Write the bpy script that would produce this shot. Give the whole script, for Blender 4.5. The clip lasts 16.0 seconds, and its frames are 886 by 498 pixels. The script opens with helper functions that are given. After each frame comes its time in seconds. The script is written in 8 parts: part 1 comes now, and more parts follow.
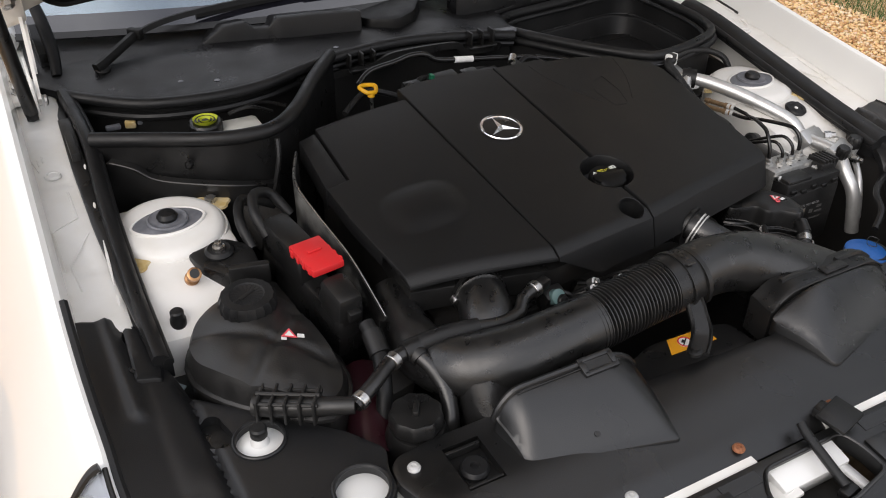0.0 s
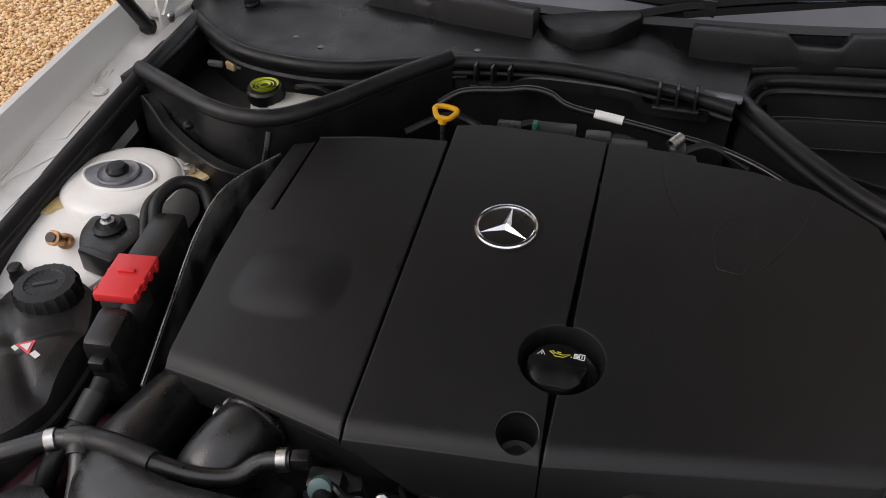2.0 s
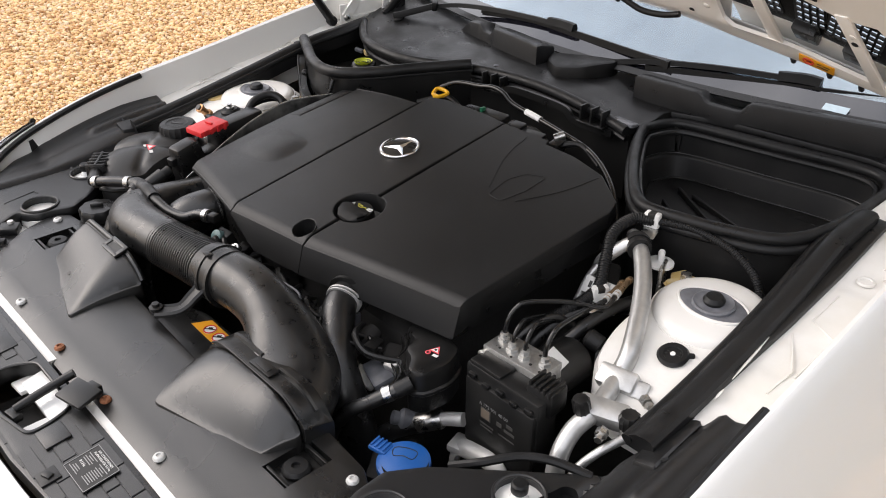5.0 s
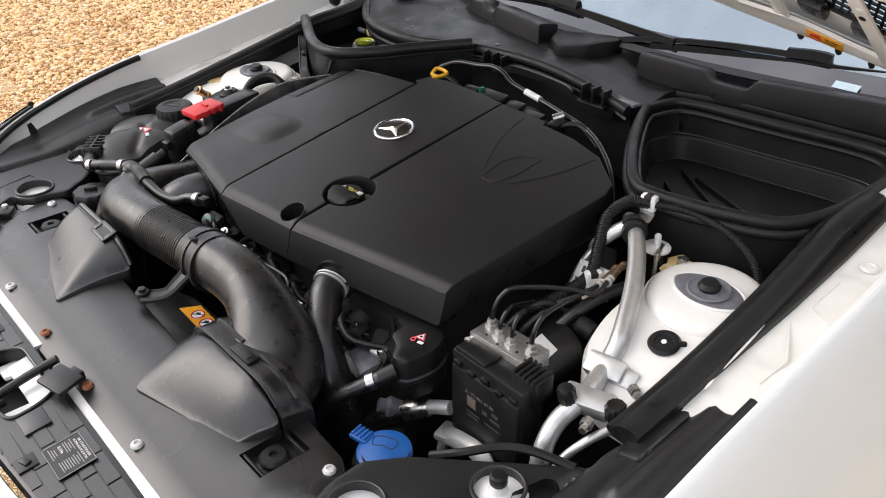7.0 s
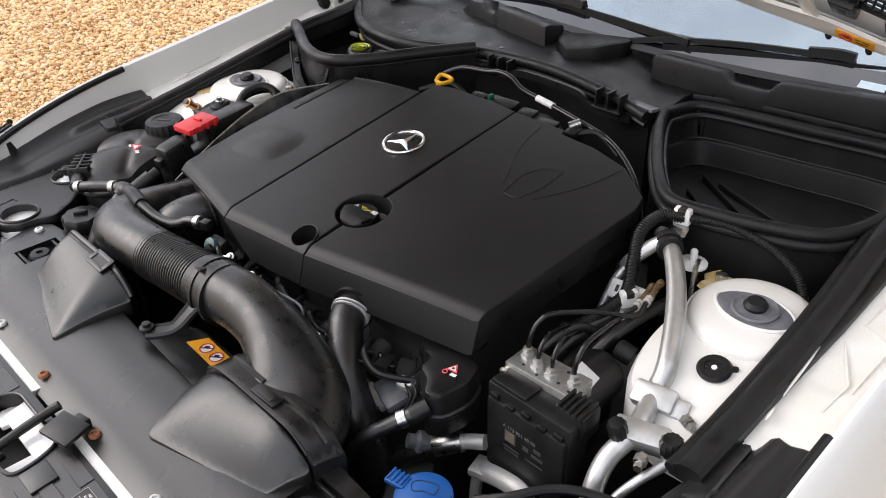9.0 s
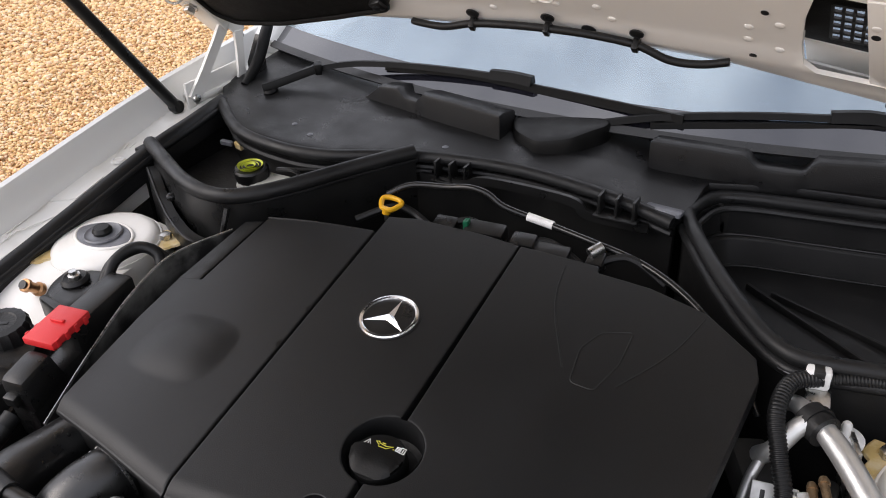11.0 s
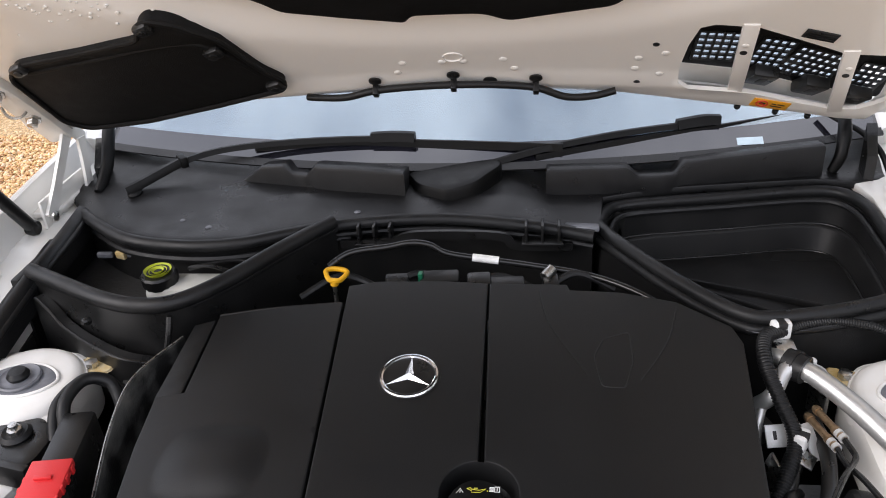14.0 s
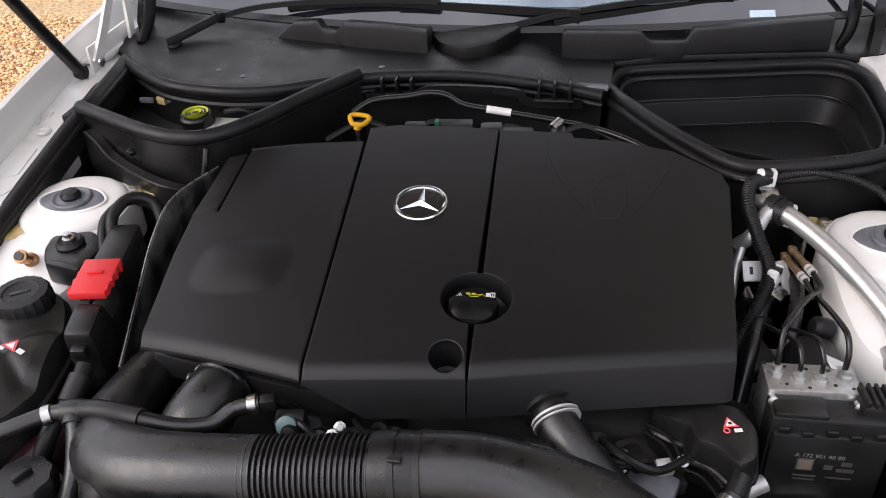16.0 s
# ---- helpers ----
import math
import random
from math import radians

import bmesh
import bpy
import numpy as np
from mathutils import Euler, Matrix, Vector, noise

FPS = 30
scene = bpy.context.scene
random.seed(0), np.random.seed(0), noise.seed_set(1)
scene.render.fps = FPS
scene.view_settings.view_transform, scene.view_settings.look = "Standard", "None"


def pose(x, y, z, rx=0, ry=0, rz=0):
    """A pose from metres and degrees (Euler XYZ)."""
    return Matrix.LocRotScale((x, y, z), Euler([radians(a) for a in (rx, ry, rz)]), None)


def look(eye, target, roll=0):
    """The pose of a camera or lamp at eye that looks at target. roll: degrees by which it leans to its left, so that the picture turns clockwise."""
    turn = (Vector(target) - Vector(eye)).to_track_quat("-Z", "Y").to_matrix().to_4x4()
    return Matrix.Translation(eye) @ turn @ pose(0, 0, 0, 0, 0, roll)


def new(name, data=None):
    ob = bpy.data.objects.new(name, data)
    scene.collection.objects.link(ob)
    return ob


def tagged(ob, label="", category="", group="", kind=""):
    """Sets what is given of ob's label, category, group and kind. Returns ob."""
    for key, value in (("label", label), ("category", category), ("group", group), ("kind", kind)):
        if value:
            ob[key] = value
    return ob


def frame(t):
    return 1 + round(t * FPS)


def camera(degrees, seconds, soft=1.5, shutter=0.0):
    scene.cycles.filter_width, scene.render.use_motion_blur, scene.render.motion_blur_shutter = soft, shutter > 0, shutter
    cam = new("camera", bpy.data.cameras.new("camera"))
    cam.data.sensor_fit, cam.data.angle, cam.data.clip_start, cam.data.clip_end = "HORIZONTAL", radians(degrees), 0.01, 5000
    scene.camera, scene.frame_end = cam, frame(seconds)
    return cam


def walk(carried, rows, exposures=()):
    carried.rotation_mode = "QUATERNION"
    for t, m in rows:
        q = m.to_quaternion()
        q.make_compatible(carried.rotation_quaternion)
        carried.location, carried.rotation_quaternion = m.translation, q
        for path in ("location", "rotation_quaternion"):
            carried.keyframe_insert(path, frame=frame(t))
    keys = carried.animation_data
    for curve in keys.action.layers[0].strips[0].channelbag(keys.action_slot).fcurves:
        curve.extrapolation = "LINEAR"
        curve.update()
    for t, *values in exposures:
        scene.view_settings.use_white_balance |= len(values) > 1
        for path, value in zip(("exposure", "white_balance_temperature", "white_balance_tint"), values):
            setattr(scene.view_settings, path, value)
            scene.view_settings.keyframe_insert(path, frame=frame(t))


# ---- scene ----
# Axes: x across the car, y towards the windscreen, z up from the gravel; y = 0 on the line of the strut towers.
cam = camera(55.6, 16.0, soft=1.0)
PATH = [
    (0, (-0.631, -0.974, 1.397), (0.155, 0.484, 0.276), 0.5),
    (0.5, (-0.583, -0.948, 1.392), (0.126, 0.535, 0.253), 0.3),
    (1, (-0.357, -0.914, 1.383), (0.012, 0.697, 0.257), -0.4),
    (1.5, (-0.105, -0.831, 1.358), (-0.155, 0.825, 0.237), -0.4),
    (2, (0.108, -0.701, 1.344), (-0.362, 0.824, 0.138), -0.7),
    (2.5, (0.378, -0.665, 1.364), (-0.458, 0.622, 0.081), -1.2),
    (3, (0.575, -0.748, 1.391), (-0.442, 0.433, 0.138), -1.2),
    (3.5, (0.729, -0.88, 1.383), (-0.412, 0.3, 0.241), -1.5),
    (4, (0.825, -0.913, 1.398), (-0.382, 0.289, 0.351), -1.3),
    (4.5, (0.887, -0.86, 1.394), (-0.361, 0.334, 0.386), 0.0),
    (7, (0.916, -0.757, 1.377), (-0.373, 0.353, 0.326), -1.0),
    (7.5, (0.917, -0.759, 1.38), (-0.367, 0.354, 0.325), -0.8),
    (8, (0.918, -0.752, 1.38), (-0.373, 0.356, 0.329), -1.0),
    (8.2, (0.916, -0.749, 1.379), (-0.376, 0.352, 0.322), -1.1),
    (10.3, (0.521, -0.777, 1.372), (-0.49, 0.574, 0.298), -3.1),
    (10.5, (0.48, -0.733, 1.37), (-0.494, 0.648, 0.299), -3.4),
    (11, (0.377, -0.616, 1.373), (-0.485, 0.855, 0.327), -2.5),
    (11.5, (0.306, -0.585, 1.377), (-0.395, 0.99, 0.364), -1.8),
    (12, (0.163, -0.599, 1.398), (-0.26, 1.08, 0.397), -3.4),
    (12.5, (0.049, -0.663, 1.397), (-0.205, 1.059, 0.412), -3.0),
    (13, (0.055, -0.684, 1.392), (-0.106, 1.058, 0.422), -1.6),
    (13.5, (0.092, -0.707, 1.398), (-0.074, 1.041, 0.439), -2.8),
    (14, (0.112, -0.745, 1.403), (-0.127, 0.995, 0.447), -3.9),
    (14.5, (0.123, -0.782, 1.388), (-0.148, 0.936, 0.4), -2.9),
    (15, (0.13, -0.816, 1.376), (-0.163, 0.849, 0.307), -2.6),
    (15.5, (0.14, -0.844, 1.372), (-0.152, 0.791, 0.258), -2.8),
    (16, (0.148, -0.863, 1.369), (-0.157, 0.761, 0.243), -2.9),
]
EXPOSURES = [(0, -0.13, 6600, 13), (1.0, -0.2, 6650, 13), (2.0, -0.3, 6600, 15), (2.5, -0.11, 6550, 16), (3.5, -0.08, 6650, 17), (4.0, -0.02, 6660, 16), (4.5, 0.2, 6680, 14), (7.0, 0.23, 6540, 13), (8.0, 0.23, 6540, 13), (10.5, 0.2, 6490, 15), (11.0, 0.14, 6480, 15), (11.5, 0.12, 6270, 15), (12.0, 0.18, 6180, 15), (13.0, 0.26, 6270, 15), (14.5, 0.22, 6380, 15), (16.0, 0.22, 6480, 18)]
walk(cam, [(t, look(eye, target, roll)) for t, eye, target, roll in PATH], EXPOSURES)

# ---- light ----
SUN_UP, SUN_TURN = 36.0, 236.0
world = bpy.data.worlds.new("sky")
scene.world = world
world.use_nodes = True
wn = world.node_tree.nodes
sky = wn.new("ShaderNodeTexSky")
sky.sky_type, sky.sun_disc = "NISHITA", False
sky.sun_elevation, sky.sun_rotation = radians(SUN_UP), radians(SUN_TURN)
sky.air_density, sky.dust_density, sky.ozone_density = 1.2, 3.0, 1.0
# bright broken cloud over the blue
cloud, cover_amount, cloud_mix, cloud_co = wn.new("ShaderNodeTexNoise"), wn.new("ShaderNodeMapRange"), wn.new("ShaderNodeMix"), wn.new("ShaderNodeTexCoord")
cloud.inputs["Scale"].default_value, cloud.inputs["Detail"].default_value = 2.2, 5
cover_amount.inputs["From Min"].default_value, cover_amount.inputs["From Max"].default_value = 0.36, 0.60
cover_amount.inputs["To Min"].default_value, cover_amount.inputs["To Max"].default_value = 0.35, 1.0
cloud_mix.data_type = "RGBA"
cloud_mix.inputs["B"].default_value = (11.9, 12.2, 12.8, 1)
world.node_tree.links.new(cloud_co.outputs["Generated"], cloud.inputs["Vector"])
world.node_tree.links.new(cloud.outputs["Fac"], cover_amount.inputs["Value"])
world.node_tree.links.new(cover_amount.outputs[0], cloud_mix.inputs["Factor"])
world.node_tree.links.new(sky.outputs[0], cloud_mix.inputs["A"])
world.node_tree.links.new(cloud_mix.outputs["Result"], wn["Background"].inputs[0])
wn["Background"].inputs[1].default_value = 0.132
sun_data = bpy.data.lights.new("sun", "SUN")
sun_data.energy, sun_data.angle, sun_data.color = 1.5, radians(45), (1.0, 0.95, 0.89)
sun = new("sun", sun_data)
sun.matrix_world = look((0, 0, 5), Vector((0, 0, 5)) - 5 * Vector((math.sin(radians(SUN_TURN)) * math.cos(radians(SUN_UP)),
                                                        math.cos(radians(SUN_TURN)) * math.cos(radians(SUN_UP)), math.sin(radians(SUN_UP)))))

# ---- materials ----


def material(name, color, rough=0.5, metal=0.0, second=None, scale=40.0, mix=0.35, grain=600.0, bump=0.0, wear=0.1, coat=0.0, dist=0.0008, gloss=0.5):
    """A surface with a large-scale blotch, a fine grain, uneven gloss and a fine relief."""
    m = bpy.data.materials.new(name)
    m.use_nodes = True
    n, l = m.node_tree.nodes, m.node_tree.links
    b = n["Principled BSDF"]
    co = n.new("ShaderNodeTexCoord")
    big, fine = n.new("ShaderNodeTexNoise"), n.new("ShaderNodeTexNoise")
    big.inputs["Scale"].default_value, big.inputs["Detail"].default_value = scale, 6
    fine.inputs["Scale"].default_value, fine.inputs["Detail"].default_value = grain, 3
    for t in (big, fine):
        l.new(co.outputs["Object"], t.inputs["Vector"])
    ramp = n.new("ShaderNodeMapRange")
    ramp.inputs["From Min"].default_value, ramp.inputs["From Max"].default_value = 0.42, 0.68
    ramp.inputs["To Max"].default_value = mix
    l.new(big.outputs["Fac"], ramp.inputs["Value"])
    blend = n.new("ShaderNodeMix")
    blend.data_type = "RGBA"
    blend.inputs["A"].default_value = (*color, 1)
    blend.inputs["B"].default_value = (*(second or [min(1, c * 1.5 + 0.004) for c in color]), 1)
    l.new(ramp.outputs[0], blend.inputs["Factor"])
    l.new(blend.outputs["Result"], b.inputs["Base Color"])
    r = n.new("ShaderNodeMapRange")
    r.inputs["From Min"].default_value, r.inputs["From Max"].default_value = 0.3, 0.7
    r.inputs["To Min"].default_value, r.inputs["To Max"].default_value = max(0.02, rough - wear), min(1, rough + wear)
    l.new(big.outputs["Fac"], r.inputs["Value"])
    l.new(r.outputs[0], b.inputs["Roughness"])
    b.inputs["Metallic"].default_value = metal
    b.inputs["Specular IOR Level"].default_value = gloss
    b.inputs["Coat Weight"].default_value, b.inputs["Coat Roughness"].default_value = coat, 0.05
    if bump:
        bp = n.new("ShaderNodeBump")
        bp.inputs["Strength"].default_value, bp.inputs["Distance"].default_value = bump, dist
        l.new(fine.outputs["Fac"], bp.inputs["Height"])
        l.new(bp.outputs[0], b.inputs["Normal"])
    return m


COVER = material("cover_plastic", (0.0062, 0.0063, 0.0066), 0.43, second=(0.0078, 0.0079, 0.0082), scale=9, grain=1500, bump=0.35, wear=0.05, gloss=0.37)
BLACK = material("black_plastic", (0.009, 0.009, 0.009), 0.33, second=(0.016, 0.0155, 0.015), scale=30, bump=0.25, gloss=0.42)
PANEL = material("grained_panel_plastic", (0.0058, 0.0058, 0.0059), 0.30, second=(0.0085, 0.0084, 0.0083), scale=9, grain=1400, bump=0.28, wear=0.06, gloss=0.8)
TRIM = material("dark_trim_plastic", (0.0085, 0.0088, 0.0095), 0.38, second=(0.012, 0.012, 0.0125), scale=12, grain=1400, bump=0.25, wear=0.07, gloss=0.58)
BOXY = material("filter_box_plastic", (0.0108, 0.0108, 0.011), 0.44, second=(0.0165, 0.0162, 0.0158), scale=22, mix=0.5, grain=900, bump=0.3, gloss=0.22)
PIPE = material("pipe_aluminium", (0.60, 0.60, 0.59), 0.38, 0.75, second=(0.42, 0.42, 0.41), scale=45, mix=0.75, bump=0.3, grain=700)
GLOSSY = material("glossy_black_pipe", (0.008, 0.008, 0.008), 0.22, second=(0.012, 0.012, 0.012), scale=60, wear=0.06)
ZINC = material("galvanised_plate", (0.62, 0.62, 0.61), 0.48, 0.35, second=(0.48, 0.48, 0.46), scale=90, mix=0.6, bump=0.2)
MACHINED = material("machined_aluminium", (0.50, 0.50, 0.49), 0.36, 0.85, second=(0.36, 0.36, 0.35), scale=160, mix=0.7, bump=0.35, grain=900)
DUSTY = material("dusty_plastic", (0.011, 0.011, 0.011), 0.40, second=(0.024, 0.023, 0.021), scale=16, mix=0.4, bump=0.3, wear=0.12, gloss=0.34)
TANK = material("tank_plastic", (0.013, 0.0128, 0.0125), 0.38, second=(0.024, 0.0232, 0.0222), scale=55, mix=0.5, grain=500, bump=0.25)
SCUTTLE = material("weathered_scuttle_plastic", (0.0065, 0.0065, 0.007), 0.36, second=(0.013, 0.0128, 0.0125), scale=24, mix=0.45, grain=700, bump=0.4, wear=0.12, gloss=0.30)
RUBBER = material("rubber", (0.0095, 0.0097, 0.0102), 0.42, second=(0.017, 0.0168, 0.0166), scale=35, bump=0.3, wear=0.15, gloss=0.30)
HOSE = material("hose_rubber", (0.0085, 0.0085, 0.0086), 0.33, second=(0.015, 0.015, 0.0145), scale=60, bump=0.2, gloss=0.72)
DARK = material("grimy_iron", (0.028, 0.027, 0.026), 0.6, second=(0.035, 0.031, 0.027), scale=30, bump=0.6, grain=200)
WHITE = material("white_paint", (0.80, 0.80, 0.78), 0.3, second=(0.77, 0.77, 0.75), scale=3, grain=40, wear=0.04, coat=0.8)
INNER = material("inner_white_paint", (0.80, 0.79, 0.76), 0.40, second=(0.68, 0.65, 0.58), scale=18, mix=0.45, grain=260, bump=0.15, wear=0.1, coat=0.2)
# body white, made brighter and creamier for light bounced up off the gravel
HOODIN = material("hood_white_warm_bounce", (0.87, 0.84, 0.79), 0.30, second=(0.85, 0.82, 0.765), scale=5, mix=0.3, grain=500, bump=0.06, wear=0.03, coat=0.5)
ALU = material("cast_aluminium", (0.70, 0.69, 0.67), 0.45, 0.5, second=(0.55, 0.54, 0.51), scale=70, mix=0.5, bump=0.4, grain=800)
STEEL = material("zinc_steel", (0.55, 0.55, 0.54), 0.3, 1.0, second=(0.35, 0.33, 0.3), scale=120, mix=0.6)
CHROME = material("chrome", (0.90, 0.90, 0.91), 0.16, 1.0, scale=200, wear=0.03)
BRASS = material("brass", (0.50, 0.28, 0.14), 0.4, 1.0, second=(0.30, 0.16, 0.08), scale=200, mix=0.6)
RUST = material("rusty_steel", (0.33, 0.13, 0.06), 0.75, 0.2, second=(0.16, 0.06, 0.03), scale=400, mix=0.8, bump=0.6)
RED = material("red_plastic", (0.62, 0.022, 0.025), 0.42, second=(0.55, 0.03, 0.03), scale=60, bump=0.2)
BLUE = material("blue_plastic", (0.012, 0.10, 0.36), 0.42, second=(0.02, 0.13, 0.42), scale=60, bump=0.2)
YELLOW = material("yellow_plastic", (0.72, 0.38, 0.01), 0.4, second=(0.6, 0.3, 0.01), scale=80)
LIME = material("lime_print", (0.45, 0.50, 0.02), 0.55, second=(0.35, 0.4, 0.03), scale=150, mix=0.6)
ORANGE = material("orange_label", (0.80, 0.36, 0.02), 0.4, second=(0.7, 0.3, 0.02), scale=100)
PINK = material("pink_label", (0.75, 0.10, 0.12), 0.45, scale=100)
PRINT = material("white_print", (0.75, 0.75, 0.73), 0.5, scale=100)
GREYPRINT = material("grey_print", (0.30, 0.30, 0.30), 0.5, scale=100)
# print, and flat pieces painted black for the shade inside holes and slots
INK_HOLLOW = material("black_print_and_hollow_shade", (0.015, 0.015, 0.015), 0.5, scale=100)
FOAM = material("foam_pad", (0.0045, 0.0043, 0.0042), 0.62, second=(0.008, 0.008, 0.008), scale=60, bump=0.8, grain=900, wear=0.06, gloss=0.22)
OCHRE = material("stained_sealant", (0.50, 0.36, 0.14), 0.6, second=(0.62, 0.52, 0.32), scale=90, mix=0.9, bump=0.4)
POT = material("grey_bushing", (0.12, 0.125, 0.14), 0.42, second=(0.21, 0.215, 0.235), scale=80, mix=0.6)
FELT = material("foil_insulation", (0.02, 0.02, 0.02), 0.45, 0.3, second=(0.20, 0.20, 0.19), scale=26, mix=0.9, bump=0.8, grain=350)
MILKY = material("milky_plastic", (0.62, 0.62, 0.58), 0.4, second=(0.5, 0.5, 0.44), scale=60)


def glass(name, tint, rough=0.02, ior=1.5):
    m = bpy.data.materials.new(name)
    m.use_nodes = True
    b = m.node_tree.nodes["Principled BSDF"]
    b.inputs["Base Color"].default_value = (*tint, 1)
    b.inputs["Roughness"].default_value = rough
    b.inputs["Transmission Weight"].default_value = 1.0
    b.inputs["IOR"].default_value = ior
    return m


GLASS = glass("windscreen_glass", (0.45, 0.52, 0.58), 0.02, 1.6)
# pale blue gloss added to strengthen the sky's reflection in the glass
gn, gl = GLASS.node_tree.nodes, GLASS.node_tree.links
sky_gloss, both = gn.new("ShaderNodeBsdfGlossy"), gn.new("ShaderNodeMixShader")
sky_gloss.inputs["Color"].default_value, sky_gloss.inputs["Roughness"].default_value = (0.80, 0.93, 1.0, 1), 0.03
both.inputs[0].default_value = 0.28
gl.new(gn["Principled BSDF"].outputs[0], both.inputs[1])
gl.new(sky_gloss.outputs[0], both.inputs[2])
gl.new(both.outputs[0], gn["Material Output"].inputs[0])
FRIT = material("black_glass_edge", (0.010, 0.010, 0.014), 0.04, scale=5, wear=0.02, gloss=1.0, coat=0.8)
DASH = material("dashboard_plastic", (0.012, 0.012, 0.014), 0.7, second=(0.022, 0.022, 0.026), scale=4, mix=0.8)
PALE = material("pale_sticker", (0.45, 0.55, 0.60), 0.5)
WIPER = material("wiper_black", (0.003, 0.003, 0.003), 0.45, second=(0.007, 0.007, 0.007), scale=40, bump=0.2, gloss=0.2)
WETPAINT = material("water_drops", (0.85, 0.84, 0.80), 0.05, scale=100, gloss=1.0)
LAMP_IN = material("lamp_inside", (0.46, 0.48, 0.52), 0.28, 0.4, second=(0.60, 0.62, 0.66), scale=30, mix=0.8)
LIMEINK = material("lime_yellow_print", (0.50, 0.46, 0.03), 0.5, second=(0.4, 0.38, 0.03), scale=100)
LENS = glass("lamp_glass", (0.9, 0.92, 0.93))


def stone_material(name):
    m = bpy.data.materials.new(name)
    m.use_nodes = True
    n, l = m.node_tree.nodes, m.node_tree.links
    g, r = n.new("ShaderNodeNewGeometry"), n.new("ShaderNodeValToRGB")
    e = r.color_ramp.elements
    e[0].position, e[0].color = 0.0, (0.36, 0.19, 0.08, 1)
    e[1].position, e[1].color = 1.0, (0.88, 0.72, 0.50, 1)
    for p, c in ((0.2, (0.58, 0.34, 0.15, 1)), (0.45, (0.76, 0.50, 0.24, 1)), (0.7, (0.84, 0.60, 0.32, 1)), (0.88, (0.68, 0.50, 0.32, 1))):
        k = e.new(p)
        k.color = c
    co, t = n.new("ShaderNodeTexCoord"), n.new("ShaderNodeTexNoise")
    t.inputs["Scale"].default_value, t.inputs["Detail"].default_value = 140, 4
    l.new(co.outputs["Object"], t.inputs["Vector"])
    mx = n.new("ShaderNodeMix")
    mx.data_type, mx.blend_type = "RGBA", "OVERLAY"
    mx.inputs["Factor"].default_value = 0.5
    l.new(g.outputs["Random Per Island"], r.inputs["Fac"])
    l.new(r.outputs["Color"], mx.inputs["A"])
    l.new(t.outputs["Color"], mx.inputs["B"])
    l.new(mx.outputs["Result"], n["Principled BSDF"].inputs["Base Color"])
    n["Principled BSDF"].inputs["Roughness"].default_value = 0.8
    return m


STONE = stone_material("gravel_stone")


def pebble_material(name):
    """Packed pebbles: each cell takes its own stone colour, with sandy joints coloured darker for crevice shade."""
    m = bpy.data.materials.new(name)
    m.use_nodes = True
    n, l = m.node_tree.nodes, m.node_tree.links
    co, cell, edge, ramp = n.new("ShaderNodeTexCoord"), n.new("ShaderNodeTexVoronoi"), n.new("ShaderNodeTexVoronoi"), n.new("ShaderNodeValToRGB")
    edge.feature = "DISTANCE_TO_EDGE"
    for t in (cell, edge):
        t.inputs["Scale"].default_value = 85
        l.new(co.outputs["Object"], t.inputs["Vector"])
    e = ramp.color_ramp.elements
    e[0].position, e[0].color = 0.0, (0.42, 0.25, 0.11, 1)
    e[1].position, e[1].color = 1.0, (0.90, 0.72, 0.48, 1)
    for p, c in ((0.25, (0.66, 0.41, 0.19, 1)), (0.55, (0.80, 0.54, 0.27, 1)), (0.8, (0.84, 0.61, 0.34, 1))):
        k = e.new(p)
        k.color = c
    split = n.new("ShaderNodeSeparateColor")
    l.new(cell.outputs["Color"], split.inputs["Color"])
    l.new(split.outputs["Red"], ramp.inputs["Fac"])
    joint, mx, bump = n.new("ShaderNodeMapRange"), n.new("ShaderNodeMix"), n.new("ShaderNodeBump")
    joint.inputs["From Max"].default_value = 0.12
    l.new(edge.outputs["Distance"], joint.inputs["Value"])
    mx.data_type = "RGBA"
    # crevice shade between the stones, put into the joint colour
    mx.inputs["A"].default_value = (0.48, 0.31, 0.15, 1)
    l.new(joint.outputs[0], mx.inputs["Factor"])
    l.new(ramp.outputs["Color"], mx.inputs["B"])
    b = n["Principled BSDF"]
    l.new(mx.outputs["Result"], b.inputs["Base Color"])
    b.inputs["Roughness"].default_value = 0.85
    bump.inputs["Strength"].default_value, bump.inputs["Distance"].default_value = 0.9, 0.006
    l.new(joint.outputs[0], bump.inputs["Height"])
    l.new(bump.outputs["Normal"], b.inputs["Normal"])
    return m


SOIL = pebble_material("packed_gravel")
LEAF = material("grass_blade", (0.05, 0.10, 0.02), 0.6, second=(0.09, 0.14, 0.03), scale=6, mix=0.8)

# ---- shape helpers ----


def link(name, bm, mat, parent=None, label="", sharp=38):
    """One mesh object from a bmesh in world axes; parent: its thing or part."""
    me = bpy.data.meshes.new(name)
    bmesh.ops.recalc_face_normals(bm, faces=bm.faces)
    bm.to_mesh(me)
    bm.free()
    me.materials.append(mat)
    for p in me.polygons:
        p.use_smooth = True
    me.set_sharp_from_angle(angle=radians(sharp))
    ob = new(name, me)
    if parent:
        ob.parent = parent
        up = parent
        while up:
            if up.type == "EMPTY":
                ob.matrix_parent_inverse = up.matrix_basis.inverted() if up == parent else Matrix()
            up = up.parent
    return tagged(ob, label)


def part(name, bm, mat, parent, label="", sharp=38):
    return link(name, bm, mat, parent, label, sharp)


def thing(name, at, label, category, group="", kind=""):
    """An Empty at the base of a thing made of parts."""
    ob = new(name)
    ob.empty_display_size = 0.02
    ob.matrix_basis = Matrix.Translation(at)
    return tagged(ob, label, category, group, kind)


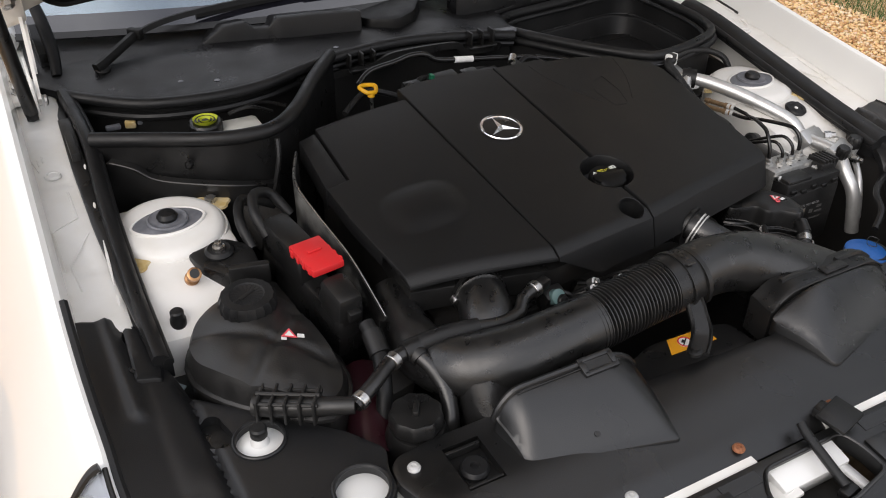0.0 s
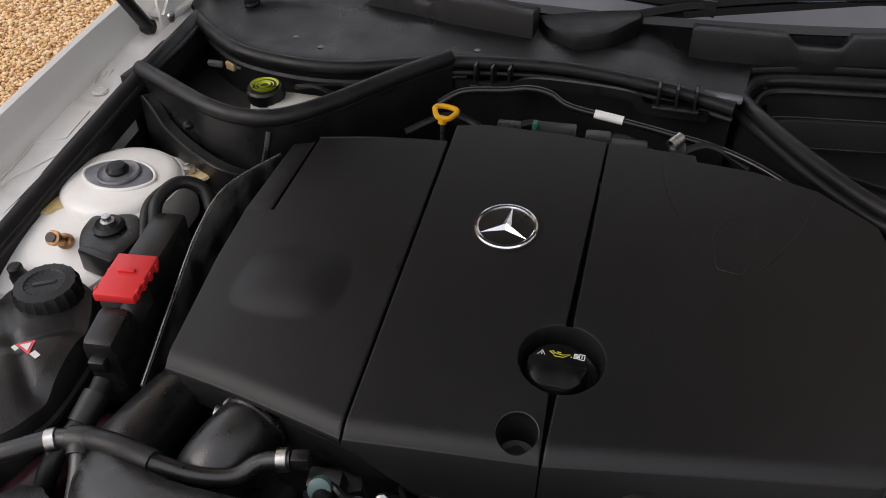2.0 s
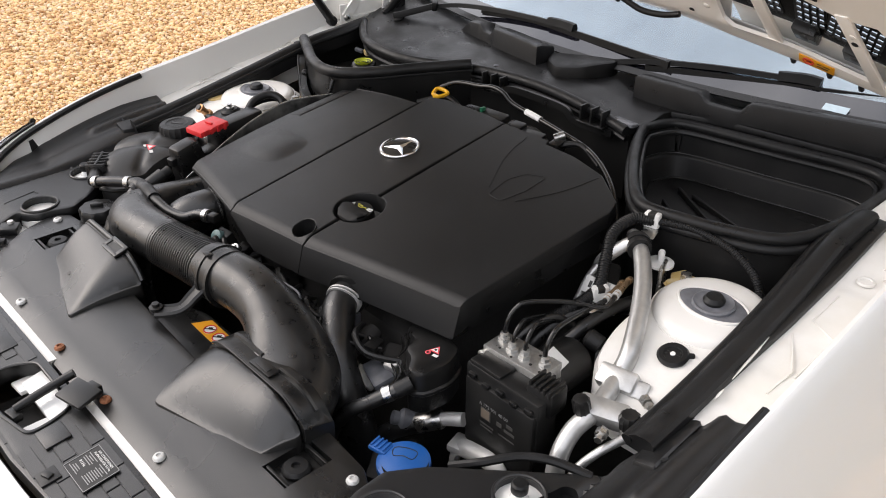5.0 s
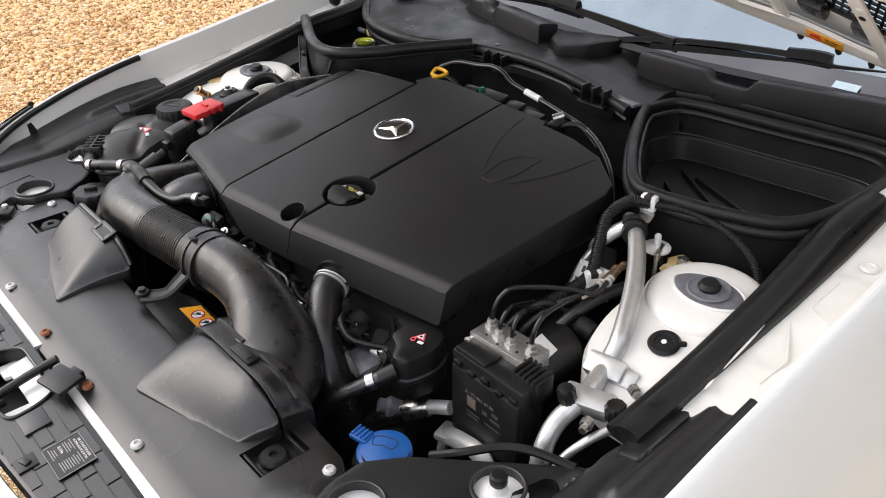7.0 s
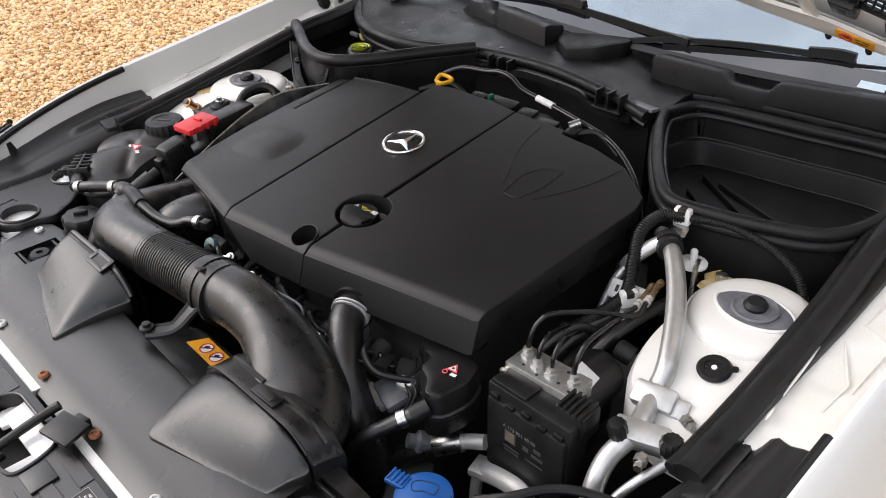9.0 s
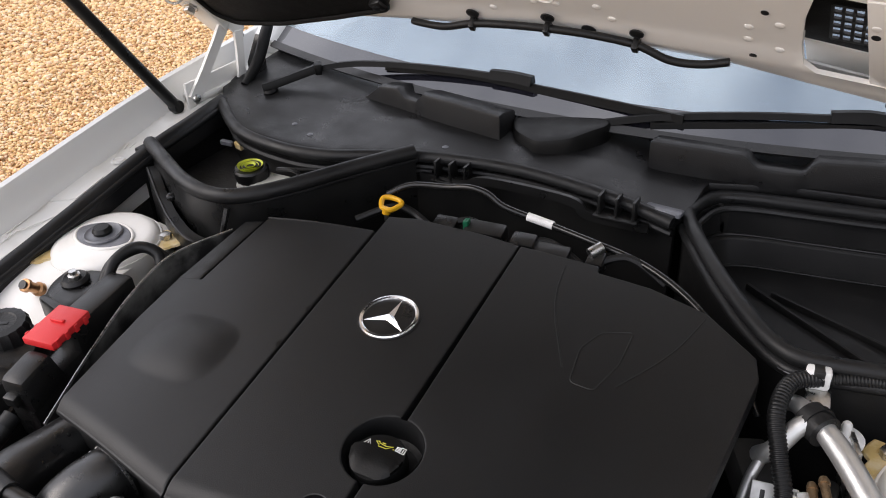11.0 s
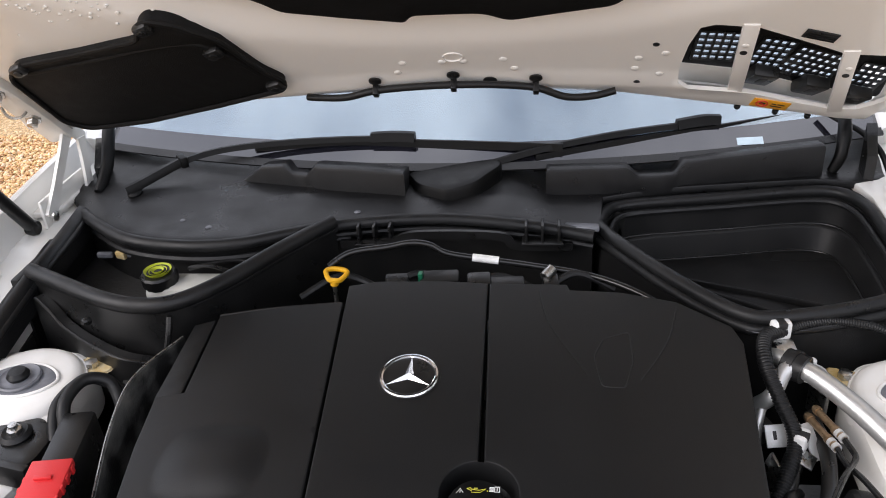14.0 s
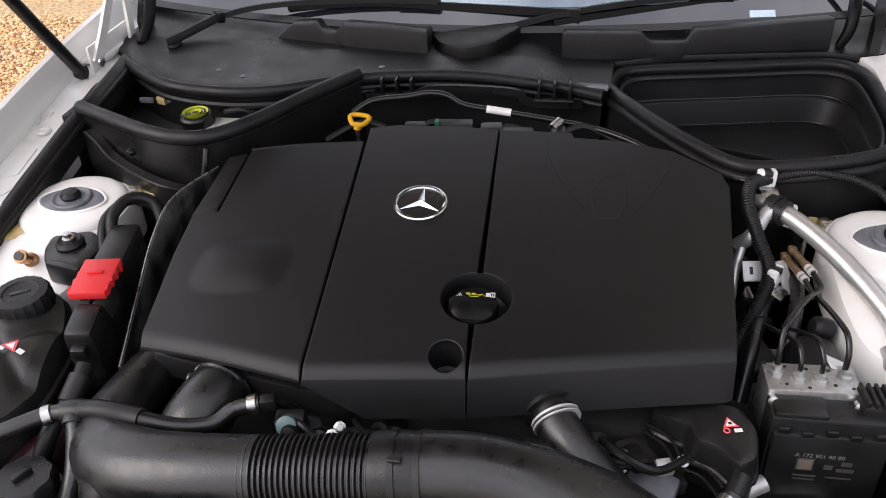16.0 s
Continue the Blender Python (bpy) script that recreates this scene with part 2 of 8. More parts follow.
def single(name, bm, mat, label, category, group="", kind="", sharp=38):
    return tagged(link(name, bm, mat, None, "", sharp), label, category, group, kind)


def smooth_path(pts, res=8, closed=False):
    """A Catmull-Rom curve through the points."""
    p = [Vector(q) for q in pts]
    n = len(p)
    out = []
    for i in range(n if closed else n - 1):
        a, b, c, d = (p[(i + k) % n] if closed else p[min(max(i + k, 0), n - 1)] for k in (-1, 0, 1, 2))
        for s in range(res):
            t = s / res
            out.append(0.5 * (2 * b + (c - a) * t + (2 * a - 5 * b + 4 * c - d) * t * t + (3 * b - a - 3 * c + d) * t ** 3))
    if not closed:
        out.append(p[-1])
    return out


def sweep(path, ring, closed=False, caps=True, bm=None, up=None):
    """Sweep a ring (function of the index and count that gives 2D points) along a path of Vectors."""
    bm = bm or bmesh.new()
    n = len(path)
    tang = [((path[(i + 1) % n] if closed else path[min(i + 1, n - 1)]) - (path[i - 1] if closed else path[max(i - 1, 0)])).normalized() for i in range(n)]
    if up is None:
        side = tang[0].orthogonal().normalized()
    rings = []
    for i in range(n):
        if up is not None:
            side = tang[i].cross(Vector(up)).normalized()
        else:
            side = (side - tang[i] * side.dot(tang[i])).normalized()
        other = side.cross(tang[i])
        rings.append([bm.verts.new(path[i] + side * a + other * b) for a, b in ring(i, n)])
    m = len(rings[0])
    for i in range(n if closed else n - 1):
        r0, r1 = rings[i], rings[(i + 1) % n]
        for k in range(m):
            bm.faces.new((r0[k], r0[(k + 1) % m], r1[(k + 1) % m], r1[k]))
    if caps and not closed:
        bm.faces.new(rings[0][::-1])
        bm.faces.new(rings[-1])
    return bm


def circle2(r, seg=12, flat=1.0):
    return [(r * math.cos(2 * math.pi * k / seg), flat * r * math.sin(2 * math.pi * k / seg)) for k in range(seg)]


def tube(pts, r, seg=12, res=8, closed=False, bm=None, flat=1.0, smooth=True):
    """A round bar or hose; r is a number or a list, one for each point."""
    path = smooth_path(pts, res, closed) if smooth else [Vector(p) for p in pts]
    if isinstance(r, (list, tuple)):
        k = len(pts) - 1

        def radius(i, n):
            s = i / (n - 1) * k
            j = min(int(s), k - 1)
            return r[j] + (r[j + 1] - r[j]) * (s - j)
    else:
        def radius(i, n):
            return r
    return sweep(path, lambda i, n: circle2(radius(i, n), seg, flat), closed, True, bm)


def lathe(profile, at, axis=(0, 0, 1), seg=32, bm=None, wobble=None, hollow=False):
    """A turned solid: profile of (radius, height) from bottom to top."""
    bm = bm or bmesh.new()
    q = Vector((0, 0, 1)).rotation_difference(Vector(axis).normalized()).to_matrix()
    rings = []
    for r, h in profile:
        ring = []
        for k in range(seg):
            a = 2 * math.pi * k / seg
            rr = max(r, 1e-5) * (wobble(a) if wobble and r > 0.004 else 1)
            ring.append(bm.verts.new(Vector(at) + q @ Vector((rr * math.cos(a), rr * math.sin(a), h))))
        rings.append(ring)
    for a, b in zip(rings, rings[1:]):
        for k in range(seg):
            bm.faces.new((a[k], a[(k + 1) % seg], b[(k + 1) % seg], b[k]))
    if not hollow:
        bm.faces.new(rings[0][::-1])
    bm.faces.new(rings[-1])
    return bm


def box(size, at=(0, 0, 0), turn=(0, 0, 0), bevel=0.003, bm=None, seg=2, taper=1.0):
    """A block with rounded edges, its middle at the place given."""
    b = bmesh.new()
    bmesh.ops.create_cube(b, size=1)
    for v in b.verts:
        k = taper if v.co.z > 0 else 1
        v.co = Vector((v.co.x * size[0] * k, v.co.y * size[1] * k, v.co.z * size[2]))
    if bevel:
        bmesh.ops.bevel(b, geom=b.edges[:], offset=min(bevel, min(size) * 0.45), segments=seg, profile=0.5, affect="EDGES")
    b.transform(pose(*at, *turn))
    return merge(bm, b) if bm else b


def merge(bm, other):
    me = bpy.data.meshes.new("join")
    other.to_mesh(me)
    other.free()
    bm.from_mesh(me)
    bpy.data.meshes.remove(me)
    return bm


def rounded(poly, r, seg=4):
    """A polygon with its corners rounded."""
    out, n = [], len(poly)
    for i in range(n):
        p, a, b = Vector(poly[i]), Vector(poly[i - 1]), Vector(poly[(i + 1) % n])
        d = min(r, (a - p).length * 0.45, (b - p).length * 0.45)
        s, e = p + (a - p).normalized() * d, p + (b - p).normalized() * d
        for k in range(seg + 1):
            t = k / seg
            out.append(tuple((1 - t) ** 2 * s + 2 * t * (1 - t) * p + t * t * e))
    return out


def ccw(poly):
    area = sum(a[0] * b[1] - b[0] * a[1] for a, b in zip(poly, poly[1:] + poly[:1]))
    return list(poly) if area > 0 else list(poly)[::-1]


def inside(p, poly):
    hit, j = False, len(poly) - 1
    for i in range(len(poly)):
        (xi, yi), (xj, yj) = poly[i], poly[j]
        if (yi > p[1]) != (yj > p[1]) and p[0] < (xj - xi) * (p[1] - yi) / (yj - yi) + xi:
            hit = not hit
        j = i
    return hit


def resample(poly, step):
    out = []
    for a, b in zip(poly, poly[1:] + poly[:1]):
        a, b = Vector(a), Vector(b)
        k = max(1, int((b - a).length / step))
        out += [tuple(a.lerp(b, i / k)) for i in range(k)]
    return out


def inset(poly, d):
    n, out = len(poly), []
    for i in range(n):
        a, p, b = Vector(poly[i - 1]), Vector(poly[i]), Vector(poly[(i + 1) % n])
        u, v = (p - a).normalized(), (b - p).normalized()
        w = Vector((-u.y, u.x)) + Vector((-v.y, v.x))
        w = w.normalized() / max(0.5, w.length / 2) if w.length > 1e-6 else Vector((-u.y, u.x))
        out.append(tuple(p + w * d))
    return out


def slab(outline, top, depth, bev=0.004, step=0.02, holes=(), rings=(), bottom=None):
    """A plate that follows the height top(x, y), with rounded rim, holes through it, and walls down by depth. rings: extra loops that shape dents."""
    from mathutils.geometry import delaunay_2d_cdt
    outer = resample(ccw(list(outline)), step)
    mid, inner = inset(outer, bev * 0.3), inset(outer, bev)
    hs = [resample(ccw(list(h)), step) for h in holes]
    verts, edges = [], []

    def loop(pts):
        s = len(verts)
        verts.extend(Vector(p) for p in pts)
        edges.extend((s + i, s + (i + 1) % len(pts)) for i in range(len(pts)))
        return s

    loop(inner)
    for h in hs:
        loop(h)
    for r in rings:
        loop(r)
    xs, ys = [p[0] for p in inner], [p[1] for p in inner]
    gx, gy = int((max(xs) - min(xs)) / step), int((max(ys) - min(ys)) / step)
    keep = inset(inner, step * 0.4)
    for i in range(gx + 1):
        for j in range(gy + 1):
            p = (min(xs) + (i + 0.5 * (j % 2)) * step, min(ys) + j * step)
            if inside(p, keep) and not any(inside(p, h) for h in hs):
                verts.append(Vector(p))
    vo, _, fo, *_ = delaunay_2d_cdt(verts, edges, [], 0, 1e-6)
    bm = bmesh.new()
    bv = [bm.verts.new((v.x, v.y, top(v.x, v.y))) for v in vo]
    for f in fo:
        c = sum((vo[i] for i in f), Vector((0, 0))) / len(f)
        if inside(c, inner) and not any(inside(c, h) for h in hs):
            bm.faces.new([bv[i] for i in f])
    near = {}
    for v in bv:
        near[(round(v.co.x, 5), round(v.co.y, 5))] = v

    def find(p):
        k = (round(p[0], 5), round(p[1], 5))
        if k in near:
            return near[k]
        return min(bv, key=lambda v: (v.co.x - p[0]) ** 2 + (v.co.y - p[1]) ** 2)

    def skirt(loop0, levels):
        rows = [[find(p) for p in loop0]]
        for pts, drop in levels:
            rows.append([bm.verts.new((p[0], p[1], (top(q[0], q[1]) - (drop(*q) if callable(drop) else drop)) if drop is not None else bottom)) for p, q in zip(pts, loop0)])
        for a, b in zip(rows, rows[1:]):
            for i in range(len(a)):
                j = (i + 1) % len(a)
                if a[i] != a[j]:
                    bm.faces.new((a[i], a[j], b[j], b[i]))

    skirt(inner, [(mid, bev * 0.3), (outer, bev), (outer, depth if bottom is None else None)])
    for h in hs:
        skirt(h, [(h, depth if bottom is None else None)])
    for v in [v for v in bm.verts if not v.link_faces]:
        bm.verts.remove(v)
    return bm


def ringpts(cx, cy, r, seg=40, sx=1.0):
    return [(cx + sx * r * math.cos(2 * math.pi * k / seg), cy + r * math.sin(2 * math.pi * k / seg)) for k in range(seg)]


def strip(pts, z_low, width, bm=None):
    """A standing wall of some thickness along a line, its top at the points' heights."""
    path = smooth_path(pts, 6)
    bm = bm or bmesh.new()
    rows = []
    for i, p in enumerate(path):
        t = (path[min(i + 1, len(path) - 1)] - path[max(i - 1, 0)])
        w = Vector((-t.y, t.x, 0)).normalized() * width / 2
        zl = z_low if not callable(z_low) else z_low(p)
        rows.append([bm.verts.new(q) for q in ((p.x - w.x, p.y - w.y, zl), (p.x - w.x, p.y - w.y, p.z), (p.x + w.x, p.y + w.y, p.z), (p.x + w.x, p.y + w.y, zl))])
    for a, b in zip(rows, rows[1:]):
        for k in range(4):
            bm.faces.new((a[k], a[(k + 1) % 4], b[(k + 1) % 4], b[k]))
    bm.faces.new(rows[0])
    bm.faces.new(rows[-1][::-1])
    return bm


def flip(bm):
    """Mirror across the car's middle."""
    for v in bm.verts:
        v.co.x = -v.co.x
    bmesh.ops.reverse_faces(bm, faces=bm.faces)
    return bm


def sided(bm, s):
    return bm if s > 0 else flip(bm)


def words(name, body, size, m, mat, parent, label=""):
    """Lettering in the built-in font, as a thin mesh."""
    cu = bpy.data.curves.new(name, "FONT")
    cu.body, cu.size, cu.extrude, cu.align_x, cu.align_y = body, size, size * 0.02, "CENTER", "CENTER"
    ob = bpy.data.objects.new(name, cu)
    scene.collection.objects.link(ob)
    me = bpy.data.meshes.new_from_object(ob.evaluated_get(bpy.context.evaluated_depsgraph_get()))
    bpy.data.objects.remove(ob)
    bm = bmesh.new()
    bm.from_mesh(me)
    bm.transform(m)
    return part(name, bm, mat, parent, label)


def bars(rows, m, bm=None):
    """Thin flat bars (x, y, width, height) in a plane m, for printing."""
    bm = bm or bmesh.new()
    for x, y, w, h in rows:
        c = [bm.verts.new(m @ Vector((x + a * w / 2, y + b * h / 2, z))) for z in (0, 0.0004) for a, b in ((-1, -1), (1, -1), (1, 1), (-1, 1))]
        for f in ((0, 3, 2, 1), (4, 5, 6, 7), (0, 1, 5, 4), (1, 2, 6, 5), (2, 3, 7, 6), (3, 0, 4, 7)):
            bm.faces.new([c[i] for i in f])
    return bm


def poly3(pts, m, bm=None, thick=0.0005):
    """A thin flat polygon in the plane m."""
    bm = bm or bmesh.new()
    a = [bm.verts.new(m @ Vector((x, y, 0))) for x, y in pts]
    b = [bm.verts.new(m @ Vector((x, y, thick))) for x, y in pts]
    bm.faces.new(a[::-1])
    bm.faces.new(b)
    for i in range(len(a)):
        j = (i + 1) % len(a)
        bm.faces.new((a[i], a[j], b[j], b[i]))
    return bm


def surface_frame(p, normal, ahead):
    """A pose at p whose z is the normal and whose y points ahead."""
    z = Vector(normal).normalized()
    x = Vector(ahead).cross(z).normalized()
    y = z.cross(x)
    m = Matrix((x, y, z)).transposed().to_4x4()
    m.translation = Vector(p)
    return m


def bar_path(pts, w, h):
    return sweep(smooth_path(pts, 6), lambda i, n: [(-w / 2, -h / 2), (-w / 4, h / 2), (w / 4, h / 2), (w / 2, -h / 2)], up=(0, 0, 1))


# ---- ground ----


def lip(y):
    """Height of the wing's upper lip along the car."""
    pts = ((-0.8, 0.704), (-0.704, 0.7195), (-0.60, 0.737), (-0.52, 0.757), (-0.445, 0.783), (-0.37, 0.810), (-0.28, 0.8386), (0.0, 0.880), (0.30, 0.925), (0.9, 0.965))
    for (a, za), (b, zb) in zip(pts, pts[1:]):
        if y <= b:
            return za + (zb - za) * (y - a) / (b - a)
    return pts[-1][1]


def flange_z(y):
    return 0.822 + 0.17 * min(y, 0.25) + 0.08 * max(0, y - 0.25)


def crest(y):
    """Height of the wing's top edge along the car."""
    return 0.835 + 0.165 * y if y < 0.2 else 0.868 + 0.05 * (y - 0.2)


bm = bmesh.new()
bmesh.ops.create_grid(bm, x_segments=40, y_segments=40, size=60)
single("ground", bm, SOIL, "packed golden gravel drive that stretches away", "ground", kind="structure")


def gravel(name, spots, label):
    """Loose stones over rectangles (x0, x1, y0, y1, spacing)."""
    phi = (1 + 5 ** 0.5) / 2
    ico = np.array([(-1, phi, 0), (1, phi, 0), (-1, -phi, 0), (1, -phi, 0), (0, -1, phi), (0, 1, phi), (0, -1, -phi), (0, 1, -phi), (phi, 0, -1), (phi, 0, 1), (-phi, 0, -1), (-phi, 0, 1)]) / 1.9
    near = [[j for j in range(12) if 0.9 < np.linalg.norm(ico[i] - ico[j]) < 1.2] for i in range(12)]
    tris = [(i, j, k) for i in range(12) for j in near[i] if j > i for k in near[j] if k > j and k in near[i]]
    tris = np.array([(a, b, c) if np.dot(np.cross(ico[b] - ico[a], ico[c] - ico[a]), ico[a]) > 0 else (a, c, b) for a, b, c in tris])
    rng = np.random.default_rng(5)
    at, size = [], []
    for x0, x1, y0, y1, s in spots:
        nx, ny = int((x1 - x0) / s), int((y1 - y0) / s)
        g = np.stack(np.meshgrid(np.arange(nx), np.arange(ny)), -1).reshape(-1, 2) * s + rng.uniform(-0.6, 0.6, (nx * ny, 2)) * s
        at.append(np.column_stack([g[:, 0] + x0, g[:, 1] + y0, rng.uniform(0.0, 0.012, len(g))]))
        size.append(rng.uniform(0.35, 0.85, len(g)) ** 1.3 * s * 1.25)
    at, size = np.concatenate(at), np.concatenate(size)
    n = len(at)
    shape = ico[None] * size[:, None, None] * rng.uniform(0.7, 1.25, (n, 1, 3)) * rng.uniform(0.86, 1.14, (n, 12, 1))
    shape[:, :, 2] *= 0.7
    a = rng.uniform(0, 6.28, n)
    x, y = shape[:, :, 0].copy(), shape[:, :, 1].copy()
    shape[:, :, 0], shape[:, :, 1] = x * np.cos(a)[:, None] - y * np.sin(a)[:, None], x * np.sin(a)[:, None] + y * np.cos(a)[:, None]
    v = (shape + at[:, None]).reshape(-1, 3)
    f = (tris[None] + 12 * np.arange(n)[:, None, None]).reshape(-1, 3)
    me = bpy.data.meshes.new(name)
    me.vertices.add(len(v))
    me.vertices.foreach_set("co", v.ravel())
    me.loops.add(f.size)
    me.loops.foreach_set("vertex_index", f.ravel().astype(np.int32))
    me.polygons.add(len(f))
    me.polygons.foreach_set("loop_start", np.arange(0, f.size, 3, dtype=np.int32))
    me.update()
    me.validate()
    me.polygons.foreach_set("use_smooth", np.ones(len(f), bool))
    me.materials.append(STONE)
    tagged(new(name, me), label, "gravel", kind="stuff")


gravel("gravel", [(-3.1, -1.0, -0.3, 3.0, 0.0112), (-5.6, -3.1, 0.2, 4.0, 0.0165), (2.0, 3.25, 0.6, 2.4, 0.0125)], "loose golden pea gravel over the drive")


def grass(name, x0, x1, y0, y1, count, label):
    rng = np.random.default_rng(9)
    bm = bmesh.new()
    for _ in range(count):
        x, y = rng.uniform(x0, x1), rng.uniform(y0, y1)
        h, a, w, b = rng.uniform(0.02, 0.06), rng.uniform(0, 6.28), 0.003, rng.uniform(-0.02, 0.02, 2)
        p = [bm.verts.new(q) for q in ((x - w * math.cos(a), y - w * math.sin(a), 0), (x + w * math.cos(a), y + w * math.sin(a), 0), (x + b[0], y + b[1], h))]
        bm.faces.new(p)
    single(name, bm, LEAF, label, "grass", kind="stuff")


grass("grass", 3.2, 4.6, 0.9, 3.2, 9000, "short green grass at the edge of the drive")



def hedge(name, x0, y0, length, height, label):
    """A trimmed hedge: stems and many small leaves with an uneven outline."""
    e = thing(name, (x0, y0 + length / 2, 0), label, "hedge")
    rng = np.random.default_rng(21)
    stems = bmesh.new()
    for k in range(int(length / 0.5)):
        y = y0 + 0.5 * k + rng.uniform(-0.1, 0.1)
        tube([(x0, y, 0), (x0 + rng.uniform(-0.1, 0.1), y + 0.1, height * 0.5), (x0 + rng.uniform(-0.2, 0.2), y, height * 0.85)], [0.04, 0.03, 0.01], 6, 3, bm=stems)
    part("stems", stems, DARK, e)
    n = 26000
    y, z = rng.uniform(y0, y0 + length, n), height * rng.uniform(0.03, 1, n) ** 0.8
    z = z * (1 + 0.08 * np.sin(3 * y) + 0.05 * np.sin(7.3 * y))
    x = x0 + rng.normal(0, 0.28, n) * (1.15 - 0.3 * z / height)
    a, b, s = rng.uniform(0, 6.28, n), rng.uniform(-1, 1, n), rng.uniform(0.04, 0.09, n)
    u = np.stack([np.cos(a), np.sin(a), b], 1) * s[:, None]
    w = np.stack([-np.sin(a), np.cos(a), rng.uniform(-0.6, 0.6, n)], 1) * s[:, None] * 0.6
    c = np.stack([x, y, np.maximum(z, 0.03)], 1)
    v = np.stack([c - u, c - w, c + u, c + w], 1).reshape(-1, 3)
    me = bpy.data.meshes.new("leaves")
    me.from_pydata(v.tolist(), [], (np.arange(n)[:, None] * 4 + np.arange(4)).tolist())
    me.materials.append(LEAF)
    ob = new("leaves", me)
    ob.parent, ob.matrix_parent_inverse = e, e.matrix_basis.inverted()


# unseen; stands for foliage mirrored in the windscreen, its height set to darken reflections
hedge("hedge", 4.9, -3.0, 12.0, 4.4, "tall dark green hedge out of view, darkening reflections from the drive's edge")

# ---- the car's body ----
HALF = [(0.668, 0.85), (0.668, 0.55), (0.668, 0.25), (0.668, -0.05), (0.668, -0.22), (0.664, -0.345), (0.642, -0.440), (0.582, -0.520), (0.498, -0.590), (0.388, -0.639), (0.20, -0.692), (0.08, -0.702)]
RIM = smooth_path([(x, y, lip(y)) for x, y in HALF] + [(0, -0.704, lip(-0.704))] + [(-x + 0.012 * min(1, max(0, (y + 0.44) / 0.06)), y, lip(y)) for x, y in HALF[::-1]], 6)
PROFILE = ((-0.003, -0.05), (0.0, -0.006), (0.002, -0.001), (0.008, 0.0), (0.05, -0.001), (0.10, -0.008), (0.145, -0.02), (0.18, -0.045), (0.205, -0.09), (0.222, -0.17), (0.228, -0.3), (0.222, -0.46), (0.20, -0.56))


LAMP_PROFILE = ((-0.003, -0.05), (0.0, -0.006), (0.002, -0.001), (0.006, 0.0), (0.020, -0.002), (0.048, -0.010), (0.078, -0.026), (0.102, -0.055), (0.124, -0.10), (0.140, -0.17), (0.150, -0.27), (0.152, -0.46), (0.14, -0.56))


WING_PROFILE = ((-0.012, -0.075), (-0.006, -0.010), (-0.004, -0.003), (0.002, 0.0), (0.009, -0.004), (0.022, -0.024), (0.045, -0.066), (0.07, -0.115), (0.095, -0.168), (0.12, -0.23), (0.14, -0.31), (0.15, -0.42), (0.14, -0.56))


def profile_at(p):
    """The wing's profile: an upright inner face, a lip and steep sides, flatter over the nose."""
    k = min(1, max(0, (-0.24 - p.y) / 0.10)) * min(1, max(0, (abs(p.x) - 0.34) / 0.16))
    w = min(1, max(0, (p.y + 0.50) / 0.14))
    return [tuple((a[i] + (b[i] - a[i]) * k) * (1 - w) + c[i] * w for i in (0, 1)) for a, b, c in zip(PROFILE, LAMP_PROFILE, WING_PROFILE)]


def shell(i0, i1, k0=0, k1=99, lift=0.0):
    bm = bmesh.new()
    rows = []
    for i in range(i0, i1):
        p = RIM[i]
        t = RIM[min(i + 1, len(RIM) - 1)] - RIM[max(i - 1, 0)]
        out = Vector((-t.y, t.x, 0)).normalized() * -1
        if out.dot(Vector((p.x, p.y - 0.2, 0))) < 0:
            out = -out
        rows.append([bm.verts.new((p.x + out.x * d, p.y + out.y * d, p.z + dz)) for d, dz in ((d + lift, dz + lift) for d, dz in profile_at(p)[k0:k1])])
    for a, b in zip(rows, rows[1:]):
        for k in range(len(rows[0]) - 1):
            bm.faces.new((a[k], a[k + 1], b[k + 1], b[k]))
    return bm


car = thing("car_body", (0, 0, 0), "white car body with an open bonnet on gravel", "car")
n_rim = len(RIM)
cut_a, cut_b = 37, n_rim - 37
part("wing", shell(cut_b - 1, n_rim), WHITE, car, "glossy white front wing")
part("wing", shell(0, cut_a), WHITE, car, "glossy white front wing")
part("nose", shell(cut_a - 1, cut_b), WHITE, car, "glossy white front end")


def flange(s):
    """The inner edge of a wing, with pressed pockets."""
    def top(x, y):
        z = flange_z(y) - 0.06 * (0.645 - x)
        for cx, cy, w, l in ((0.628, -0.02, 0.018, 0.045), (0.630, 0.14, 0.026, 0.03)):
            z -= 0.0028 * min(1, max(0, (l - abs(y - cy)) / 0.006)) * min(1, max(0, (w - abs(x - cx - 0.2 * (y - cy))) / 0.006))
        z += 0.004 * min(1, max(0, (0.056 - abs(y - 0.288)) / 0.005)) * min(1, max(0, (0.020 - abs(x - 0.625)) / 0.005))
        return z
    out = [(0.588, -0.17), (0.658, -0.15), (0.660, 0.82), (0.588, 0.82)]
    return sided(slab(out, top, 0.06, 0.006, 0.008), s)


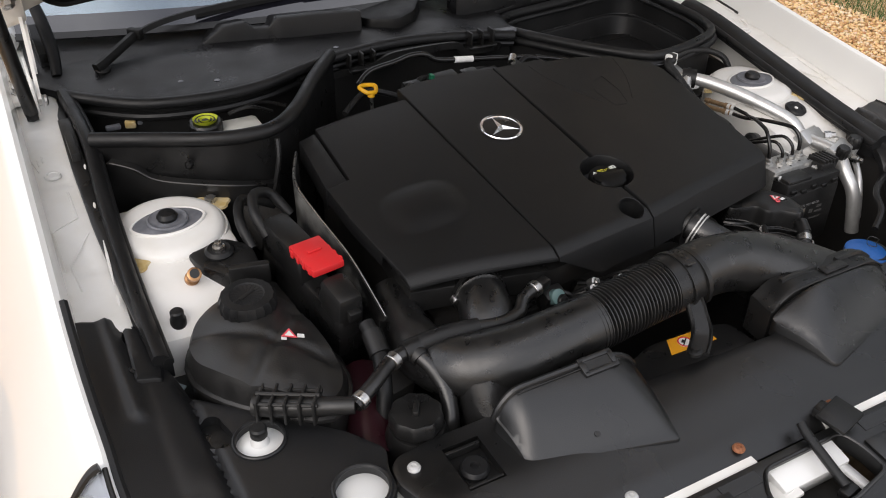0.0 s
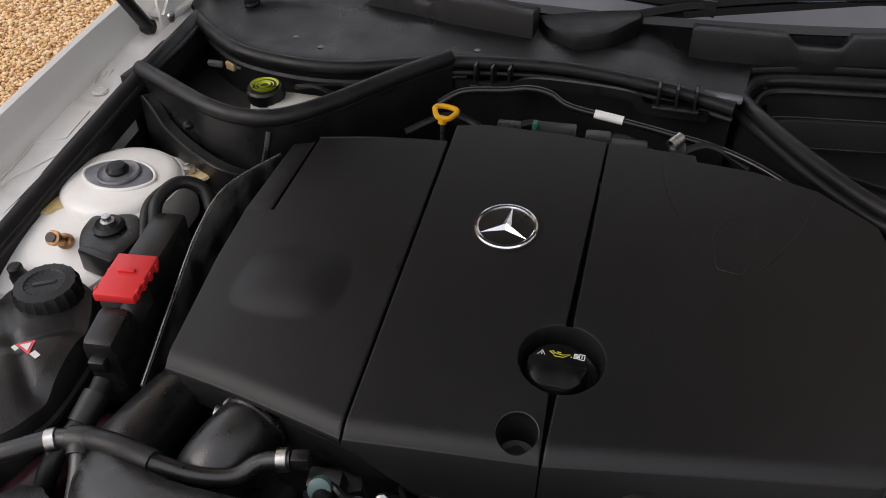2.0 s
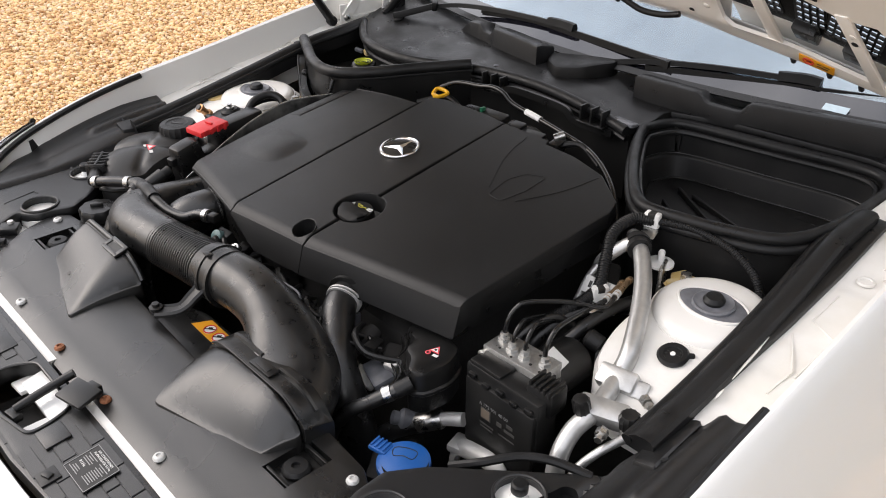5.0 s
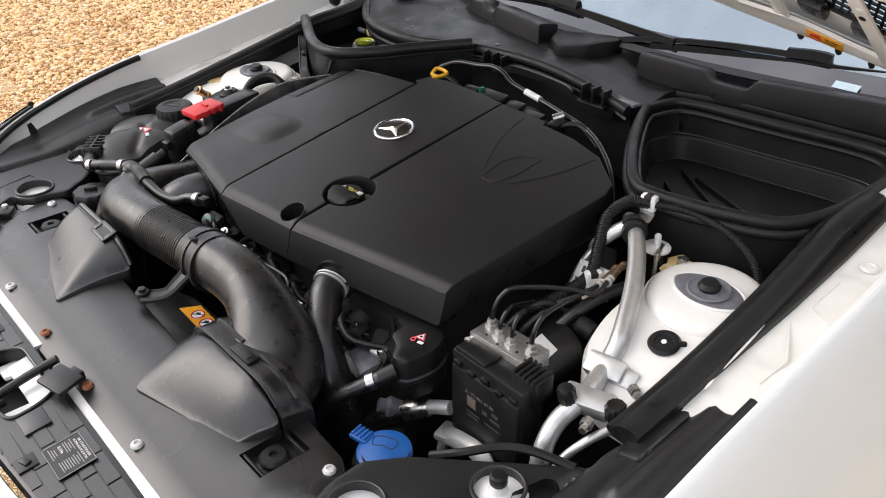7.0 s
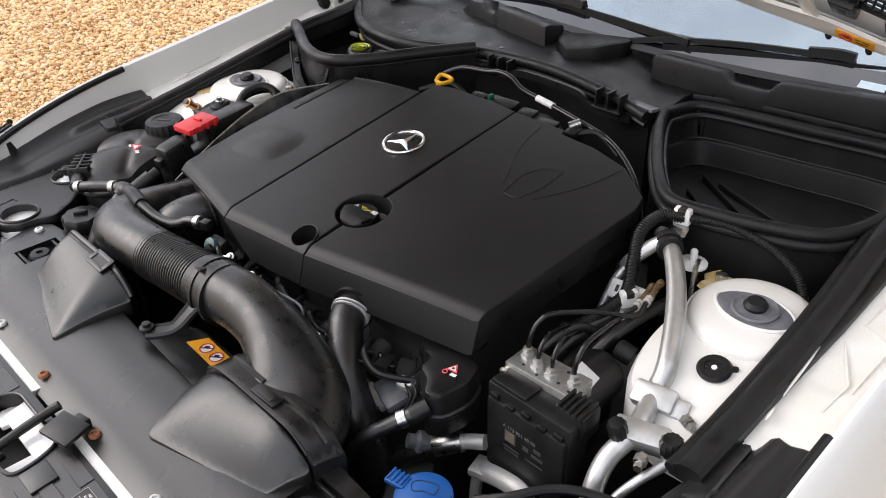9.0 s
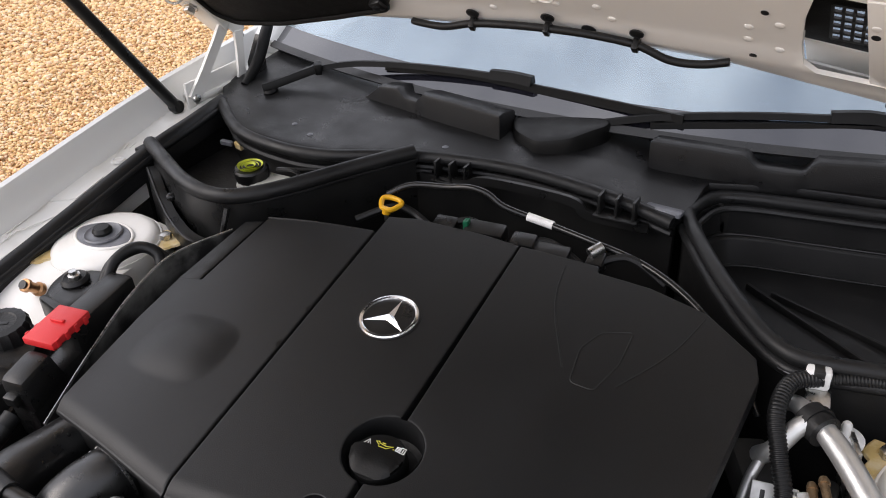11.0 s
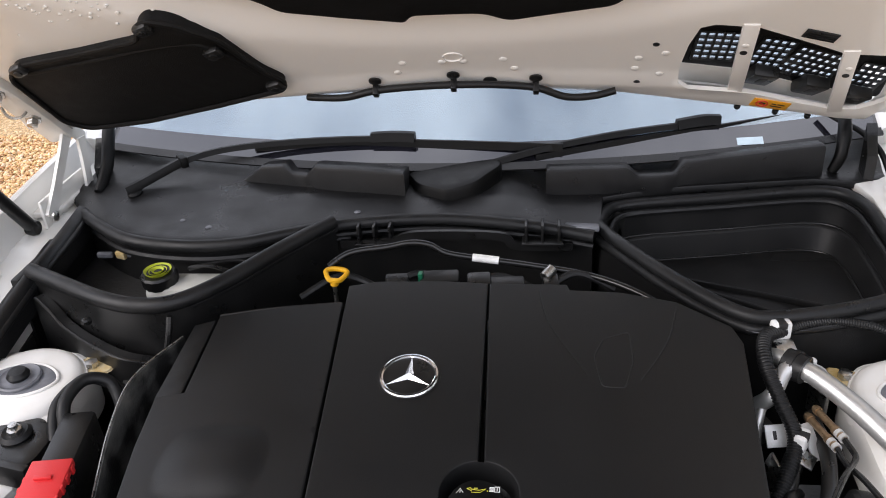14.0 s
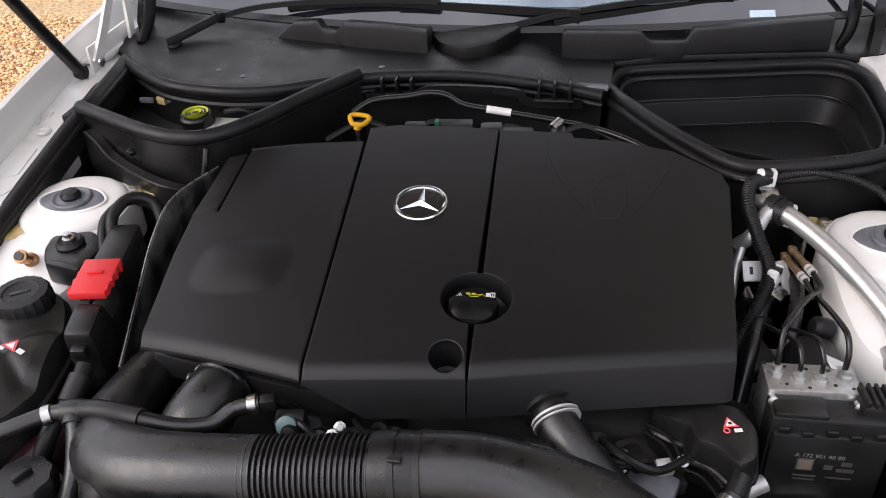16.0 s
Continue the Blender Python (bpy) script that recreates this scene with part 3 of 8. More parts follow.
for s in (-1, 1):
    fl = part("inner_flange", flange(s), INNER, car, "white painted inner wing flange with pressed pockets")

    def on_flange(pts, lift=0.0):
        return [(s * x, y, flange_z(y) - 0.06 * (0.645 - x) + lift) for x, y in pts]
    # solid dark bead laid in for the shade of the open gap
    part("flange_slot_shade", tube(on_flange([(0.6575, 0.195), (0.655, 0.27), (0.653, 0.345)], 0.0005), 0.0028, 8, 4, flat=0.5), DARK, fl, "dark strip standing for the shaded slot beside the flange")
    part("slot_edge", tube(on_flange([(0.650, 0.20), (0.648, 0.27), (0.646, 0.34)], 0.001), 0.0020, 8, 4), INNER, fl)
    for line in ([(0.613, 0.097), (0.611, 0.042), (0.644, 0.023), (0.641, -0.054)], [(0.604, 0.010), (0.634, -0.046), (0.630, -0.09)], [(0.652, 0.17), (0.645, 0.175), (0.640, 0.150)]):
        part("pressed_crease", tube(on_flange(line, 0.0004), 0.0014, 8, 1, flat=0.6), INNER, fl)
    part("pressed_stud", lathe([(0.011, -0.002), (0.010, 0.0015), (0.007, 0.0018), (0.006, 0.0004), (0.001, 0.0004)], on_flange([(0.625, 0.140)])[0], (0, 0, 1), 20), INNER, fl)
    for x, y in ((0.638, 0.172), (0.632, 0.178)):
        part("pressed_dash", box((0.0024, 0.014, 0.003), on_flange([(x, y)])[0], (9, 0, 0), 0.001), INNER, fl)


def apron(s):
    """The white housing round a strut, with its sloping shelf in front."""
    def top(x, y):
        k = min(1, max(0, (-0.05 - y) / 0.16))
        return 0.803 - 0.05 * k * k - 0.010 * k - 0.18 * max(0, 0.45 - x)
    out = rounded([(0.592, 0.085), (0.47, 0.085), (0.438, 0.045), (0.433, -0.03), (0.434, -0.10), (0.449, -0.155), (0.50, -0.182), (0.592, -0.178)], 0.03)
    return sided(slab(out, top, 0.055, 0.014, 0.014), s)


for s in (-1, 1):
    ap = part("strut_housing", apron(s), INNER, car, "white painted strut housing with grime in its corners")
    part("dome_ring", lathe([(0.077, -0.016), (0.0755, -0.004), (0.0735, 0.002), (0.0715, 0.0015), (0.0700, 0.006), (0.066, 0.010), (0.058, 0.0125), (0.030, 0.013), (0.001, 0.013)], (s * 0.509, 0, 0.803), (0, -0.05, 1), 48), INNER, ap)
    um = surface_frame((s * 0.509, 0, 0.8158), (0, -0.05, 1), (0, 1, 0))
    lens = [(0.045 * math.cos(a), 0.0285 * math.sin(a) * abs(math.sin(a)) ** 0.25) for a in (2 * math.pi * k / 40 for k in range(40))]
    eye = slab(lens, lambda x, y: 0.0026, 0.004, 0.002, 0.01)
    for v in eye.verts:
        v.co = um @ v.co
    part("eye_plate", eye, POT, ap, "grey steel plate in a lens-shaped opening")
    part("eye_rim", tube([um @ Vector((x * 1.04, y * 1.06, 0.001)) for x, y in lens], 0.0022, 8, 1, True), INNER, ap)
    part("bushing", lathe([(0.026, 0.002), (0.026, 0.0052), (0.0240, 0.0066), (0.0222, 0.0054), (0.019, 0.0042), (0.0155, 0.0050), (0.012, 0.0060), (0.001, 0.0062)], um.translation, (0, -0.05, 1), 40), POT, ap, "grey rubber bushing")
    part("centre_cap", lathe([(0.0125, 0.0), (0.0135, 0.004), (0.010, 0.009), (0.001, 0.0105)], um @ Vector((0, 0, 0.006)), (0, -0.05, 1), 20), RUBBER, ap, "black rubber cap")
    for dx, dy in ((-0.066, 0.045), (0.066, -0.055)):
        part("sealant", lathe([(0.024, -0.001), (0.022, 0.0015), (0.012, 0.0022), (0.0005, 0.0022)], (s * (0.509 + dx * 0.97), dy - 0.006, 0.8025), (0, -0.05, 1), 24, wobble=lambda a: 1 + 0.18 * math.sin(3 * a + 1) + 0.1 * math.sin(7 * a)), OCHRE, ap, "yellowed sealant")
        part("bolt", lathe([(0.013, 0), (0.013, 0.003), (0.008, 0.004), (0.008, 0.012), (0.005, 0.013)], (s * (0.509 + dx), dy, 0.80), (0, 0, 1), 6), STEEL, ap, "zinc bolt")


def crossmember():
    out = [(-0.425, -0.6055), (0.425, -0.6055), (0.45, -0.47), (0.41, -0.435), (0.31, -0.435), (0.28, -0.50), (-0.28, -0.50), (-0.31, -0.435), (-0.41, -0.435), (-0.45, -0.47)]
    return slab(rounded(out, 0.02), lambda x, y: 0.725, 0.05, 0.004, 0.03, holes=[[(-0.055, -0.602), (0.05, -0.602), (0.05, -0.585), (-0.055, -0.585)]])


part("front_crossmember", crossmember(), INNER, car, "white painted front crossmember")
part("firewall", strip([(-0.60, 0.36, 0.86), (0, 0.36, 0.86), (0.218, 0.36, 0.86), (0.226, 0.36, 0.785), (0.60, 0.36, 0.785)], 0.35, 0.02), DUSTY, car, "black bulkhead behind the engine")
# dark walls and floor added so that no light leaks into the bay
for s in (-1, 1):
    part("inner_wall", strip([(s * 0.595, -0.60, 0.70), (s * 0.595, -0.2, 0.745), (s * 0.595, 0.4, 0.80)], 0.30, 0.01), DARK, car)
part("bay_light_block", box((1.2, 1.1, 0.02), (0, -0.1, 0.32), bevel=0.004), DARK, car, "added dark floor that blocks light under the engine")
part("radiator_wall", strip([(-0.58, -0.50, 0.70), (0, -0.57, 0.70), (0.58, -0.50, 0.70)], 0.30, 0.03), DARK, car)
for sx in (-1, 1):
    for y in (0.02,):
        part("tyre", lathe([(0.20, -0.10), (0.30, -0.10), (0.32, -0.07), (0.32, 0.07), (0.30, 0.10), (0.20, 0.10)], (sx * 0.76, y, 0.32), (1, 0, 0), 40), RUBBER, car)

# ---- engine block under the cover ----
engine = thing("engine", (0, -0.05, 0.35), "grimy dark engine block under its plastic cover", "engine")
part("block", box((0.50, 0.40, 0.36), (0.0, -0.04, 0.55), bevel=0.02), DARK, engine)
part("head", box((0.46, 0.34, 0.07), (0.0, -0.03, 0.765), bevel=0.015), DARK, engine)
random.seed(31)
for k in range(16):
    p = (-0.25 + k * 0.036, -0.268 + random.uniform(-0.03, 0.01), random.uniform(0.66, 0.745))
    shape = lathe([(0.012, -0.02), (0.014, -0.012), (0.014, 0.012), (0.009, 0.016), (0.009, 0.024)], p, (random.uniform(-1, 1), -1, random.uniform(-0.4, 0.8)), 14) if k % 3 == 0 else box((random.uniform(0.015, 0.035), 0.03, random.uniform(0.012, 0.03)), p, (random.uniform(-25, 25), random.uniform(-20, 20), random.uniform(-30, 30)), 0.004)
    part("fitting", shape, (DARK, BLACK, DARK, POT)[k % 4], engine)

# ---- engine cover ----
SEAM_F, SEAM_R = ((-0.105, -0.298), (0.055, -0.282)), ((-0.126, 0.112), (0.046, 0.12))
OIL, HOLE = (0.052, -0.181), (0.032, -0.262)
TILT_HOLE = Vector((0, -0.42, 1)).normalized()


def cover_front(x):
    """The front edge of the cover."""
    pts = ((-0.33, -0.252), (-0.290, -0.261), (-0.105, -0.298), (0.055, -0.282), (0.34, -0.226))
    for (a, ya), (b, yb) in zip(pts, pts[1:]):
        if x <= b:
            return ya + (yb - ya) * (x - a) / (b - a)
    return pts[-1][1]


def front_drop(d):
    """How far the cover bends down, d metres past the start of the bend."""
    d = min(max(d, 0), 0.0178)
    return 0.021 - math.sqrt(0.021 ** 2 - d * d)


def cover_z(x, y):
    z = 0.859 + 0.142 * (y + 0.037) - 0.07 * x * x - 0.45 * max(0, -0.17 - x) ** 2
    z -= front_drop(cover_front(x) + 0.0180 - y)
    d = abs((x + 0.214) / 0.058) ** 3 + abs((y + 0.150) / 0.047) ** 3
    z += 0.0070 * (1 - d) ** 1.7 if d < 1 else 0
    return z


def cover_skirt(x, y):
    """Depth of the cover's rim: a mere edge on one side, a deep apron across the middle."""
    if y > -0.20:
        return 0.022
    k = min(1, max(0, (x + 0.105) / 0.062))
    return 0.005 + 0.036 * k


def cover_normal(x, y):
    e = 0.0006
    return Vector(((cover_z(x - e, y) - cover_z(x + e, y)) / (2 * e), (cover_z(x, y - e) - cover_z(x, y + e)) / (2 * e), 1)).normalized()


cover = thing("engine_cover", (0, -0.09, 0.78), "matt black plastic engine cover in three grained panels", "engine cover")
GAP = 0.0008


def cover_panel(name, out, rings=(), holes=()):
    ob = part(name, slab(out, cover_z, cover_skirt, 0.0022, 0.0042, rings=rings, holes=list(holes)), COVER, cover)
    me = ob.data
    for v in me.vertices:
        low = cover_z(v.co.x, v.co.y) - v.co.z
        if v.co.y < -0.20 and low > 0.0025 and v.co.y < cover_front(v.co.x) + 0.004:
            v.co.y -= 0.30 * low
    me.update()
    flat = [abs(v.co.z - cover_z(v.co.x, v.co.y)) < 2e-5 for v in me.vertices]
    normals = [c.vector.copy() for c in me.corner_normals]
    for p in me.polygons:
        if all(flat[i] for i in p.vertices):
            for li in p.loop_indices:
                v = me.vertices[me.loops[li].vertex_index].co
                normals[li] = cover_normal(v.x, v.y)
    me.normals_split_custom_set(normals)
    return ob


(ax, ay), (bx, by) = SEAM_F
(cx_, cy_), (dx_, dy_) = SEAM_R
cover_panel("left_panel", [(-0.290, -0.261), (ax - GAP, ay), (cx_ - GAP, 0.086), (-0.2765, 0.071), (-0.2775, -0.053), (-0.311, -0.056), (-0.307, -0.126)],
            [ringpts(-0.214, -0.15, r, 28, 1.25) for r in (0.030, 0.040, 0.046, 0.05)])


def bite(side, r=0.0365, seg=20):
    """The arc that the filler recess cuts out of a panel, from front to rear."""
    return [(OIL[0] + side * r * math.sin(a), OIL[1] - r * math.cos(a)) for a in (0.08 + (math.pi - 0.16) * k / seg for k in range(seg + 1))]


cover_panel("middle_panel", [(ax + GAP, ay), (bx - GAP, by)] + bite(-1) + [(dx_ - GAP, dy_), (0.0, 0.124), (-0.09, 0.124), (cx_ + GAP, cy_ + 0.004)],
            holes=[ringpts(*HOLE, 0.0172, 32)])
hole_at = Vector((*HOLE, cover_z(*HOLE)))
part("fixing_well", lathe([(0.0180, 0.0004), (0.0170, 0.0), (0.0160, -0.005), (0.014, -0.032), (0.001, -0.034)], hole_at, TILT_HOLE, 32, hollow=True), COVER, cover)
cover_panel("right_panel", [(bx + GAP, by), (0.302, -0.233), (0.308, -0.230), (0.326, 0.03), (0.318, 0.055), (0.262, 0.094), (0.20, 0.108), (0.142, 0.110), (0.139, 0.120), (dx_ + GAP, dy_)] + bite(1)[::-1])
TILT_UP = Vector((0, -0.142, 1)).normalized()
part("filler_recess", lathe([(0.0364, -0.002), (0.0352, -0.006), (0.033, -0.028), (0.028, -0.032), (0.001, -0.032)], (*OIL, 0.839), TILT_UP, 44, hollow=True), COVER, cover)
part("rear_strip", slab([(-0.312, -0.0575), (-0.2805, -0.0545), (-0.2795, 0.066), (-0.306, 0.060)], lambda x, y: cover_z(x, y) - 0.0002, 0.03, 0.003, 0.012), COVER, cover)
part("rear_lip", tube([(x, 0.0705 + 0.101 * (x + 0.2765), cover_z(x, 0.08) - 0.0012) for x in (-0.276, -0.22, -0.17, -0.129)], 0.0013, 8, 3), COVER, cover)
for line in ([(0.106, 0.105), (0.113, 0.065), (0.126, 0.030), (0.145, -0.006), (0.158, -0.030)], [(0.262, 0.085), (0.250, 0.040), (0.236, 0.008), (0.212, -0.033)]):
    part("embossed_line", tube([(x, y, cover_z(x, y) - 0.0002) for x, y in line], 0.0009, 8, 6), COVER, cover)
part("embossed_hexagon", tube([(x, y, cover_z(x, y) - 0.0002) for x, y in rounded([(0.205, 0.040), (0.177, 0.028), (0.165, 0.0), (0.171, -0.044), (0.195, -0.045), (0.206, -0.006)], 0.006, 3)], 0.0009, 8, 1, True), COVER, cover)
part("under_frame", slab([(-0.285, -0.25), (-0.105, -0.288), (0.05, -0.275), (0.295, -0.23), (0.315, 0.03), (0.255, 0.085), (-0.11, 0.105), (-0.275, 0.075)], lambda x, y: 0.826 + 0.142 * (y + 0.037) - 0.07 * x * x, 0.03, 0.003, 0.03), BLACK, cover)


# ---- on the engine cover ----


def emblem():
    at = Vector((-0.031, -0.036, cover_z(-0.031, -0.036)))
    e = thing("badge", at, "round chrome badge set in the engine cover", "badge")
    m = surface_frame(at, TILT_UP, (0, 1, 0))
    ring = tube([m @ Vector((0.0295 * math.cos(a), 0.0295 * math.sin(a), 0.001)) for a in (2 * math.pi * k / 40 for k in range(40))], 0.0024, 8, 1, True)
    part("ring", ring, CHROME, e)
    star = bmesh.new()
    top = star.verts.new(m @ Vector((0, 0, 0.005)))
    low = [star.verts.new(m @ Vector(((0.029 if k % 2 == 0 else 0.0055) * math.cos(math.pi / 2 + k * math.pi / 3), (0.029 if k % 2 == 0 else 0.0055) * math.sin(math.pi / 2 + k * math.pi / 3), 0.0005))) for k in range(6)]
    for k in range(6):
        star.faces.new((top, low[k], low[(k + 1) % 6]))
    part("star", star, CHROME, e, sharp=5)
    part("backing", lathe([(0.034, -0.001), (0.034, 0.0005), (0.0315, 0.0008), (0.001, 0.0008)], at, TILT_UP, 40), BLACK, e)


emblem()


def oil_cap():
    at = Vector((OIL[0] - 0.002, OIL[1] - 0.004, 0.816))
    e = thing("oil_filler_cap", at, "round black oil filler cap with white and yellow symbols", "cap")
    part("body", lathe([(0.0245, -0.006), (0.0262, 0.002), (0.0262, 0.015), (0.0245, 0.018), (0.001, 0.0185)], at, TILT_UP, 40), WIPER, e)
    m = surface_frame(at + TILT_UP * 0.0185, TILT_UP, (0, 1, 0))
    grip = bmesh.new()
    rows = []
    for k in range(15):
        x = -0.0248 + 0.0496 * k / 14
        half = math.sqrt(max(0.025 ** 2 - x * x, 1e-7))
        y1 = 0.004 + 0.003 * math.sin(k / 14 * 6.28)
        pts = [(x, min(y1 + 0.001, half), 0.0), (x, min(y1, half), 0.0035), (x, min(y1 - 0.007, half), 0.005), (x, max(-half, -0.013), 0.0035), (x, max(-half, -0.022), 0.0)]
        rows.append([grip.verts.new(m @ Vector(p)) for p in pts])
    for a, b in zip(rows, rows[1:]):
        for k in range(4):
            grip.faces.new((a[k], a[k + 1], b[k + 1], b[k]))
    part("grip", grip, WIPER, e)
    up = m @ Matrix.Translation((0, 0, 0.0006))
    def stroke(pts, r=0.00042, closed=True):
        return tube([up @ Vector((x, y, 0.0003)) for x, y in pts], r, 6, 1, closed)
    part("warning_symbol", stroke([(-0.0192, 0.0076), (-0.0118, 0.0076), (-0.0155, 0.0136)], 0.00045), PRINT, e, "white printed triangle")
    part("warning_mark", bars([(-0.0155, 0.0103, 0.0008, 0.0026), (-0.0155, 0.0084, 0.0008, 0.0006)], up), PRINT, e)
    can = stroke([(-0.0050, 0.0096), (0.0030, 0.0096), (0.0085, 0.0138), (0.0020, 0.0120), (-0.0050, 0.0130)])
    for bit in (stroke([(-0.0050, 0.0112), (-0.0092, 0.0138), (-0.0060, 0.0146), (-0.0050, 0.0130)], 0.0005, False), stroke([(-0.0030, 0.0142), (0.0005, 0.0142)], 0.0005, False), stroke([(0.0098, 0.0110), (0.0098, 0.0118)], 0.0006, False)):
        merge(can, bit)
    part("oil_symbol", can, LIMEINK, e, "yellow printed oil can")
    bk = bars([(0.0137, 0.0112 + 0.0014 * k, 0.0044, 0.0007) for k in range(4)], up)
    merge(bk, stroke([(0.0164, 0.0105), (0.0208, 0.0105), (0.0208, 0.0161), (0.0164, 0.0161)], 0.0005))
    bars([(0.0186, 0.0133, 0.0008, 0.0032)], up, bk)
    part("book_symbol", bk, PRINT, e, "white printed book")


oil_cap()


def dipstick():
    c = Vector((-0.153, 0.158, 0.867))
    e = thing("dipstick", c - Vector((0, 0, 0.06)), "yellow plastic dipstick pull ring behind the engine cover", "dipstick")
    m = surface_frame(c, Vector((0.1, -0.22, 0.97)), (0, 1, 0.22))
    pts = [m @ Vector((x, y * 0.74 + 0.0035, 0)) for x, y in ((-0.007, -0.013), (-0.0125, 0.0), (-0.0135, 0.008), (-0.009, 0.013), (0, 0.0145), (0.009, 0.013), (0.0135, 0.008), (0.0125, 0.0), (0.007, -0.013), (0, -0.0145))]
    part("pull_ring", tube(pts, 0.0034, 8, 3, True), YELLOW, e)
    part("collar", tube([m @ Vector((0, -0.006, -0.001)), m @ Vector((0, -0.008, -0.007))], 0.0055, 10), YELLOW, e)
    part("rod", tube([m @ Vector((0, -0.008, -0.006)), c + Vector((0, -0.01, -0.08))], 0.003, 8), STEEL, e)


dipstick()

# ---- intake ducts and hoses ----


def wedge(x, y, front, rear, sides, rise, bulge):
    """Height of a snorkel: a flat ramp from the panel up to its rear end, its flanks rounded off and wider towards the rear. sides: (front x, rear x, direction inwards, widths of the flank)."""
    (xa, ya), (xb, yb) = front
    fy = ya + (yb - ya) * (x - xa) / (xb - xa)
    k = min(1, max(0, (y - fy) / (rear - fy)))
    k = math.sqrt(k * k + 0.01) - 0.10 + 0.095 * k
    h = rise * (bulge * k + (1 - bulge) * k * k)
    for x0, x1, way, w in sides:
        edge = x0 + (x1 - x0) * k
        a = min(1, max(0, (x - edge) * way / (w[0] + w[1] * k)))
        h *= math.sqrt(1 - (1 - a) ** 2)
    return 0.7405 + h


def scoop_left():
    """An intake snorkel that rises out of the panel, with steep flanks and a latch loop."""
    e = thing("intake_snorkel", (-0.19, -0.49, 0.735), "black grained plastic intake snorkel with a latch loop", "air duct", "intake snorkels")

    def top(x, y):
        return wedge(x, y, ((-0.269, -0.510), (-0.122, -0.548)), -0.448, ((-0.278, -0.286, 1, (0.018, 0.014)), (-0.115, -0.097, -1, (0.014, 0.050))), 0.049, 1.72)
    part("body", slab(rounded([(-0.286, -0.448), (-0.097, -0.448), (-0.115, -0.549), (-0.278, -0.506)], 0.006), top, 0.06, 0.003, 0.004, bottom=0.735), PANEL, e)
    rim = [(x, -0.4465, top(x, -0.4485) - 0.001) for x in (-0.284, -0.278, -0.262, -0.24, -0.20, -0.16, -0.130, -0.112, -0.102)]
    part("rear_lip", tube(rim, 0.0042, 8, 3), PANEL, e)
    part("lip_groove", tube([(x, y - 0.007, z + 0.0012) for x, y, z in rim[2:7]], 0.0007, 6, 3), INK_HOLLOW, e)
    lm = surface_frame((-0.160, -0.4535, top(-0.160, -0.4535) + 0.0015), (0, -0.30, 1), (0, 1, 0.3))
    loop = bmesh.new()
    for c, w in (((0, 0.0085), (0.044, 0.006)), ((0, -0.0085), (0.044, 0.006)), ((0.019, 0), (0.007, 0.018)), ((-0.019, 0), (0.007, 0.018))):
        box((w[0], w[1], 0.004), (c[0], c[1], 0), bevel=0.001, bm=loop)
    for v in loop.verts:
        v.co = lm @ v.co
    part("latch_loop", loop, PANEL, e)
    part("latch_slot", poly3([(-0.017, -0.006), (0.017, -0.006), (0.017, 0.006), (-0.017, 0.006)], lm), INK_HOLLOW, e)
    part("drain_hole", lathe([(0.0034, 0), (0.0034, 0.0006), (0.001, 0.0007)], (-0.198, -0.511, top(-0.198, -0.511) + 0.0002), (0, -0.55, 1), 20), INK_HOLLOW, e)


def scoop_right():
    """The other snorkel: a rounded wedge joined to the elbow by a clipped collar."""
    e = thing("intake_snorkel", (0.19, -0.49, 0.735), "black grained plastic intake snorkel clipped to the intake elbow", "air duct", "intake snorkels")

    def top(x, y):
        return wedge(x, y, ((0.128, -0.546), (0.278, -0.508)), -0.458, ((0.118, 0.096, 1, (0.030, 0.058)), (0.285, 0.306, -1, (0.026, 0.044))), 0.049, 1.80)
    part("body", slab(rounded([(0.305, -0.458), (0.098, -0.458), (0.122, -0.546), (0.283, -0.506)], 0.010), top, 0.06, 0.003, 0.004, bottom=0.735), PANEL, e)

    def collar_top(x, y):
        a, b = min(1, max(0, (x - 0.098) / 0.05)), min(1, max(0, (0.307 - x) / 0.05))
        return 0.742 + 0.046 * math.sqrt(1 - (1 - a) ** 2) * math.sqrt(1 - (1 - b) ** 2) - 0.03 * (y + 0.457)
    part("collar", slab([(0.101, -0.4565), (0.304, -0.4565), (0.307, -0.420), (0.104, -0.420)], collar_top, 0.06, 0.003, 0.006, bottom=0.715), BLACK, e, "black clip collar")
    part("collar_seam", tube([(x, -0.4572, collar_top(x, -0.457) + 0.0005) for x in (0.112, 0.13, 0.16, 0.20, 0.24, 0.27, 0.295)], 0.0012, 8, 3), INK_HOLLOW, e)
    for x0, x1 in ((0.133, 0.192), (0.228, 0.296)):
        part("collar_rail", bar_path([(x0 + (x1 - x0) * k / 3, -0.4345, collar_top(x0 + (x1 - x0) * k / 3, -0.4345) + 0.0015) for k in range(4)], 0.0070, 0.0055), PANEL, e, "grey-black raised rail")
    part("clip_tongue", box((0.040, 0.015, 0.003), (0.212, -0.4455, 0.7895), (0, 0, 1), 0.0012), BLACK, e)
    part("clip_slot", box((0.024, 0.008, 0.002), (0.212, -0.4460, 0.7908), (0, 0, 1), 0.0005), INK_HOLLOW, e)


scoop_left()
scoop_right()


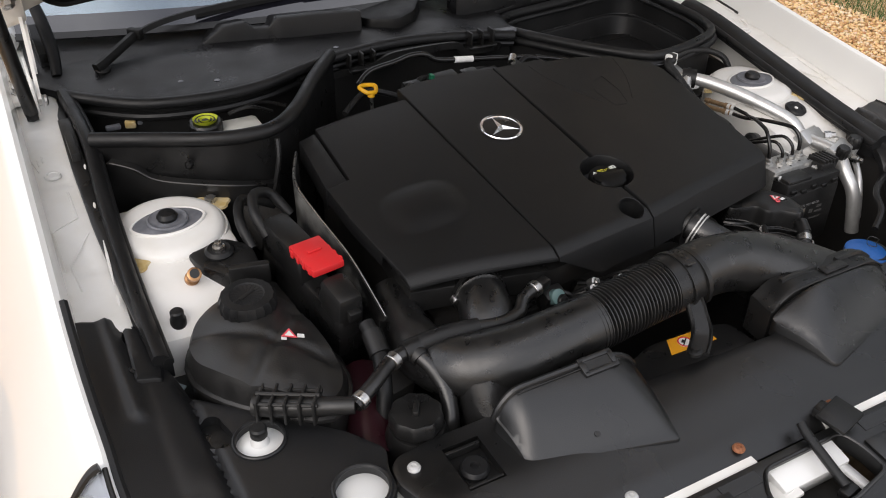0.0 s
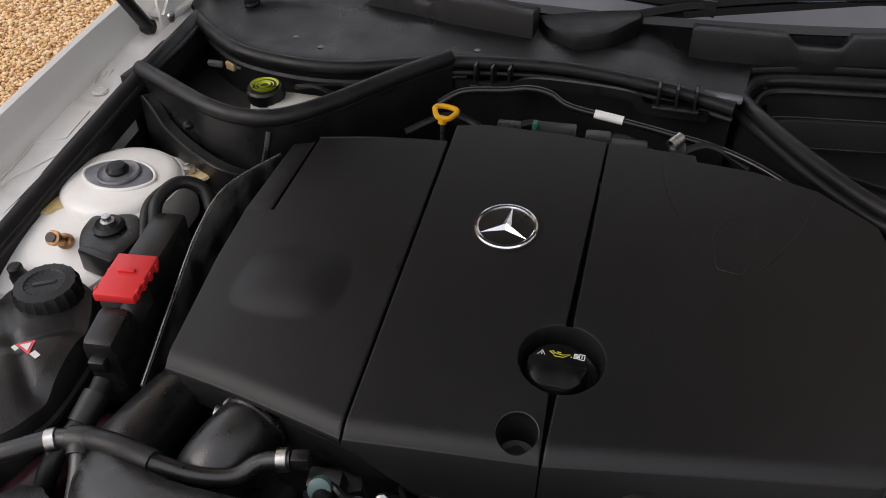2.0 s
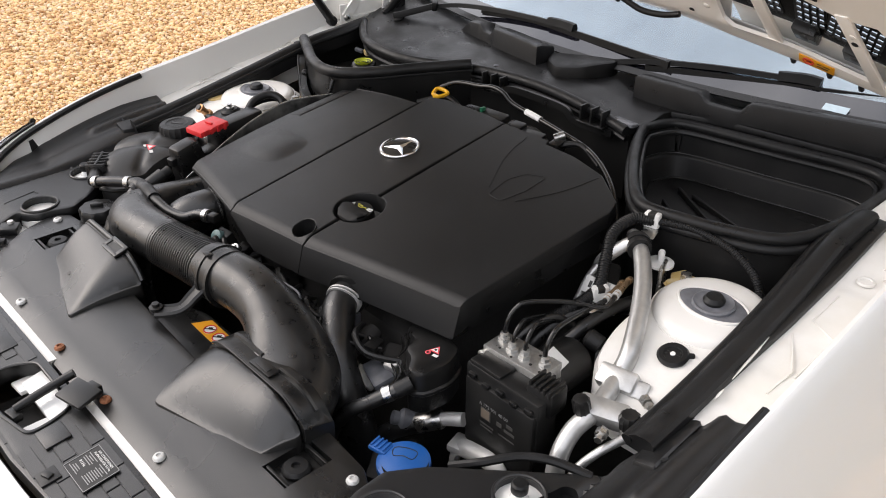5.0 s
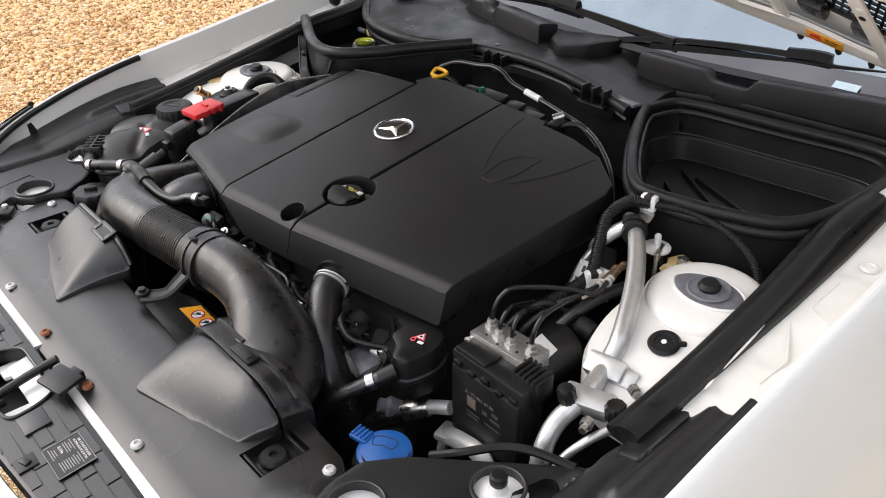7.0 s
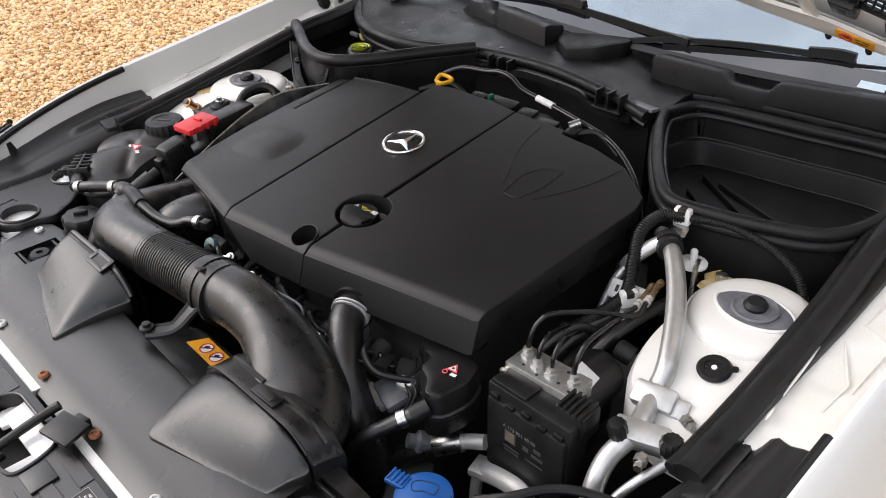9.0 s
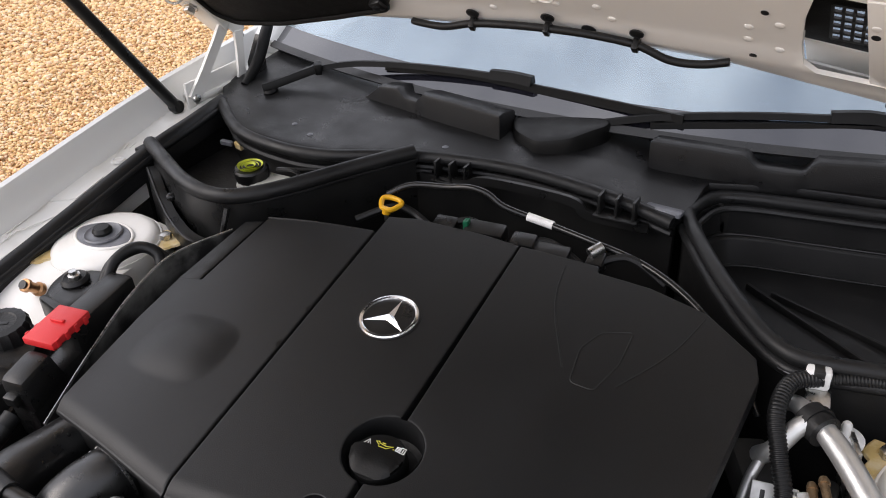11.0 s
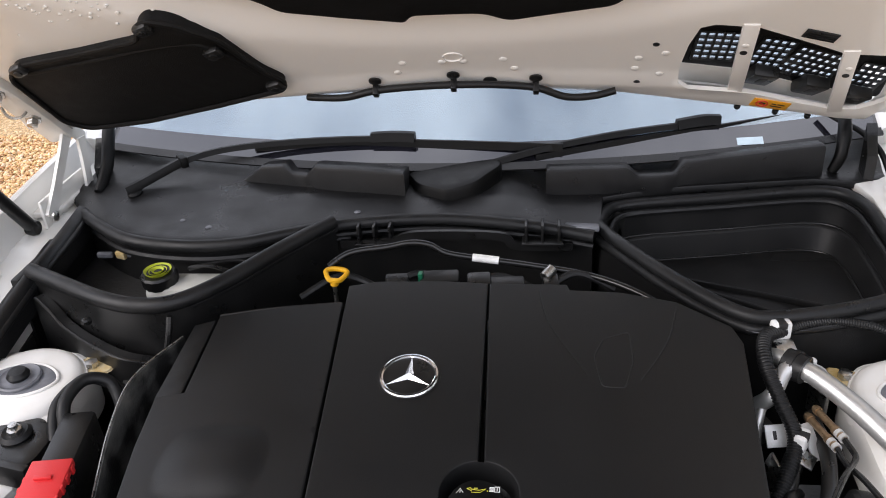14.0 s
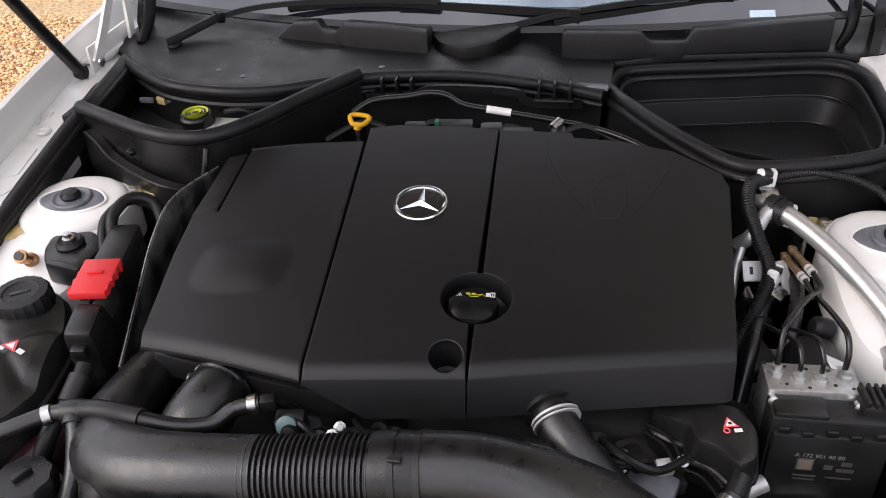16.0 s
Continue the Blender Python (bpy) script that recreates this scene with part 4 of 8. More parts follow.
def corrugated(pts, r, pitch, depth, seg=20):
    """A bellows hose: rings of even pitch along a curve."""
    path = smooth_path(pts, 40)
    length = sum((b - a).length for a, b in zip(path, path[1:]))
    n = int(length / pitch) * 4
    fine, acc, j = [], 0.0, 0
    d = [0.0]
    for a, b in zip(path, path[1:]):
        d.append(d[-1] + (b - a).length)
    for i in range(n + 1):
        s = length * i / n
        while j < len(d) - 2 and d[j + 1] < s:
            j += 1
        fine.append(path[j].lerp(path[j + 1], (s - d[j]) / max(1e-9, d[j + 1] - d[j])))
    return sweep(fine, lambda i, m: circle2(r - (depth if i % 4 in (2, 3) else 0), seg))


intake = thing("intake_hose", (0.0, -0.385, 0.70), "black ribbed air intake hose with moulded plastic elbows", "hose")
part("bellows", corrugated([(-0.128, -0.391, 0.784), (-0.06, -0.386, 0.789), (0.000, -0.382, 0.792)], 0.0355, 0.0050, 0.0040, 28), HOSE, intake, "ribbed rubber bellows")
part("left_elbow", tube([(-0.118, -0.390, 0.785), (-0.18, -0.394, 0.782), (-0.235, -0.390, 0.775), (-0.278, -0.368, 0.765), (-0.300, -0.325, 0.757), (-0.300, -0.27, 0.755), (-0.288, -0.20, 0.755)], [0.0345, 0.036, 0.038, 0.038, 0.034, 0.029, 0.027], 24), HOSE, intake, "smooth black plastic elbow")
part("lower_leg", tube([(-0.262, -0.385, 0.765), (-0.258, -0.41, 0.71), (-0.25, -0.42, 0.62)], [0.036, 0.038, 0.04], 20), HOSE, intake)
part("collar", tube([(-0.012, -0.382, 0.792), (0.012, -0.381, 0.794), (0.030, -0.380, 0.795)], [0.0365, 0.0375, 0.0365], 28), BLACK, intake)
for x in (0.004, 0.026):
    part("collar_ring", tube([(x, -0.3815, 0.793), (x + 0.006, -0.381, 0.7935)], 0.0395, 28, 2), BLACK, intake)
ELBOW = smooth_path([(0.028, -0.380, 0.795), (0.070, -0.376, 0.794), (0.120, -0.378, 0.786), (0.165, -0.388, 0.772), (0.198, -0.404, 0.757), (0.212, -0.425, 0.748), (0.214, -0.450, 0.745)], 5)


def elbow_ring(i, n):
    k = i / (n - 1)
    w, h = 0.035 + 0.052 * max(0, (k - 0.25) / 0.75) ** 1.3, 0.036 + 0.004 * k
    return [(w * abs(math.cos(a)) ** 0.85 * (1 if math.cos(a) > 0 else -1), h * math.sin(a)) for a in (2 * math.pi * j / 30 for j in range(30))]


part("right_elbow", sweep(ELBOW, elbow_ring, up=(0, 0, 1)), HOSE, intake, "smooth black plastic elbow")
part("collar_window", box((0.012, 0.020, 0.003), (0.010, -0.392, 0.8285), (-18, 0, 0), 0.001), INK_HOLLOW, intake)
part("bracket", sweep(smooth_path([(0.012, -0.412, 0.788), (0.010, -0.424, 0.778), (0.003, -0.444, 0.762), (-0.020, -0.464, 0.755)], 5), lambda i, n: [(-0.0125, -0.002), (0.0125, -0.002), (0.0125, 0.002), (0.010, 0.005), (0.008, 0.002), (-0.008, 0.002), (-0.010, 0.005), (-0.0125, 0.002)], up=(0, 0, 1)), BLACK, intake, "flat black support bracket")
part("bracket_bolt", lathe([(0.009, 0), (0.009, 0.004), (0.005, 0.005), (0.005, 0.009), (0.001, 0.0095)], (-0.026, -0.464, 0.757), (0, 0, 1), 12), BLACK, intake)

charge = thing("charge_pipe", (-0.215, -0.30, 0.70), "black moulded charge air elbow with steel clamps", "pipe")
part("elbow", tube([(-0.192, -0.215, 0.762), (-0.200, -0.270, 0.774), (-0.215, -0.318, 0.762), (-0.232, -0.350, 0.715)], [0.029, 0.031, 0.034, 0.034], 24), HOSE, charge)
part("clamp", tube([(-0.2005, -0.272, 0.7745), (-0.2010, -0.2745, 0.7743)], 0.0330, 24, 2), STEEL, charge, "steel band clamp")
part("socket", tube([(-0.197, -0.245, 0.770), (-0.2002, -0.270, 0.7747)], 0.0345, 24, 2), BLACK, charge, "black ribbed socket")
part("clamp_screw", box((0.012, 0.010, 0.010), (-0.234, -0.272, 0.778), (20, 20, 10), 0.002), STEEL, charge)

right_hose = thing("boost_hose", (0.17, -0.31, 0.66), "smooth black rubber boost hose with a steel clamp", "hose")
part("hose", tube([(0.132, -0.255, 0.776), (0.143, -0.286, 0.770), (0.166, -0.312, 0.754), (0.200, -0.338, 0.728), (0.232, -0.345, 0.68), (0.25, -0.34, 0.60)], [0.0205, 0.0215, 0.0235, 0.0250, 0.026, 0.026], 24), HOSE, right_hose)
for a, b in ((0.0, 0.0022), (0.0050, 0.0066)):
    part("clamp", tube([(0.1398 + a * 0.42, -0.2775 - a * 0.85, 0.7726 - a * 0.28), (0.1398 + b * 0.42, -0.2775 - b * 0.85, 0.7726 - b * 0.28)], 0.0246, 28, 2), ZINC, right_hose, "bright steel clamp ring")
part("shroud_lip", tube([(0.128 + 0.046 * math.cos(a), -0.262, 0.772 + 0.030 * math.sin(a)) for a in (0.15 + 2.75 * k / 12 for k in range(13))], 0.0055, 10, 3), BLACK, right_hose, "black moulded lip round the socket")
part("socket", tube([(0.124, -0.235, 0.774), (0.137, -0.271, 0.7725)], 0.0285, 26, 2), BLACK, right_hose)
for k in range(3):
    part("socket_rib", tube([(0.130 + k * 0.0032, -0.252 - k * 0.008, 0.7735), (0.1312 + k * 0.0032, -0.255 - k * 0.008, 0.773)], 0.0318 - 0.0016 * k, 26, 2), BLACK, right_hose)

vent = thing("breather_hoses", (-0.32, -0.34, 0.72), "black rubber breather hoses joined at a plastic tee", "hose")
part("tank_hose", tube([(-0.412, -0.380, 0.777), (-0.385, -0.366, 0.783), (-0.354, -0.345, 0.786), (-0.327, -0.339, 0.788)], 0.0085, 12), HOSE, vent)
part("sleeved_hose", tube([(-0.322, -0.338, 0.789), (-0.290, -0.342, 0.796), (-0.248, -0.349, 0.797)], 0.0105, 12), RUBBER, vent, "fabric-sleeved hose")
part("engine_hose", tube([(-0.252, -0.349, 0.797), (-0.215, -0.345, 0.787), (-0.185, -0.335, 0.784), (-0.168, -0.320, 0.790), (-0.143, -0.313, 0.794)], 0.0082, 12), HOSE, vent)
part("drain_hose", tube([(-0.325, -0.342, 0.786), (-0.314, -0.365, 0.775), (-0.309, -0.388, 0.757), (-0.314, -0.408, 0.728), (-0.32, -0.41, 0.68)], 0.0095, 12), HOSE, vent)
part("tee", lathe([(0.0115, -0.012), (0.0125, -0.006), (0.0125, 0.006), (0.0115, 0.012)], (-0.325, -0.339, 0.788), (1, 0.1, 0.05), 16), BLACK, vent, "black plastic tee")
part("tee_collar", lathe([(0.0115, -0.006), (0.0125, 0), (0.0115, 0.006)], (-0.323, -0.346, 0.784), (0.3, -1, -0.4), 16), BLACK, vent)
for p, d in (((-0.404, -0.377, 0.779), (1, 0.5, 0.2)), ((-0.352, -0.345, 0.786), (1, 0.5, 0.1)), ((-0.150, -0.3145, 0.793), (1, 0.25, 0.1))):
    part("clip", lathe([(0.0098, -0.0045), (0.0102, -0.004), (0.0102, 0.004), (0.0098, 0.0045)], p, d, 16), STEEL, vent, "bright steel hose clip")
part("end_joint", box((0.016, 0.014, 0.014), (-0.136, -0.311, 0.794), (0, 0, 15), 0.003), BLACK, vent)

# ---- front panels ----
front = thing("radiator_panel", (0, -0.52, 0.73), "black grained plastic panel over the radiator", "panel")
CLIPS = ((-0.326, -0.478), (0.322, -0.480))
half_right = [(0.0, -0.598), (0.335, -0.598), (0.362, -0.56), (0.372, -0.515), (0.405, -0.485), (0.405, -0.448), (0.375, -0.432), (0.285, -0.425), (0.09, -0.470)]
out = half_right + [(-0.10, -0.462), (-0.27, -0.428), (-0.345, -0.428), (-0.392, -0.434), (-0.404, -0.446), (-0.405, -0.470), (-0.394, -0.500), (-0.354, -0.585), (-0.350, -0.598)]


def panel_z(x, y):
    return 0.744 - 0.20 * max(0, -0.51 - y) - 0.004 * min(1, max(0, (-0.582 - y) / 0.006)) + 0.0025 * math.exp(-((y + 0.575) / 0.004) ** 2)


part("panel", slab(rounded(out, 0.006), panel_z, 0.013, 0.003, 0.016, holes=[[(x - 0.021, y - 0.030), (x + 0.021, y - 0.030), (x + 0.021, y + 0.030), (x - 0.021, y + 0.030)] for x, y in CLIPS]), PANEL, front)
for x, y in CLIPS:
    part("mount_well", box((0.044, 0.062, 0.010), (x, y, 0.728), bevel=0.001), BLACK, front)
    part("rubber_mount", lathe([(0.015, 0), (0.016, 0.005), (0.013, 0.009), (0.005, 0.0095), (0.004, 0.006), (0.001, 0.006)], (x, y - 0.002, 0.733), (0, 0, 1), 20), RUBBER, front)
    for dy in (-0.025, 0.024):
        part("mount_rib", box((0.040, 0.004, 0.010), (x, y + dy, 0.738), bevel=0.001), BLACK, front)


def screw(x, y, z, mat, label, r=0.0068):
    b = lathe([(r, 0), (r * 1.05, 0.0015), (r * 0.85, 0.004), (r * 0.45, 0.0048), (r * 0.42, 0.003), (0.0005, 0.003)], (x, y, z), (0, 0, 1), 18)
    return single("screw", b, mat, label, "screw", "panel screws")


for x, y in ((-0.383, -0.457), (0.382, -0.453), (-0.205, -0.580), (0.203, -0.579), (-0.339, -0.581)):
    screw(x, y, 0.7312 if y < -0.57 else 0.744, ZINC, "grey zinc screw fixing the radiator panel")
for x in (-0.065, 0.073):
    screw(x, -0.5815, 0.7310, RUST, "rusty screw fixing the radiator panel", 0.0066)


def lamp_z(x, y):
    z = 0.752 + 0.020 * min(1, max(0, (x - 0.598) / 0.045)) * min(1, max(0.3, (y + 0.52) / 0.3))
    a, b = min(1, max(0, (x - 0.545) / 0.05)), min(1, max(0, (y + 0.40) / 0.24))
    z += 0.030 * a * a * (3 - 2 * a) * b * (2 - b)
    line = 0.557 + 0.04 * (y + 0.31)
    z += 0.004 * min(1, max(0, (x - line) / 0.004)) - 0.007 * math.exp(-((x - line) / 0.005) ** 2) * min(1, max(0, (-0.20 - y) / 0.01))
    ridge = 0.613 + 0.03 * (y + 0.22)
    z += 0.0075 * math.exp(-((x - ridge) / 0.0075) ** 2) * min(1, max(0, (y + 0.305) / 0.01))
    z -= 0.021 * min(1, max(0, (-0.50 - y) / 0.1))
    return z


ADJUSTER = {-1: (0.509, -0.356), 1: (0.516, -0.347)}


def lamp_panel(s):
    ax, ay = ADJUSTER[s]
    e = thing("trim_panel", (s * 0.53, -0.4, 0.73), "black plastic trim panel over the headlamp with two round openings", "panel", "trim panels")
    out = [(0.596, -0.142), (0.606, -0.185), (0.572, -0.222), (0.556, -0.262), (0.425, -0.385), (0.398, -0.425), (0.400, -0.466), (0.412, -0.498), (0.402, -0.53), (0.378, -0.57), (0.368, -0.605), (0.388, -0.628), (0.491, -0.582), (0.572, -0.512), (0.632, -0.435), (0.655, -0.345), (0.660, -0.24), (0.660, -0.145)]
    holes = [ringpts(0.441, -0.462, 0.027, 28), ringpts(ax, ay, 0.0255, 28), [(0.545 + 0.012 * math.cos(a) + 0.006 * (1 if math.sin(a) > 0 else -1) * 0.6, -0.325 + 0.012 * math.sin(a) + (0.013 if math.sin(a) > 0 else -0.013)) for a in (2 * math.pi * k / 24 for k in range(24))]]
    if s < 0:
        out[4:11] = [(0.425, -0.385), (0.398, -0.425), (0.407, -0.450), (0.409, -0.476), (0.424, -0.493), (0.440, -0.498), (0.430, -0.534), (0.408, -0.582), (0.350, -0.603)]
    part("panel", sided(slab(rounded(out, 0.008), lamp_z, 0.014, 0.003, 0.0055, holes=holes), s), TRIM, e)
    for (x, y, r) in ((0.441, -0.462, 0.027), (ax, ay, 0.0255)):
        rim = tube([(s * (x + (r + 0.001) * math.cos(a)), y + (r + 0.001) * math.sin(a), 0.753) for a in (2 * math.pi * k / 28 for k in range(28))], 0.0022, 8, 1, True)
        part("opening_rim", rim, TRIM, e)
    wall = bmesh.new()
    rows = []
    for k in range(9):
        y = -0.145 - 0.255 * k / 8
        x = 0.658 - 0.9 * max(0, -0.34 - y) ** 1.5
        low, f = lamp_z(x, y) - 0.004, 0.10 + 0.5 * (k / 8) ** 1.5
        high = low + (lip(y) - 0.003 - low) * f
        rows.append([wall.verts.new((x - 0.006, y, low)), wall.verts.new((x - 0.002, y, high)), wall.verts.new((x + 0.003, y, high)), wall.verts.new((x + 0.003, y, low))])
    for a, b in zip(rows, rows[1:]):
        for i in range(3):
            wall.faces.new((a[i], a[i + 1], b[i + 1], b[i]))
    part("outer_wall", sided(wall, s), TRIM, e)
    part("rail_foot", sided(slab(rounded([(0.565, -0.172), (0.602, -0.150), (0.606, -0.252), (0.579, -0.252)], 0.004), lambda x, y: lamp_z(x, y) + 0.005, 0.03, 0.004, 0.01), s), TRIM, e)
    part("cross_ridge", sided(tube([(x, -0.236 - 0.02 * (x - 0.58), lamp_z(x, -0.236) + 0.001) for x in (0.582, 0.590, 0.600, 0.608)], 0.0026, 8, 3), s), TRIM, e)
    part("slit", sided(tube([(0.484, -0.504, lamp_z(0.484, -0.504) + 0.0002), (0.496, -0.452, lamp_z(0.496, -0.452) + 0.0002), (0.486, -0.449, lamp_z(0.486, -0.449) + 0.0002)], 0.0011, 6, 1), s), INK_HOLLOW, e)
    seal = [(q.x, q.y, q.z) for q in RIM if q.x * s > 0.36 and q.y < -0.16]
    part("edge_seal", tube([(x - s * 0.005, y + 0.003, z - 0.005) for x, y, z in seal], 0.0055, 8, 1), RUBBER, e, "black rubber edge seal")
    part("slot_floor", sided(box((0.036, 0.055, 0.004), (0.545, -0.325, 0.738), bevel=0.001), s), BLACK, e)
    part("slot_pin", sided(lathe([(0.006, 0), (0.006, 0.004), (0.001, 0.0045)], (0.548, -0.335, 0.740), (0, 0, 1), 12), s), BLACK, e)
    return e


for s in (-1, 1):
    lamp_panel(s)
    tagged(link("white_disc", sided(lathe([(0.034, -0.012), (0.034, 0.0), (0.030, 0.003), (0.001, 0.004)], (0.441, -0.462, 0.739), (0, 0, 1), 32), s), WHITE), "white painted disc under the panel opening", "disc", "panel discs")
    adj = thing("lamp_adjuster", (s * ADJUSTER[s][0], ADJUSTER[s][1], 0.74), "white plastic adjuster cup with a black knob", "adjuster", "lamp adjusters")
    part("cup", lathe([(0.030, -0.012), (0.030, 0.0), (0.024, 0.002), (0.010, 0.007), (0.007, 0.014), (0.001, 0.0145)], (s * ADJUSTER[s][0], ADJUSTER[s][1], 0.742), (0, 0, 1), 32), WHITE, adj)
    part("knob", lathe([(0.0075, 0), (0.009, 0.002), (0.009, 0.011), (0.007, 0.013), (0.001, 0.0135)], (s * ADJUSTER[s][0], ADJUSTER[s][1], 0.757), (0, 0, 1), 16), RUBBER, adj, "black rubber knob")

catch = thing("lamp_catch", (-0.40, -0.545, 0.729), "black latch with two zinc bolts in a white recess", "latch")
part("base", box((0.030, 0.086, 0.006), (-0.398, -0.546, 0.733), (0, 0, -36), 0.002), BLACK, catch)
part("upper_block", box((0.026, 0.030, 0.014), (-0.414, -0.522, 0.740), (0, 0, -36), 0.003), BLACK, catch)
part("slider", box((0.012, 0.040, 0.008), (-0.392, -0.556, 0.739), (0, 0, -36), 0.002), DUSTY, catch)
part("lower_block", box((0.022, 0.020, 0.010), (-0.379, -0.574, 0.738), (0, 0, -36), 0.003), BLACK, catch)
part("hook_wire", tube([(-0.405, -0.540, 0.744), (-0.398, -0.552, 0.747), (-0.388, -0.562, 0.744)], 0.002, 8, 5), GLOSSY, catch)
for x, y in ((-0.419, -0.517), (-0.376, -0.571)):
    part("bolt", lathe([(0.0075, 0), (0.0075, 0.002), (0.0050, 0.0025), (0.0050, 0.007), (0.001, 0.0075)], (x, y, 0.744), (0, 0, 1), 6), ZINC, catch, "zinc bolt")

grille = thing("grille_cover", (0, -0.65, 0.71), "black plastic grille cover with an embossed brick pattern", "panel")
gh = [(0.0, -0.6020), (0.365, -0.6020), (0.35, -0.632), (0.19, -0.687), (0.08, -0.697)]
gout = gh + [(-x, y) for x, y in gh[::-1]][:-1]
LOCK = [(-0.078, -0.672), (-0.080, -0.640), (-0.060, -0.613), (0.052, -0.613), (0.060, -0.640), (0.060, -0.668), (0.0, -0.680)]


def grille_z(x, y):
    return 0.728 - 0.10 * (-0.614 - y) - 0.05 * x * x


part("plate", slab(gout, grille_z, 0.02, 0.002, 0.016, holes=[rounded(LOCK, 0.008)]), PANEL, grille)
brick_bm = box((0.0490, 0.0153, 0.0020), bevel=0.0004, seg=1)
brick_me = bpy.data.meshes.new("brick")
brick_bm.to_mesh(brick_me)
brick_bm.free()
brick_me.materials.append(PANEL)
PLATE, LOCK_R = inset(ccw(gout), 0.004), rounded(LOCK, 0.008)


def clipped(poly):
    """The part of a polygon that lies on the grille plate."""
    for a, b in zip(PLATE, PLATE[1:] + PLATE[:1]):
        keep, n = [], len(poly)

        def side(p):
            return (b[0] - a[0]) * (p[1] - a[1]) - (b[1] - a[1]) * (p[0] - a[0])
        for k in range(n):
            p, q = poly[k], poly[(k + 1) % n]
            if side(p) >= 0:
                keep.append(p)
            if (side(p) >= 0) != (side(q) >= 0):
                t = side(p) / (side(p) - side(q))
                keep.append((p[0] + (q[0] - p[0]) * t, p[1] + (q[1] - p[1]) * t))
        poly = keep
        if len(poly) < 3:
            return []
    return poly


for r in range(6):
    y = -0.608 - 0.0162 * r
    x = -0.42 + (r % 2) * 0.025
    while x < 0.40:
        c = (x + 0.025, y - 0.0081)
        quad = [(x + 0.0006, y - 0.0155), (x + 0.0494, y - 0.0155), (x + 0.0494, y - 0.0006), (x + 0.0006, y - 0.0006)]
        cut = clipped(quad)
        if cut and not any(inside(p, LOCK_R) for p in quad + [c]) and abs(sum(p[0] * q[1] - q[0] * p[1] for p, q in zip(cut, cut[1:] + cut[:1]))) > 8e-5:
            at = pose(c[0], c[1], grille_z(*c) + 0.0002, 5.7, 0, 0)
            if all(inside(p, PLATE) for p in quad):
                b = new("brick", brick_me)
                b.parent, b.matrix_parent_inverse = grille, grille.matrix_basis.inverted()
                b.matrix_basis = at
            else:
                part("brick", poly3([(p[0] - c[0], p[1] - c[1]) for p in cut], at, thick=0.0010), PANEL, grille)
        x += 0.050
rimp = [(x * 1.0, y, grille_z(x, y) + 0.001) for x, y in rounded(LOCK, 0.012)]
part("opening_rim", tube(rimp, 0.0022, 8, 1, True), PANEL, grille)
part("clip_recess", box((0.022, 0.022, 0.002), (0.139, -0.676, grille_z(0.139, -0.676) + 0.0024), (5.7, 0, 0), 0.0005), INK_HOLLOW, grille, "square clip recess")
for x, y in ((-0.352, -0.637),):
    part("clip_recess", box((0.026, 0.022, 0.002), (x, y, grille_z(x, y) + 0.0024), (5.7, 0, 8), 0.0005), INK_HOLLOW, grille, "square clip recess")
    part("recess_clip", lathe([(0.007, 0), (0.007, 0.003), (0.003, 0.005), (0.001, 0.005)], (x, y, grille_z(x, y) + 0.003), (0, 0, 1), 12), DUSTY, grille)
part("recess_clip", box((0.012, 0.008, 0.005), (0.139, -0.676, grille_z(0.139, -0.676) + 0.004), (5.7, 0, 20), 0.001), BLACK, grille)
part("blank_tab", box((0.034, 0.030, 0.003), (0.083, -0.648, grille_z(0.083, -0.648) + 0.0018), (5.7, 0, 0), 0.001), PANEL, grille)
lab = thing("specification_label", (0.163, -0.638, 0.725), "black label with white refrigerant printing", "label")
lm = pose(0.163, -0.638, grille_z(0.163, -0.638) + 0.0022, 5.7, 0, 0)
part("plate", poly3([(-0.027, -0.021), (0.027, -0.021), (0.027, 0.021), (-0.027, 0.021)], lm, thick=0.0008), INK_HOLLOW, lab)
lt = lm @ Matrix.Translation((0, 0, 0.0010))
words("heading", "AIR CONDITIONER\nKLIMAANLAGE R134a", 0.0040, lt @ Matrix.Translation((0, 0.0145, 0)), PRINT, lab, "white printed heading")
random.seed(2)
part("small_print", bars([(-0.013 + (k % 2) * 0.025, 0.0085 - 0.0026 * (k // 2), random.uniform(0.010, 0.020), 0.0009) for k in range(19) if not (k % 2 == 0 and 4 < k // 2 < 7) and not (k % 2 == 0 and k // 2 == 4)], lt), GREYPRINT, lab)
words("gas_name", "R134a", 0.0050, lt @ Matrix.Translation((-0.014, -0.0040, 0)), PRINT, lab, "white printed gas name")
part("blank_plate", box((0.085, 0.034, 0.003), (-0.155, -0.634, grille_z(-0.155, -0.634) + 0.0018), (5.7, 0, 0), 0.001), PANEL, grille)
part("border", bars([(0, 0.0202, 0.052, 0.0006), (0, -0.0202, 0.052, 0.0006), (0.0262, 0, 0.0006, 0.04), (-0.0262, 0, 0.0006, 0.04)], lt), GREYPRINT, lab)

lock = thing("bonnet_lock", (0.0, -0.64, 0.68), "bonnet lock with a black pull lever in a white recess", "latch")
part("recess_floor", box((0.15, 0.075, 0.006), (-0.008, -0.645, 0.672), bevel=0.001), DARK, lock)
part("lock_plate", box((0.095, 0.030, 0.030), (-0.004, -0.622, 0.704), (12, 0, 0), 0.003), WHITE, lock, "white painted lock plate")
part("side_plate", box((0.020, 0.055, 0.006), (0.038, -0.645, 0.706), (0, 25, 0), 0.002), WHITE, lock)
part("left_plate", box((0.040, 0.030, 0.006), (-0.052, -0.632, 0.708), (0, -12, 0), 0.002), INNER, lock)
